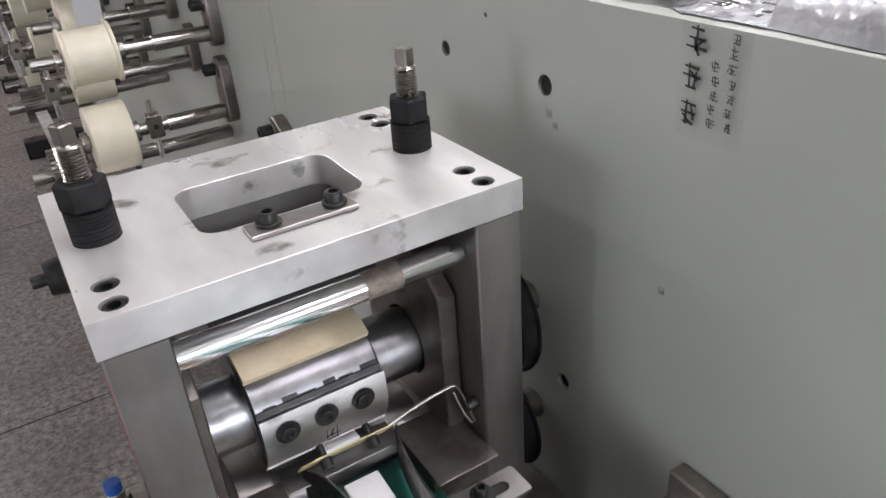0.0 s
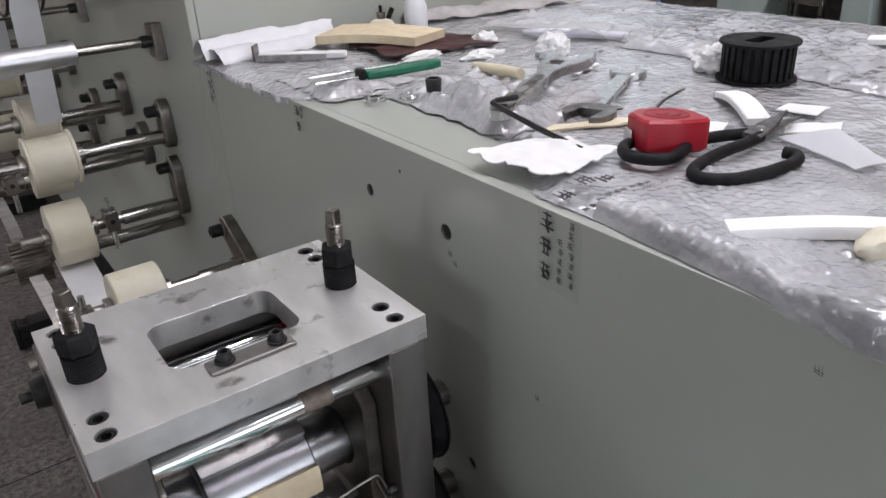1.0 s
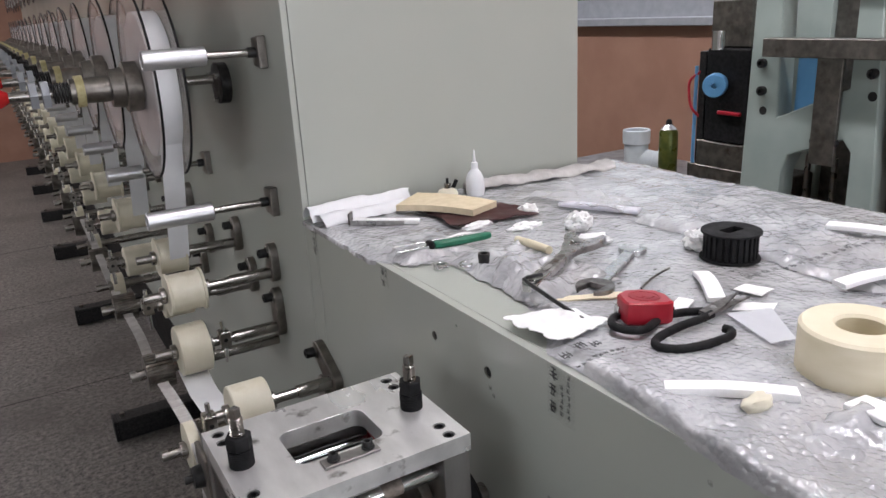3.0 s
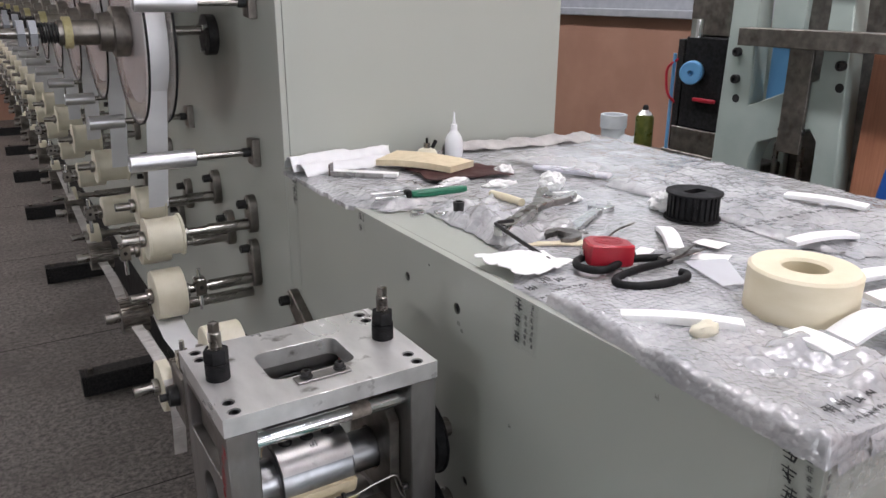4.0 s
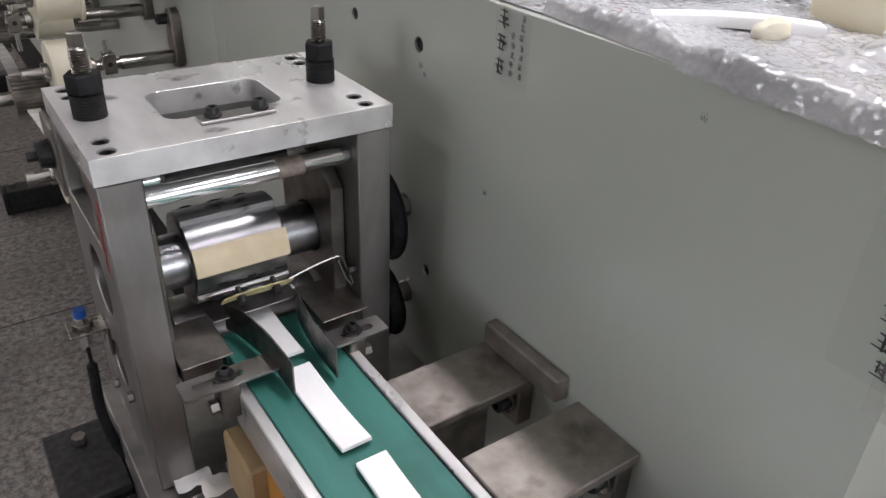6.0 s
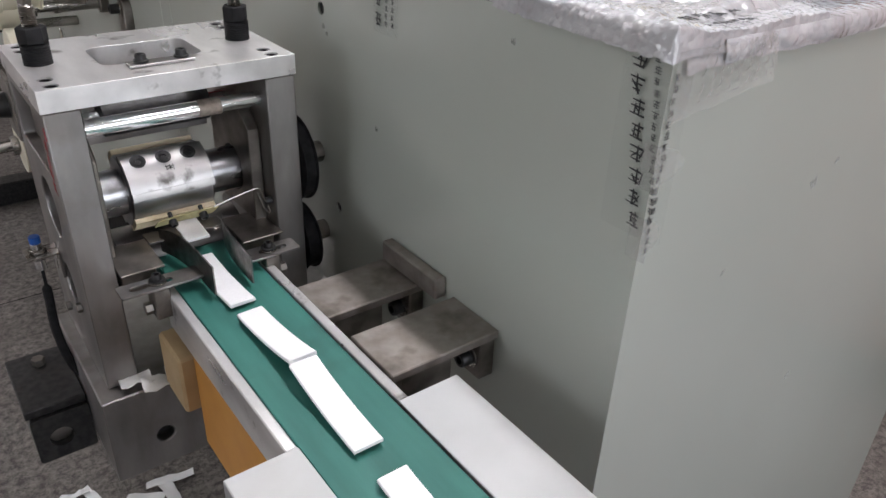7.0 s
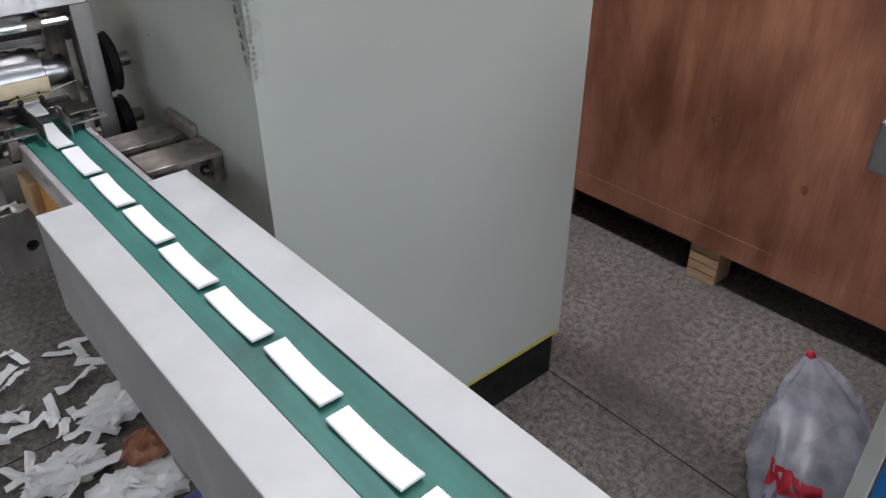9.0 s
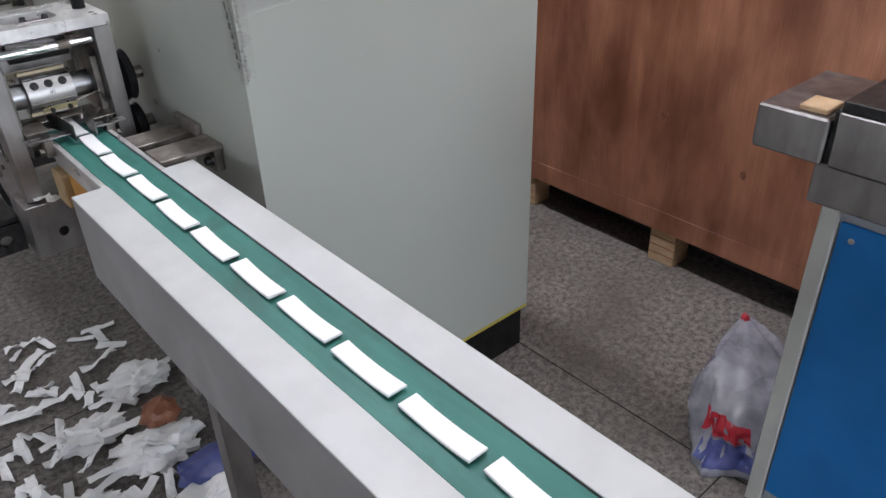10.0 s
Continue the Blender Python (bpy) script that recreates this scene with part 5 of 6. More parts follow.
def loose_tape():
    """The curled loose ends of the tape at the corner."""
    for z, out, n in ((1.050, 0.016, 0), (0.992, 0.008, 3)):
        bm = bmesh.new()
        rows = []
        for k in range(9):
            h = z + 0.030 - 0.036 * k / 8
            e = out * math.sin(math.pi * min(1.0, (k + 1) / 7)) ** 0.8
            rows.append([bm.verts.new((PX - 0.003, Y0 + 0.010, h)), bm.verts.new((PX - 0.003, Y0 - 0.003, h)), bm.verts.new((PX + 0.004 + e, Y0 - 0.004 - e * 0.4 + 0.002 * noise.noise(Vector((k, n, 0))), h - 0.004))])
        for p, q in zip(rows, rows[1:]):
            for i in range(2):
                bm.faces.new((p[i], p[i + 1], q[i + 1], q[i]))
        single("loose_tape", bm, FLAP_FILM, (PX, Y0, z), "curled loose end of clear tape on the cabinet corner", "packing tape", "tape bands", sharp=60)


loose_tape()
corner_flap()
end_print = [((PX + 0.0055 + 0.009 * c, Y0 - 0.0016, 1.128 - 0.0085 * k), (0, 0, 1), (1, 0, 0), (0, -1, 0)) for c in (0,) for k in range(17)]
ep = thing("packing_tape", (PX + 0.01, Y0, 0.99), "clear packing tape with grey print on the cabinet corner", "packing tape", "tape bands")
part("band", box(PX - 0.001, PX + 0.024, Y0 - 0.0012, Y0 - 0.0006, 0.992, TOP, 0), TAPE_FILM, ep)
part("small_print", strokes(end_print, 0.0066, 77, 1.1), GREY_INK, ep)
# faint print on the wrapping further back
pr = thing("printed_strip", (0.82, 0.34, TOP + 0.01), "grey printed line on the wrapping", "print")
marks = []
for k in range(16):
    x, y = 0.700 + 0.0165 * k, 0.306 - 0.0009 * k
    marks.append(((x, y, z_on(x, y) + 0.012), (1, -0.05, 0), (0.05, 1, 0), (0, 0, 1)))
part("print", strokes(marks, 0.012, 91), GREY_INK, pr)


single("rolled_film", sheet_patch([(0.366, 0.972), (0.575, 0.985), (0.590, 1.026), (0.366, 1.026)], TOP + 0.004, 3.2, 0.001, 0.006, 34, 0.004, 0.8, 0.024), FILM, (0.45, 1.0, TOP), "white plastic film bunched along the housing", "plastic film", "rolled film", sharp=60)
single("rolled_film", sheet_patch([(0.376, 0.935), (0.540, 0.945), (0.560, 0.985), (0.372, 0.990)], TOP + 0.004, 8.4, 0.001, 0.005, 30, 0.004, 0.8, 0.015), FILM, (0.45, 0.96, TOP), "white plastic film bunched at the worktop corner", "plastic film", "rolled film", sharp=60)
single("rolled_film", sheet_patch([(0.70, 0.975), (1.06, 0.925), (1.06, 0.985), (0.72, 1.022)], TOP + 0.004, 5.6, 0.001, 0.008, 40, 0.006, 0.8, 0.014), DULL_FILM, (0.88, 0.97, TOP), "wrinkled pale film rolled along the housing", "plastic film", "rolled film", sharp=60)

# glue bottle
b = thing("glue_bottle", (0.70, 0.945, z_on(0.70, 0.945)), "white plastic glue bottle with a nozzle", "bottle")
gz = z_on(0.70, 0.945)
part("body", lathe((0.70, 0.945, gz), (0.70, 0.945, gz + 0.056), [(0, 0), (0, 0.0155), (0.03, 0.0178), (0.3, 0.0188), (0.6, 0.0182), (0.8, 0.014), (0.93, 0.008), (1, 0.006), (1, 0)], 28), BOTTLE, b)
part("cap", lathe((0.70, 0.945, gz + 0.0555), (0.70, 0.945, gz + 0.092), [(0, 0), (0, 0.0072), (0.3, 0.0066), (0.34, 0.0034), (0.98, 0.0016), (1, 0)], 20), BOTTLE, b)
# valve cap
b = thing("hose_fitting", (0.648, 0.965, z_on(0.648, 0.965)), "cream plastic fitting with a black valve stem", "fitting")
vz = z_on(0.648, 0.965)
part("base", lathe((0.648, 0.965, vz), (0.648, 0.965, vz + 0.020), [(0, 0), (0, 0.019), (0.5, 0.021), (0.8, 0.017), (1, 0.008), (1, 0)], 28), NYLON, b)
part("collar", rod((0.648, 0.965, vz + 0.0195), (0.648, 0.965, vz + 0.030), 0.0068, 18), SHAFT, b)
part("stem", rod((0.648, 0.965, vz + 0.0295), (0.648, 0.965, vz + 0.040), 0.0026, 12), RUBBER, b)
part("side_stem", rod((0.659, 0.965, vz + 0.016), (0.668, 0.962, vz + 0.034), 0.004, 12), RUBBER, b)

# leather and sponge
single("leather_scrap", sheet_patch([(0.545, 0.775), (0.705, 0.745), (0.700, 0.835), (0.560, 0.955)], TOP + 0.008, 4, 0.0015, 0.004, 14, 0.006), LEATHER, (0.63, 0.83, TOP), "dark maroon leather scrap under the sponge", "leather")


def sponge():
    bm = bmesh.new()
    bmesh.ops.create_grid(bm, x_segments=18, y_segments=10, size=1)
    c = [Vector(p) for p in ((0.512, 0.925), (0.600, 0.800), (0.668, 0.825), (0.590, 0.985))]
    top = []
    for v in bm.verts:
        u, w = v.co.x * 0.5 + 0.5, v.co.y * 0.5 + 0.5
        p = (c[0] * (1 - u) + c[1] * u) * (1 - w) + (c[3] * (1 - u) + c[2] * u) * w
        v.co = Vector((p.x, p.y, TOP + 0.013 + 0.004 * math.sin(u * 3.1)))
    g = bmesh.ops.extrude_face_region(bm, geom=bm.faces[:])
    for v in g["geom"]:
        if isinstance(v, bmesh.types.BMVert):
            v.co.z += 0.0115
    return bm


single("sponge_block", sponge(), FOAM, (0.59, 0.88, TOP + 0.01), "cream foam sponge block on the leather scrap", "sponge", sharp=50)

# steel clip channel beside the film
b = thing("steel_clip", (0.46, 0.895, z_on(0.46, 0.895)), "bent steel clip with a paper strip", "clip")
m = pose(0.46, 0.895, z_on(0.46, 0.895), 0, 0, heading((0.43, 0.945), (0.52, 0.865)))
part("channel", turned(join(box(-0.05, 0.05, -0.009, 0.009, 0.000, 0.002, 0.0005), box(-0.05, 0.05, -0.009, -0.0075, 0.002, 0.009, 0.0004)), m), TOOL, b)
part("end_tab", turned(box(-0.053, -0.050, -0.010, 0.010, 0.0, 0.022, 0.0006), m), BLADE, b)
part("paper_strip", turned(box(-0.046, 0.075, -0.007, 0.009, 0.0022, 0.010, 0.001), m), TISSUE, b)

# utility knife and blade
b = thing("utility_knife", (0.475, 0.690, z_on(0.475, 0.69)), "utility knife with a green grip and steel blade rails", "knife")
m = pose(0.455, 0.690, z_on(0.455, 0.69) + 0.008, 0, 0, heading((0.456, 0.690), (0.543, 0.678)))
part("grip", turned(slab([(0.0, -0.006), (0.012, -0.0085), (0.085, -0.0075), (0.10, -0.003), (0.10, 0.004), (0.085, 0.0075), (0.012, 0.0085), (0.0, 0.006)], [], 0.0, 0.010, "z", 0.0025), m), GREEN_GRIP, b)
part("ferrule", turned(box(-0.010, 0.000, -0.0075, 0.0075, 0.001, 0.013, 0.002), m), RUBBER, b)
part("blade_rail", turned(box(-0.062, -0.008, -0.0055, 0.0005, 0.003, 0.006, 0.0006), m), CHROME, b)
part("lever", turned(box(-0.066, 0.09, 0.005, 0.0080, 0.0085, 0.0112, 0.0006), m), TOOL, b)

# two nuts and a black socket on the bare paint
def hex_nut(x, y, a):
    t = thing("hex_nut", (x, y, TOP), "bright zinc hex nut on the bare cabinet top", "nut", "nuts on the worktop")
    body = slab([(0.0118 * math.cos(radians(60 * k + a)), 0.0118 * math.sin(radians(60 * k + a))) for k in range(6)], [circle_pts(0, 0, 0.0062, 20)], 0, 0.0092, "z", 0.0006)
    part("body", turned(body, pose(x, y, TOP + 0.0002)), CHROME, t)
    return t


hex_nut(0.430, 0.626, 12)
hex_nut(0.461, 0.606, 35)
b = thing("socket_bit", (0.474, 0.578, TOP), "black steel socket with a flared foot", "socket")
part("barrel", lathe((0.474, 0.578, TOP + 0.0005), (0.474, 0.578, TOP + 0.029), [(0, 0), (0, 0.0085), (0.12, 0.0095), (0.25, 0.0072), (0.45, 0.0078), (0.92, 0.0088), (1, 0.0082), (1, 0.0055), (0.6, 0.005), (0.6, 0)], 24), BLACK_OX, b)
part("film_scrap", sheet_patch([(0.474, 0.566), (0.488, 0.570), (0.486, 0.576), (0.476, 0.572)], TOP + 0.003, 6, 0.0006, 0.012, 5), CLEAR_FILM, b)

# adjustable wrench
p, q = (0.449, 0.443), (0.628, 0.530)
L = math.hypot(q[0] - p[0], q[1] - p[1])
b = thing("adjustable_wrench", (0.55, 0.51, TOP + 0.01), "worn chrome adjustable wrench on the bubble wrap", "wrench")
m = Matrix.Translation((p[0], p[1], TOP + 0.021)) @ Matrix.Rotation(radians(heading(p, q)), 4, "Z") @ Matrix.Rotation(radians(-4), 4, "Y")
part("handle", turned(slab([(0, -0.006), (0.006, -0.0105), (0.02, -0.011), (0.12, -0.0085), (0.142, -0.014), (0.160, -0.026), (0.176, -0.031), (0.196, -0.030), (0.200, -0.022), (0.186, -0.017), (0.176, -0.006), (0.176, 0.012), (0.160, 0.020), (0.142, 0.017), (0.12, 0.0085), (0.02, 0.011), (0.006, 0.0105), (0, 0.006)], [circle_pts(0.013, 0, 0.005, 16), round_rect(0.147, 0.163, -0.006, 0.009, 0.002, 3)], -0.005, 0.005, "z", 0.0016), m), TOOL, b)
part("recess", turned(slab(round_rect(0.035, 0.110, -0.005, 0.005, 0.004), [], 0.0051, 0.0054, "z"), m), BLADE, b)
part("badge", turned(slab([(0.062 + 0.011 * math.cos(a * 0.314), 0.0042 * math.sin(a * 0.314)) for a in range(20)], [], 0.0054, 0.0058, "z"), m), TOOL, b)
part("movable_jaw", turned(slab([(0.165, 0.013), (0.178, 0.006), (0.186, 0.010), (0.202, 0.022), (0.199, 0.030), (0.182, 0.031), (0.166, 0.024)], [], -0.0045, 0.0045, "z", 0.001), m), TOOL, b)
worm = [(0, 0), (0, 0.004)] + [(0.04 + 0.92 * k / 14, 0.0052 if k % 2 else 0.0036) for k in range(15)] + [(1, 0.004), (1, 0)]
part("worm_screw", turned(lathe((0.155, -0.0055, 0), (0.155, 0.0085, 0), worm, 16), m), TOOL, b)

# open-end spanner
p, q = (0.536, 0.412), (0.688, 0.497)
b = thing("open_end_spanner", (0.62, 0.46, TOP + 0.006), "double open-end spanner in worn steel", "spanner")
m = Matrix.Translation((p[0], p[1], TOP + 0.011)) @ Matrix.Rotation(radians(heading(p, q)), 4, "Z")


def jaw(cx, r, gap, depth, a0):
    pts = []
    for k in range(25):
        a = radians(a0 + 28 + (304) * k / 24)
        pts.append((cx + r * math.cos(a), r * math.sin(a)))
    ca, sa = math.cos(radians(a0)), math.sin(radians(a0))
    for u, v in ((r * 0.85, -gap), (-depth, -gap), (-depth, gap), (r * 0.85, gap)):
        pts.append((cx + u * ca - v * sa, u * sa + v * ca))
    return pts


part("shank", turned(slab([(0.014, -0.0100), (0.155, -0.0085), (0.155, 0.0085), (0.014, 0.0100)], [], -0.0030, 0.0032, "z", 0.0012), m), TOOL, b)
part("big_jaw", turned(slab(jaw(0.0, 0.0255, 0.0120, 0.005, 165), [], -0.0040, 0.0042, "z", 0.0010), m), BLADE, b)
part("small_jaw", turned(slab(jaw(0.168, 0.0205, 0.0090, 0.004, 15), [], -0.0036, 0.0038, "z", 0.0010), m), TOOL, b)

# black hex key
pts = [(0.4535, 0.341, TOP + 0.013), (0.4535, 0.395, TOP + 0.020), (0.450, 0.444, TOP + 0.030), (0.4505, 0.451, TOP + 0.0312), (0.457, 0.4525, TOP + 0.032), (0.478, 0.448, TOP + 0.032)]
single("hex_key", wire(pts, 0.0027, 6), BLACK_OX, pts[0], "black ball-end hex key leaning on the wrench", "hex key", sharp=25)
# wooden stick and flat yellow strip
single("round_stick", wire([(0.574, 0.634, TOP + 0.016), (0.569, 0.585, TOP + 0.020), (0.563, 0.540, TOP + 0.024)], [0.0055, 0.0065, 0.006], 14), CREAM, (0.586, 0.6, TOP), "cream round plastic stick", "stick")
single("flat_strip", sheet_patch([(0.472, 0.414), (0.553, 0.366), (0.560, 0.380), (0.480, 0.428)], TOP + 0.006, 9, 0.002, 0.003, 8), CREAM, (0.51, 0.4, TOP), "stained cream plastic strip", "strip")
single("wire_offcut", wire(smooth_path([(0.578, 0.372, TOP + 0.012), (0.61, 0.386, TOP + 0.014), (0.645, 0.398, TOP + 0.013), (0.655, 0.396, TOP + 0.016)], 5), 0.0016, 8), BLADE, (0.61, 0.386, TOP), "dull steel wire offcut", "wire")

# tape measure
b = thing("tape_measure", (0.524, 0.312, TOP + 0.006), "red plastic tape measure lying on the scissors handle", "tape measure")
m = pose(0.517, 0.309, TOP + 0.0085, -4, 3, heading((0.497, 0.325), (0.548, 0.300)))
part("case", turned(slab([(-0.029, -0.018), (-0.026, -0.024), (-0.008, -0.027), (0.020, -0.026), (0.028, -0.020), (0.029, 0.006), (0.022, 0.022), (0.006, 0.028), (-0.016, 0.026), (-0.027, 0.014)], [], 0, 0.027, "z", 0.0075), m), RED, b)
part("label_disc", turned(lathe((0, 0, 0.0270), (0, 0, 0.0276), [(0, 0), (0, 0.0185), (1, 0.0185), (1, 0.0165), (0.3, 0.0163), (0.3, 0.0025), (1, 0.002), (1, 0)], 36), m), RED_LOW, b, "embossed round label")
part("print", turned(strokes([((0.0105 * math.cos(radians(200 + 22 * k)), 0.0105 * math.sin(radians(200 + 22 * k)), 0.0276), (1, 0, 0), (0, 1, 0), (0, 0, 1)) for k in range(7)], 0.0035, 12), m), RED_LOW, b)
part("lock_button", turned(box(0.0285, 0.034, -0.010, 0.000, 0.008, 0.016, 0.001), m), RUBBER, b)
part("end_hook", turned(box(-0.0315, -0.0290, -0.004, 0.010, 0.001, 0.016, 0.0005), m), TOOL, b)

# scissors
b = thing("scissors", (0.56, 0.27, TOP + 0.005), "black-handled steel tailor scissors, slightly open", "scissors")
SZ = TOP + 0.0165
loop_a = [(0.576, 0.272), (0.552, 0.284), (0.528, 0.289), (0.503, 0.280), (0.484, 0.276), (0.470, 0.286), (0.466, 0.303), (0.478, 0.318), (0.497, 0.322), (0.520, 0.315)]
part("handle", wire(smooth_path([(x, y, SZ - 0.002) for x, y in loop_a], 6), 0.0049, 12), RUBBER, b, "black plastic loop handle")
loop_b = [(0.577, 0.260), (0.552, 0.258), (0.525, 0.258), (0.490, 0.253), (0.472, 0.246), (0.466, 0.234), (0.478, 0.219), (0.502, 0.211), (0.526, 0.208), (0.546, 0.209), (0.557, 0.217), (0.556, 0.226)]
part("handle", wire(smooth_path([(x, y, SZ - 0.002) for x, y in loop_b], 6), 0.0049, 12), RUBBER, b, "black plastic loop handle, open ended")
m = pose(0.586, 0.266, SZ, 0, 0, heading((0.600, 0.2745), (0.662, 0.288)))
part("blade", turned(slab([(-0.022, -0.008), (0.010, -0.008), (0.064, 0.0008), (0.065, 0.0016), (0.010, 0.0075), (-0.018, 0.008)], [], 0.000, 0.0022, "z", 0.0004), m), BLADE, b)
m2 = pose(0.586, 0.266, SZ - 0.0026, 0, 0, heading((0.600, 0.2745), (0.668, 0.276)))
part("blade", turned(slab([(-0.022, -0.008), (0.010, -0.0075), (0.067, -0.001), (0.067, 0.000), (0.010, 0.008), (-0.018, 0.008)], [], 0.000, 0.0022, "z", 0.0004), m2), BLADE, b)
part("rivet", turned(lathe((0, 0, 0.0022), (0, 0, 0.0042), [(0, 0), (0, 0.0038), (0.6, 0.003), (1, 0)], 18), m), TOOL, b)

# black timing pulley
b = thing("timing_pulley", (0.772, 0.393, TOP), "matt black toothed timing pulley with flanges", "pulley")
pz = TOP + 0.006
prof = []
for k in range(26):
    for f, rr in ((0.0, 0.0375), (0.5, 0.0375), (0.58, 0.0345), (0.92, 0.0345)):
        a = 2 * math.pi * (k + f) / 26
        prof.append((0.772 + rr * math.cos(a), 0.393 + rr * math.sin(a)))
part("toothed_rim", slab(prof, [round_rect(0.755, 0.789, 0.384, 0.402, 0.004)], pz + 0.0035, pz + 0.0385, "z"), RUBBER, b)
for z in (pz, pz + 0.0385):
    part("flange", slab(circle_pts(0.772, 0.393, 0.0415, 48), [round_rect(0.755, 0.789, 0.384, 0.402, 0.004)], z, z + 0.003, "z", 0.0006), RUBBER, b)
part("hub", slab(circle_pts(0.772, 0.393, 0.022, 28), [circle_pts(0.772, 0.393, 0.008, 16)], TOP + 0.002, pz + 0.0005, "z"), RUBBER, b)

# cream foam roll
b = thing("foam_roll", (0.583, 0.091, TOP), "thick cream foam ring", "roll")
part("ring", pipe((0.583, 0.091, z_on(0.583, 0.091)), (0.583, 0.091, z_on(0.583, 0.091) + 0.056), 0.0555, 0.0225, 56, 0.003), CREAM, b)

# clear pouch with a white sleeve
b = thing("plastic_pouch", (0.80, 0.73, z_on(0.8, 0.73)), "clear plastic pouch with a glossy white sleeve", "pouch")
part("bag", sheet_patch([(0.745, 0.845), (0.800, 0.640), (0.880, 0.690), (0.850, 0.840)], TOP + 0.010, 15, 0.0012, 0.012, 14), CLEAR_FILM, b)
part("sleeve", turned(box(-0.075, 0.075, -0.013, 0.013, 0, 0.007, 0.002), pose(0.803, 0.700, TOP + 0.010, 0, 0, heading((0.765, 0.77), (0.825, 0.645)))), surface("lilac_card", (0.62, 0.61, 0.68), (0.70, 0.69, 0.75), (0.25, 0.35), 0, 30), b)

# tissue wads and scraps
for k, (x, y, sx, sy, sz) in enumerate(((0.705, 0.640, 0.024, 0.018, 0.018), (0.668, 0.570, 0.032, 0.022, 0.010), (0.770, 0.450, 0.017, 0.020, 0.018), (0.640, 0.700, 0.030, 0.014, 0.008), (0.585, 0.760, 0.028, 0.010, 0.007), (0.520, 0.720, 0.032, 0.008, 0.007), (0.705, 0.780, 0.018, 0.013, 0.010))):
    single("tissue_wad", lump((x, y, TOP + sz * 0.75 + 0.002), (sx, sy, sz), k + 1.5, 0.40, 4, 2.1), TISSUE, (x, y, TOP), "crumpled white tissue on the wrapping", "tissue", "tissue wads", sharp=35)
single("torn_tissue", sheet_patch([(0.380, 0.398), (0.392, 0.312), (0.475, 0.318), (0.455, 0.388)], TOP + 0.010, 21, 0.0010, 0.0055, 22, 0.005, 1.3), TISSUE, (0.42, 0.35, TOP), "torn white tissue at the worktop edge", "tissue", sharp=30)


def foam_strip(p, q, w, h, label, bend=0.0, material=None, z=None):
    n = 12
    p, q = Vector((*p, 0)), Vector((*q, 0))
    d = (q - p).normalized()
    s = Vector((-d.y, d.x, 0)) * w / 2
    bm = bmesh.new()
    rows = []
    for k in range(n + 1):
        c = p.lerp(q, k / n)
        zz = (z or (TOP + 0.008)) + bend * math.sin(math.pi * k / n)
        rows.append([bm.verts.new((c + o * s) + Vector((0, 0, zz + e))) for o, e in ((-1, 0), (1, 0), (1, h * 0.8), (0.9, h), (-0.9, h), (-1, h * 0.8))])
    for a, b in zip(rows, rows[1:]):
        for j in range(6):
            i = (j + 1) % 6
            bm.faces.new((a[j], a[i], b[i], b[j]))
    bm.faces.new(rows[0])
    bm.faces.new(rows[-1][::-1])
    return single("foam_strip", bm, material or PAD, p.lerp(q, 0.5), label, "strip", "loose white strips")


foam_strip((0.405, 0.170), (0.492, 0.090), 0.019, 0.008, "long white foam strip lying on the wrapping", 0.003, z=TOP + 0.010)
foam_strip((0.681, 0.366), (0.622, 0.290), 0.022, 0.006, "folded white paper strip by the scissors", 0.006)
foam_strip((0.600, 0.318), (0.560, 0.300), 0.020, 0.002, "white paper strip under the scissors", 0.0)
foam_strip((0.763, 0.224), (0.866, 0.200), 0.022, 0.006, "white foam strip on the far worktop", 0.004, z=TOP + 0.014)
foam_strip((0.970, 0.375), (1.010, 0.262), 0.026, 0.007, "white foam strip on the dull sheet", 0.003, z=TOP + 0.016)
foam_strip((0.512, 0.050), (0.508, -0.004), 0.030, 0.006, "short white foam strip near the corner", 0.002, z=TOP + 0.016)
foam_strip((0.540, 0.020), (0.640, 0.005), 0.034, 0.005, "bent white strip beside the foam roll", 0.014, z=TOP + 0.014)
foam_strip((0.665, 0.060), (0.760, 0.030), 0.026, 0.007, "white foam strip behind the foam roll", 0.003, z=TOP + 0.012)
foam_strip((0.690, 0.110), (0.790, 0.085), 0.024, 0.006, "white foam strip behind the foam roll", 0.002, z=TOP + 0.014)
single("foam_crumb", lump((0.447, 0.100, TOP + 0.016), (0.017, 0.010, 0.009), 4.4, 0.2, 3), NYLON, (0.447, 0.1, TOP), "cream foam crumb under the strip", "foam crumb")
single("paper_card", sheet_patch([(0.664, 0.300), (0.676, 0.268), (0.706, 0.272), (0.694, 0.306)], TOP + 0.009, 31, 0.0008, 0.002, 6), TISSUE, (0.68, 0.29, TOP), "white paper card beside the blades", "paper", "paper scraps")
single("paper_card", sheet_patch([(0.615, 0.262), (0.650, 0.232), (0.668, 0.240), (0.635, 0.272)], TOP + 0.008, 33, 0.0008, 0.003, 6), TISSUE, (0.64, 0.25, TOP), "white folded paper under the blades", "paper", "paper scraps")
single("clear_sheet", sheet_patch([(0.600, 0.258), (0.652, 0.236), (0.602, 0.168), (0.572, 0.178)], TOP + 0.008, 35, 0.0008, 0.002, 8), SHEET_FILM, (0.59, 0.21, TOP), "translucent white film sheet", "film sheet")
single("film_scrap", sheet_patch([(0.555, -0.055), (0.700, -0.062), (0.760, 0.010), (0.600, 0.015)], TOP + 0.010, 37, 0.001, 0.016, 16, 0.006), CLEAR_FILM, (0.65, -0.03, TOP), "crumpled clear film at the worktop end", "film")


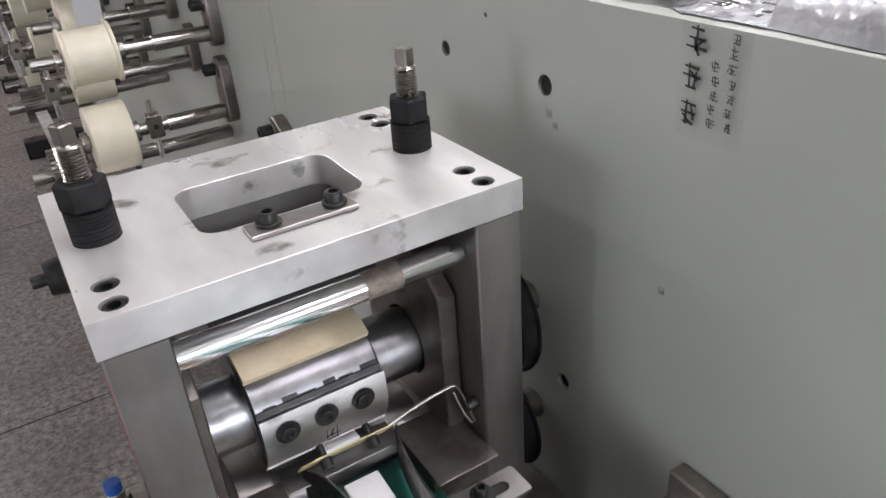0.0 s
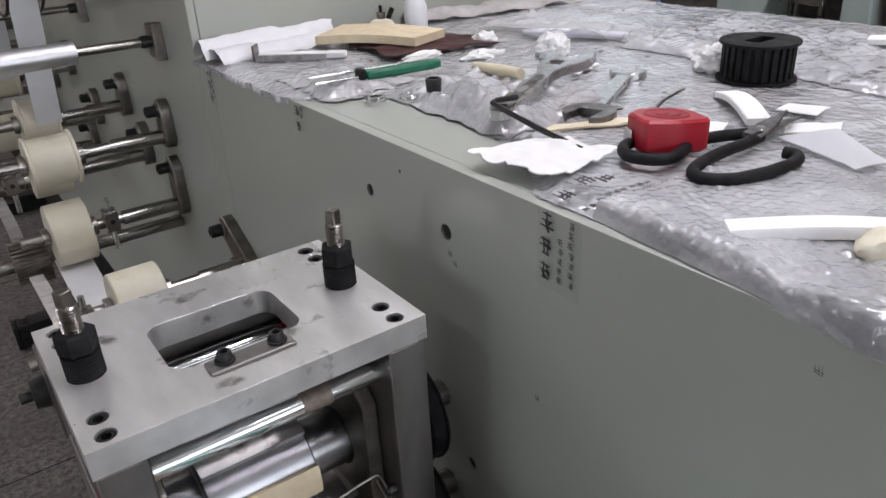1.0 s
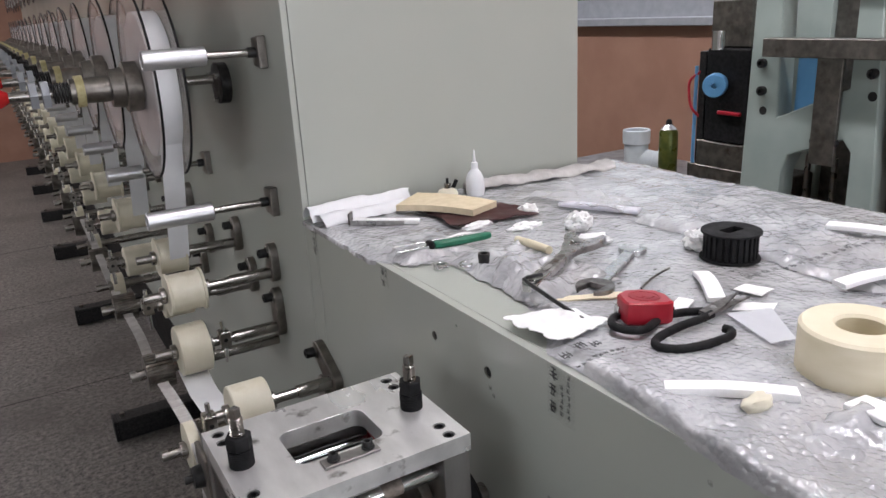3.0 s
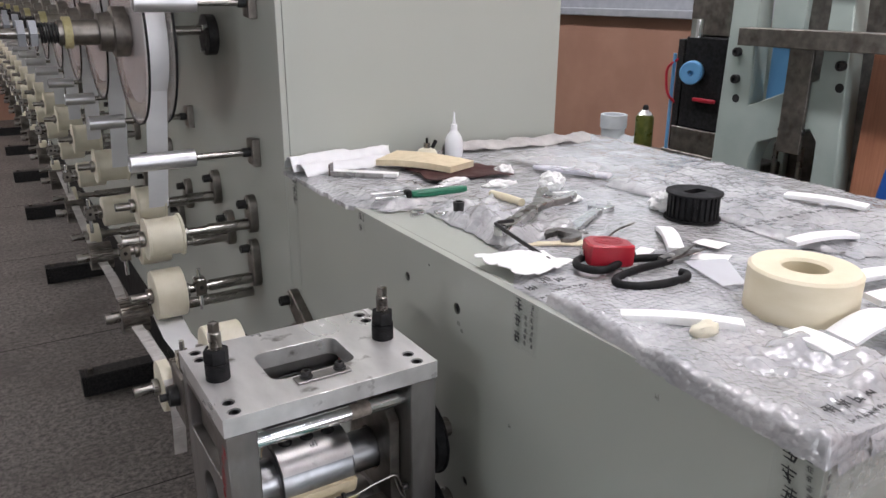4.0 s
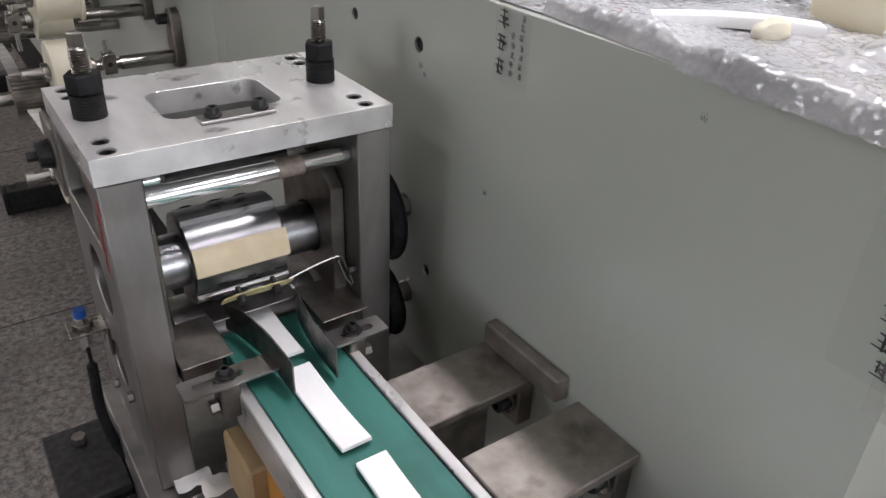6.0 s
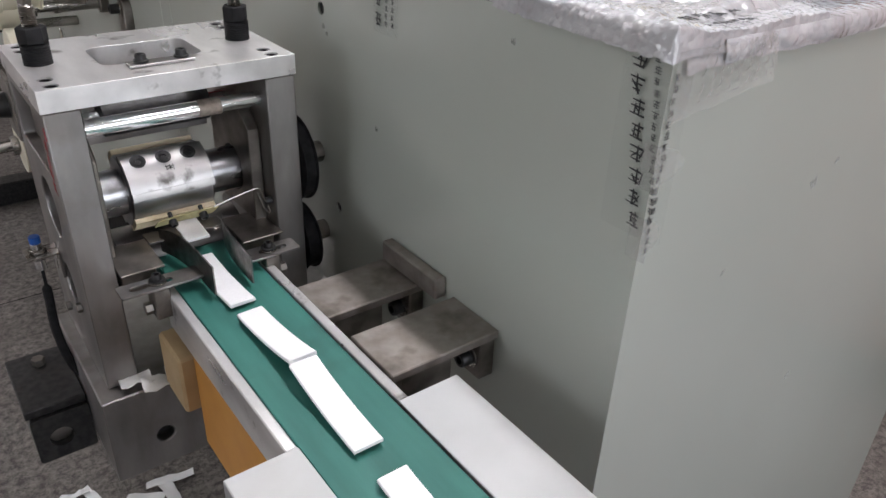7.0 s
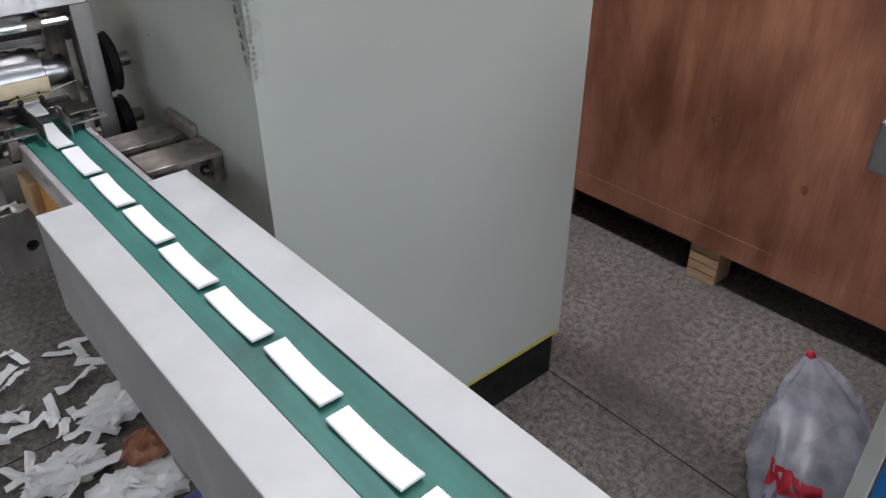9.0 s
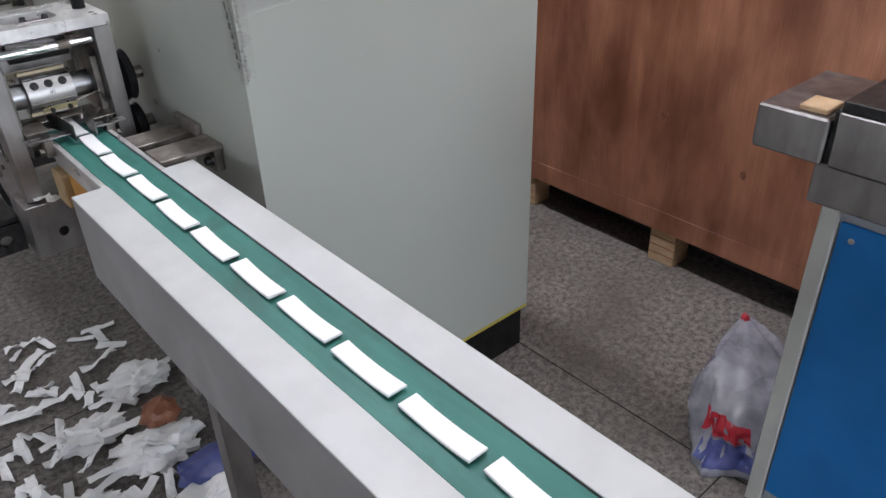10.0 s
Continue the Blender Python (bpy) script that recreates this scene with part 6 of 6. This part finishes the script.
def end_overhang():
    """The sheet's wavy edge that hangs over the end of the worktop."""
    bm = bmesh.new()
    n = 90
    rows = []
    for i in range(n + 1):
        x = 0.42 + 0.50 * i / n
        drop = 0.010 + 0.030 * max(0.0, noise.noise(Vector((x * 11, 1.3, 0))) + 0.25) * (1 - 0.75 * (x - 0.42) / 0.5) + 0.002 * noise.noise(Vector((x * 60, 0, 0)))
        out = 0.006 + 0.006 * noise.noise(Vector((x * 22, 3, 0)))
        rows.append([bm.verts.new((x, Y0 + 0.015, TOP + 0.006)), bm.verts.new((x, Y0 - out * 0.6, TOP + 0.005)), bm.verts.new((x, Y0 - out, TOP - drop * 0.5)), bm.verts.new((x, Y0 - out * 0.9, TOP - drop))])
    for p, q in zip(rows, rows[1:]):
        for j in range(3):
            bm.faces.new((p[j], q[j], q[j + 1], p[j + 1]))
    return single("wrap_edge", bm, WRAP, (0.67, Y0, TOP), "wavy edge of the plastic sheet over the cabinet end", "plastic sheet", sharp=80)


end_overhang()
for k in range(26):
    rr = random.Random(100 + k)
    x, y = rr.uniform(0.5, 1.02), rr.uniform(0.0, 0.9)
    single("dirt_crumb", lump((x, y, z_on(x, y) + 0.004), (rr.uniform(0.002, 0.006), rr.uniform(0.001, 0.003), 0.0014), k, 0.4, 1), BLADE, (x, y, TOP), "dark crumb on the wrapping", "crumb", "crumbs on the worktop")


# ---- beyond the cabinet ----
crate = thing("plywood_crate", (2.2, -0.5, 0), "reddish plywood shipping crate on pine feet", "crate")
CX = 1.78
part("front_board", box(CX, CX + 0.012, -1.9, 0.72, 0.20, 1.34, 0.001), PLY, crate)
part("side_board", box(CX + 0.013, 2.6, 0.708, 0.72, 0.20, 1.34, 0.001), PLY, crate)
part("side_board", box(CX + 0.013, 2.6, -1.9, -1.888, 0.20, 1.34, 0.001), PLY, crate)
part("lid", box(CX, 2.6, -1.9, 0.72, 1.341, 1.353, 0.001), PLY, crate)
part("bottom_rail", box(CX - 0.0002, CX + 0.012, -1.9, 0.72, 0.125, 0.199, 0.001), PLY, crate)
for y in (0.55, -0.09, -0.75, -1.40, -1.85):
    foot = part("pallet_foot", box(CX + 0.01, CX + 0.10, y - 0.05, y + 0.05, 0.0, 0.125, 0.002), PINE, crate)
    for z in (0.031, 0.062, 0.093):
        part("ply_line", box(CX + 0.0092, CX + 0.0098, y - 0.05, y + 0.05, z, z + 0.004, 0), PLY, foot)
# near-black box put under the crate in place of the shade there
part("underside_shade", box(CX + 0.12, 2.5, -1.8, 0.6, 0.03, 0.124, 0.002), DARK, crate)
for y, z, r in ((0.231, 0.933, 0.018), (-0.042, 0.531, 0.022), (-0.33, 0.42, 0.014)):
    part("knot", slab([(y + 0.7 * r * math.cos(a * 0.2244) * (1 + 0.35 * noise.noise(Vector((a * 0.5, y * 9, 0)))), z + r * math.sin(a * 0.2244) * (1 + 0.35 * noise.noise(Vector((a * 0.4, 3, z * 9))))) for a in range(28)], [], CX - 0.0004, CX + 0.0004, "x"), KNOT, crate)

# green punch press on the far side
press = thing("punch_press", (1.82, 0.95, 0), "pale green cast press frame with black and steel fittings", "press")
part("frame", slab([(0.735, 0.02), (1.165, 0.02), (1.15, 0.95), (1.135, 1.615), (0.79, 1.585), (0.755, 1.0)],
                   [[(0.845, 1.26), (1.045, 1.17), (1.055, 1.53), (0.845, 1.52)], [(0.815, 0.1), (1.04, 0.1), (1.02, 1.02), (1.00, 1.07), (0.85, 1.13), (0.825, 1.10)]], 1.765, 1.83, "x", 0.003), MACHINE_GREEN, press)
part("rear_post", box(1.98, 2.05, 1.05, 1.16, 0.02, 1.60, 0.003), MACHINE_GREEN, press)
part("rear_post", box(1.98, 2.05, 0.74, 0.80, 0.02, 1.60, 0.003), MACHINE_GREEN, press)
part("back_plate", box(2.00, 2.02, 0.80, 1.05, 0.3, 1.5, 0.002), BRACKET, press)
part("cross_beam", box(1.70, 1.757, 0.45, 1.06, 1.338, 1.385, 0.002), BRACKET, press)
part("top_bar", rod((1.74, 0.45, 1.56), (1.74, 0.93, 1.55), 0.018, 16), BRACKET, press)
part("ram", box(1.84, 1.96, 1.20, 1.358, 1.06, 1.345, 0.004), RUBBER, press, "black slide housing")
part("ram_foot", box(1.842, 1.95, 1.20, 1.385, 0.90, 1.059, 0.003), BRACKET, press, "dark steel slide foot")
part("side_rail", box(1.845, 1.90, 1.366, 1.392, 0.92, 1.335, 0.002), BLACK_OX, press)
part("air_rod", rod((1.842, 1.398, 0.98), (1.842, 1.398, 1.29), 0.006, 12), LIGHT_BLUE, press, "light blue air line")
part("red_lever", box(1.825, 1.838, 1.215, 1.30, 1.148, 1.160, 0.003), RED, press, "red lever tip")
part("side_plate", box(1.86, 1.95, 1.22, 1.365, 1.348, 1.485, 0.003), BRACKET, press)
part("gauge", rod((1.80, 1.285, 1.345), (1.80, 1.285, 1.40), 0.020, 20), CHROME, press, "chrome air valve")
part("knob", lathe((1.86, 1.325, 1.240), (1.80, 1.293, 1.237), [(0, 0), (0, 0.015), (0.5, 0.015), (0.55, 0.036), (0.95, 0.036), (1, 0.033), (1, 0.009), (0.75, 0.008), (0.75, 0)], 28), LIGHT_BLUE, press, "light blue regulator knob")
part("blue_plate", box(1.86, 1.868, 0.93, 1.06, 1.15, 1.36, 0.002), LIGHT_BLUE, press)
part("red_hose", wire(smooth_path([(1.85, 1.385, 1.275), (1.83, 1.412, 1.245), (1.83, 1.414, 1.20), (1.83, 1.402, 1.16), (1.85, 1.385, 1.13)], 6), 0.0045, 10), RED, press)
part("lower_block", box(1.84, 2.0, 1.06, 1.42, 0.70, 0.98, 0.004), BRACKET, press)
part("adjust_plate", box(1.75, 1.762, 0.86, 0.93, 1.06, 1.335, 0.001), BRACKET, press)
part("valve", rod((1.90, 1.28, 1.365), (1.90, 1.28, 1.43), 0.022, 20), CHROME, press)
for y, z in ((1.10, 1.315), (1.095, 1.24), (0.787, 1.30), (0.87, 1.12), (0.92, 1.12)):
    part("frame_bolt", socket_screw((1.7645, y, z), (-1, 0, 0), 0.013, 0.014), BLACK_OX, press)
for y, z in ((1.090, 1.185), (0.785, 1.245)):
    # flat dark disc paints a shaded hole on the solid frame
    part("hole_shade", rod((1.7652, y, z), (1.7642, y, z), 0.012, 18), DARK, press)
for y in (1.00, 0.92):
    part("guide_pin", rod((1.86, y, 0.80), (1.86, y, 1.06), 0.008, 12), SHAFT, press)
part("die_table", box(1.84, 1.98, 0.78, 1.06, 0.78, 0.86, 0.003), BRACKET, press)

bench = thing("side_bench", (1.98, 1.62, 0), "small steel bench behind the cabinet", "bench")
part("bench_top", box(1.80, 2.16, 1.45, 2.05, 0.87, 0.895, 0.002), SIDE_STEEL, bench)
for x in (1.82, 2.12):
    for y in (1.48, 2.0):
        part("leg", box(x, x + 0.03, y, y + 0.03, 0, 0.87, 0.001), SIDE_STEEL, bench)
can = thing("spray_can", (1.873, 1.532, 0.895), "olive green spray can with a dark cap", "spray can")
part("body", lathe((1.873, 1.532, 0.895), (1.873, 1.532, 1.072), [(0, 0), (0, 0.030), (0.02, 0.032), (0.94, 0.032), (1, 0.027), (1, 0)], 28), OLIVE, can)
part("shoulder", lathe((1.873, 1.532, 1.0715), (1.873, 1.532, 1.088), [(0, 0), (0, 0.027), (0.5, 0.020), (1, 0.012), (1, 0)], 24), TOOL, can)
part("nozzle", lathe((1.873, 1.532, 1.0875), (1.873, 1.532, 1.105), [(0, 0), (0, 0.011), (0.7, 0.010), (1, 0.006), (1, 0)], 18), RUBBER, can)
tee = thing("pipe_tee", (1.91, 1.70, 0.895), "grey plastic drain pipe tee", "pipe fitting")
part("body", join(pipe((1.89, 1.70, 0.895), (1.89, 1.70, 1.005), 0.043, 0.038, 32, 0.002), rod((1.90, 1.69, 0.945), (1.92, 1.62, 0.935), 0.038, 32, 0.003)), PVC, tee)
part("socket", pipe((1.89, 1.70, 1.0), (1.89, 1.70, 1.050), 0.049, 0.040, 32, 0.002), PVC, tee)
part("side_socket", pipe((1.917, 1.625, 0.936), (1.925, 1.595, 0.933), 0.045, 0.036, 32, 0.002), PVC, tee)
single("gas_bottle", lathe((1.60, 0.535, 0), (1.60, 0.535, 1.10), [(0, 0), (0, 0.032), (0.86, 0.032), (0.95, 0.02), (1, 0.012), (1, 0)], 24), BLUE_CAP, (1.6, 0.535, 0), "slim dusty blue cylinder standing by the press", "cylinder")

# blue cabinet near the end of the belt
bc = thing("blue_cabinet", (1.42, -1.25, 0), "cabinet with blue doors in a grey frame", "cabinet")
part("body", box(1.09, 1.70, -1.75, -0.819, 0.0, 0.774, 0.003), GREY_FRAME, bc)
dr = part("door", box(1.083, 1.0895, -1.72, -0.854, 0.05, 0.745, 0.002), BLUE, bc, "blue painted door")
part("door_stud", rod((1.080, -0.88, 0.715), (1.083, -0.88, 0.715), 0.006, 14), CHROME, dr)
part("frame_post", box(1.078, 1.0895, -0.850, -0.817, 0.0, 0.774, 0.002), surface("pale_post", (0.50, 0.51, 0.47), (0.55, 0.56, 0.52), (0.4, 0.5), 0, 20), bc)
part("top_rail", box(1.055, 1.72, -1.77, -0.795, 0.775, 0.85, 0.003), SIDE_STEEL, bc)
vise = thing("steel_fixture", (1.2, -0.9, 0.85), "grey steel fixture block on the blue cabinet", "fixture")
part("block", box(1.045, 1.30, -0.806, -0.680, 0.8505, 0.932, 0.004), SIDE_STEEL, vise)
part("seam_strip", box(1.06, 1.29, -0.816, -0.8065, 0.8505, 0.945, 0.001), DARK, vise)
part("jaw", box(1.05, 1.32, -1.25, -0.8165, 0.8505, 0.948, 0.003), SIDE_STEEL, vise)
part("jaw_plate", box(1.052, 1.32, -1.25, -0.818, 0.9485, 0.968, 0.002), BLACK_OX, vise)
part("wood_pad", box(1.06, 1.12, -0.795, -0.745, 0.9325, 0.943, 0.002), PINE, vise)

# plastic bag on the floor
bag = thing("plastic_bag", (1.38, -0.62, 0), "crumpled white plastic bag with red and blue print", "bag")
# white film coloured dark grey: the shade by the crate is in the colour
BAG_FILM = surface("shaded_bag_plastic", (0.16, 0.16, 0.19), (0.34, 0.34, 0.38), (0.2, 0.38), 0, 14, bump=0.2, grain=60)


def bag_body(c, top, rx, ry, seed, n=40, m=30, a0=0.0, a1=360.0, h0=0.0, h1=1.0, out=0.0):
    """A slack bag that stands on the floor, gathered towards its top, with upright folds."""
    bm = bmesh.new()
    rows = []
    for j in range(m + 1):
        h = h0 + (h1 - h0) * j / m
        w = (0.86 + 0.35 * h - 1.0 * h * h) * (1 - 0.55 * max(0.0, h - 0.82) / 0.18) if h < 0.995 else 0.03
        row = []
        for i in range(n + 1):
            a = radians(a0 + (a1 - a0) * i / n)
            q = Vector((math.cos(a), math.sin(a), h * 1.4))
            f = 1 + 0.34 * noise.noise(q * 1.7 + Vector((seed, 0, 0))) + 0.20 * noise.noise(Vector((q.x * 5, q.y * 5, h * 2 + seed))) + 0.09 * noise.noise(q * 8) + out
            x = c[0] + (top[0] - c[0]) * h * h + rx * w * f * q.x
            y = c[1] + (top[1] - c[1]) * h * h + ry * w * f * q.y
            row.append(bm.verts.new((x, y, 0.002 + top[2] * h)))
        rows.append(row)
    for p, q in zip(rows, rows[1:]):
        for i in range(n):
            bm.faces.new((p[i], p[i + 1], q[i + 1], q[i]))
    return bm


BAG_AT, BAG_TOP = (1.265, -0.715, 0), (1.43, -0.58, 0.21)
part("bag_body", bag_body(BAG_AT, BAG_TOP, 0.20, 0.13, 2.2), BAG_FILM, bag, sharp=80)
part("red_print", bag_body(BAG_AT, BAG_TOP, 0.20, 0.13, 2.2, 16, 12, 160, 222, 0.34, 0.52, 0.02), RED, bag, "red print band")
part("blue_print", bag_body(BAG_AT, BAG_TOP, 0.20, 0.13, 2.2, 16, 12, 163, 228, 0.10, 0.32, 0.02), BAG_BLUE, bag, "dark blue print")
part("red_tip", lump((1.425, -0.582, 0.208), (0.012, 0.012, 0.016), 6.7, 0.3, 2), RED, bag)

# waste paper on the floor beside the conveyor
rng = random.Random(40)
for k in range(120):
    x, y = rng.uniform(-0.30, 0.20), rng.uniform(-0.25, 0.95)
    a, l, w = rng.uniform(0, math.pi), rng.uniform(0.04, 0.12), rng.uniform(0.018, 0.03)
    d, s = Vector((math.cos(a), math.sin(a))) * l / 2, Vector((-math.sin(a), math.cos(a))) * w / 2
    c = Vector((x, y))
    single("waste_strip", sheet_patch([tuple(c - d - s), tuple(c + d - s * rng.uniform(0.5, 1.2)), tuple(c + d + s), tuple(c - d + s)], 0.001 + 0.05 * rng.random() * max(0.0, 1 - math.hypot(x - 0.06, (y - 0.3) * 0.6) / 0.25), k + 0.5, 0.002, rng.uniform(0.004, 0.03), 6, 0.003), TISSUE, (x, y, 0), "cut white waste strip on the floor", "waste strip", "waste strips on the floor", sharp=30)
for k, (x, y, s) in enumerate(((0.12, 0.25, 0.09), (0.02, 0.42, 0.07), (0.19, 0.55, 0.08), (-0.08, 0.18, 0.06), (0.15, 0.02, 0.07))):
    single("waste_clump", lump((x, y, s * 0.22), (s, s * 0.7, s * 0.3), k + 20, 0.7, 4, 2.6), TISSUE, (x, y, 0), "heap of white trimmed waste on the floor", "waste", "waste heaps", sharp=60)
single("dark_cloth", lump((0.22, 0.10, 0.03), (0.11, 0.05, 0.03), 31, 0.4, 3), BAG_BLUE, (0.22, 0.1, 0), "dark blue rag on the floor", "rag")
single("rusty_part", lump((0.17, 0.33, 0.05), (0.05, 0.035, 0.04), 33, 0.4, 3), PLY, (0.17, 0.33, 0), "brown scrap on the floor", "scrap")
for k, (x, y) in enumerate(((0.095, 0.335), (0.125, 0.345), (0.075, 0.35))):
    single("paper_offcut", sheet_patch([(x - 0.018, y - 0.012), (x + 0.018, y - 0.014), (x + 0.016, y + 0.010), (x - 0.016, y + 0.012)], 0.7015, k + 61.0, 0.001, 0.012, 6, 0.002), TISSUE, (x, y, 0.7015), "white paper offcut on the base beam", "offcut", "offcuts on the base")

for x, m, lab in ((0.515, RED_KNOB, "red round push button"), (0.647, GREEN_GRIP, "green round push button")):
    b = thing("push_button", (x, Y1, 1.615), lab + " on the tall housing", "push button", "buttons on the housing")
    part("collar", pipe((x, Y1 + 0.003, 1.615), (x, Y1 - 0.006, 1.615), 0.016, 0.0115, 24, 0.0006), CHROME, b)
    part("cap", lathe((x, Y1 - 0.002, 1.615), (x, Y1 - 0.012, 1.615), [(0, 0), (0, 0.0114), (0.7, 0.0112), (1, 0.008), (1, 0)], 24), m, b)


# ---- what moves ----
SPEED, PITCH, PHASE = 0.4775, 0.1325, 0.386
PAD_LEN, PAD_W, PAD_X = 0.114, 0.0275, 0.1775


def pad_mesh():
    bm = bmesh.new()
    n = 12
    rows = []
    for k in range(n + 1):
        u = k / n
        y = PAD_LEN * u
        lift = 0.0012 + 0.0035 * (2 * u - 1) ** 2
        rows.append([bm.verts.new((x, y, z + lift)) for x, z in ((-PAD_W / 2, 0), (PAD_W / 2, 0), (PAD_W / 2, 0.0028), (PAD_W / 2 - 0.001, 0.0036), (-PAD_W / 2 + 0.001, 0.0036), (-PAD_W / 2, 0.0028))])
    for a, b in zip(rows, rows[1:]):
        for j in range(6):
            i = (j + 1) % 6
            bm.faces.new((a[j], a[i], b[i], b[j]))
    bm.faces.new(rows[0])
    bm.faces.new(rows[-1][::-1])
    return bm


FEED_Y = 0.425       # front edge of a pad that still lies under the drum
first_pad = single("cut_pad", pad_mesh(), PAD, (0, 0, 0), "white cut pad travelling on the green belt", "pad", "pads on the belt")
rng = random.Random(17)
PADS = []
lowest, highest = -13, 40
for k in range(lowest, highest):
    y0 = PHASE + SPEED * 4.5 + PITCH * (k - 16)      # front edge at the clip's start
    ob = first_pad if k == lowest else copy_thing(first_pad, pose(0, 0, 0))
    y0 += {22: 0.0170, 23: 0.0005}.get(k, 0.0)      # two pads that cling together, end to end
    PADS.append((ob, y0, rng.uniform(-0.002, 0.002), rng.uniform(-1.2, 1.2)))


def pad_pose(y, dx, yaw, n):
    x = PAD_X - 0.004 * min(1.0, max(0.0, (0.2 - y) / 0.6)) + dx
    if y > FEED_Y:
        return pose(x, FEED_Y, 0.8500, 0, 0, 0)
    if y > 0.33:
        f = (y - 0.33) / (FEED_Y - 0.33)
        return pose(x, y, BZ + 0.001 + 0.0235 * f, 9 * math.sin(math.pi * min(1, f * 1.1)) + 1.5, 0, yaw * (1 - f))
    if y > BELT_END - 0.02 and n in (35, 36):
        f = min(1.0, max(0.0, (0.33 - y) / 0.08)) * min(1.0, max(0.0, (y - BELT_END) / 0.1))
        return pose(x, y, BZ + 0.0005 + (0.013 * f if n == 36 else 0), (6.5 if n == 35 else -6.5) * f, 0, (0 if n == 35 else 1.5) * f)
    if y > BELT_END - 0.02:
        return pose(x, y, BZ + 0.0005, 0, 0, yaw)
    fall = min(1.0, (BELT_END - 0.02 - y) / 0.15)
    return pose(x, BELT_END - 0.02 - 0.12 * fall, BZ + 0.0005 - fall * fall * (BZ - 0.006 - 0.005 * (n % 12)), 0, 0, yaw + 20 * fall * (n % 3 - 1))


def belt_travel(t):
    """How far the belt has run: it slackens a little towards the end."""
    f = min(1.0, max(0.0, (t - 8.2) / 1.4))
    return SPEED * t - 0.040 * f * f * (3 - 2 * f)


def motions():
    for n, (ob, y0, dx, yaw) in enumerate(PADS):
        rows, t = [], 0.0
        times = sorted({0.0, 10.0, *[round(0.25 * k, 3) for k in range(41)], *[round((y0 - e) / SPEED, 3) for e in (FEED_Y, 0.38, 0.33, BELT_END - 0.02, BELT_END - 0.10, BELT_END - 0.17)]})
        for t in times:
            if 0 <= t <= 10:
                rows.append((t, pad_pose(y0 - belt_travel(t), dx, yaw, n)))
        keep, last = [], -1
        for t, m in rows:
            if frame(t) != last:
                keep.append((t, m))
                last = frame(t)
        walk(ob, keep)
    spin = -651.0
    at = drum.location.copy()
    walk(drum, [(round(k / 10, 1), Matrix.Translation(at) @ Matrix.Rotation(radians(SPIN_START + spin * k / 10), 4, "X")) for k in range(101)])


SPIN_START = 2.0
motions()
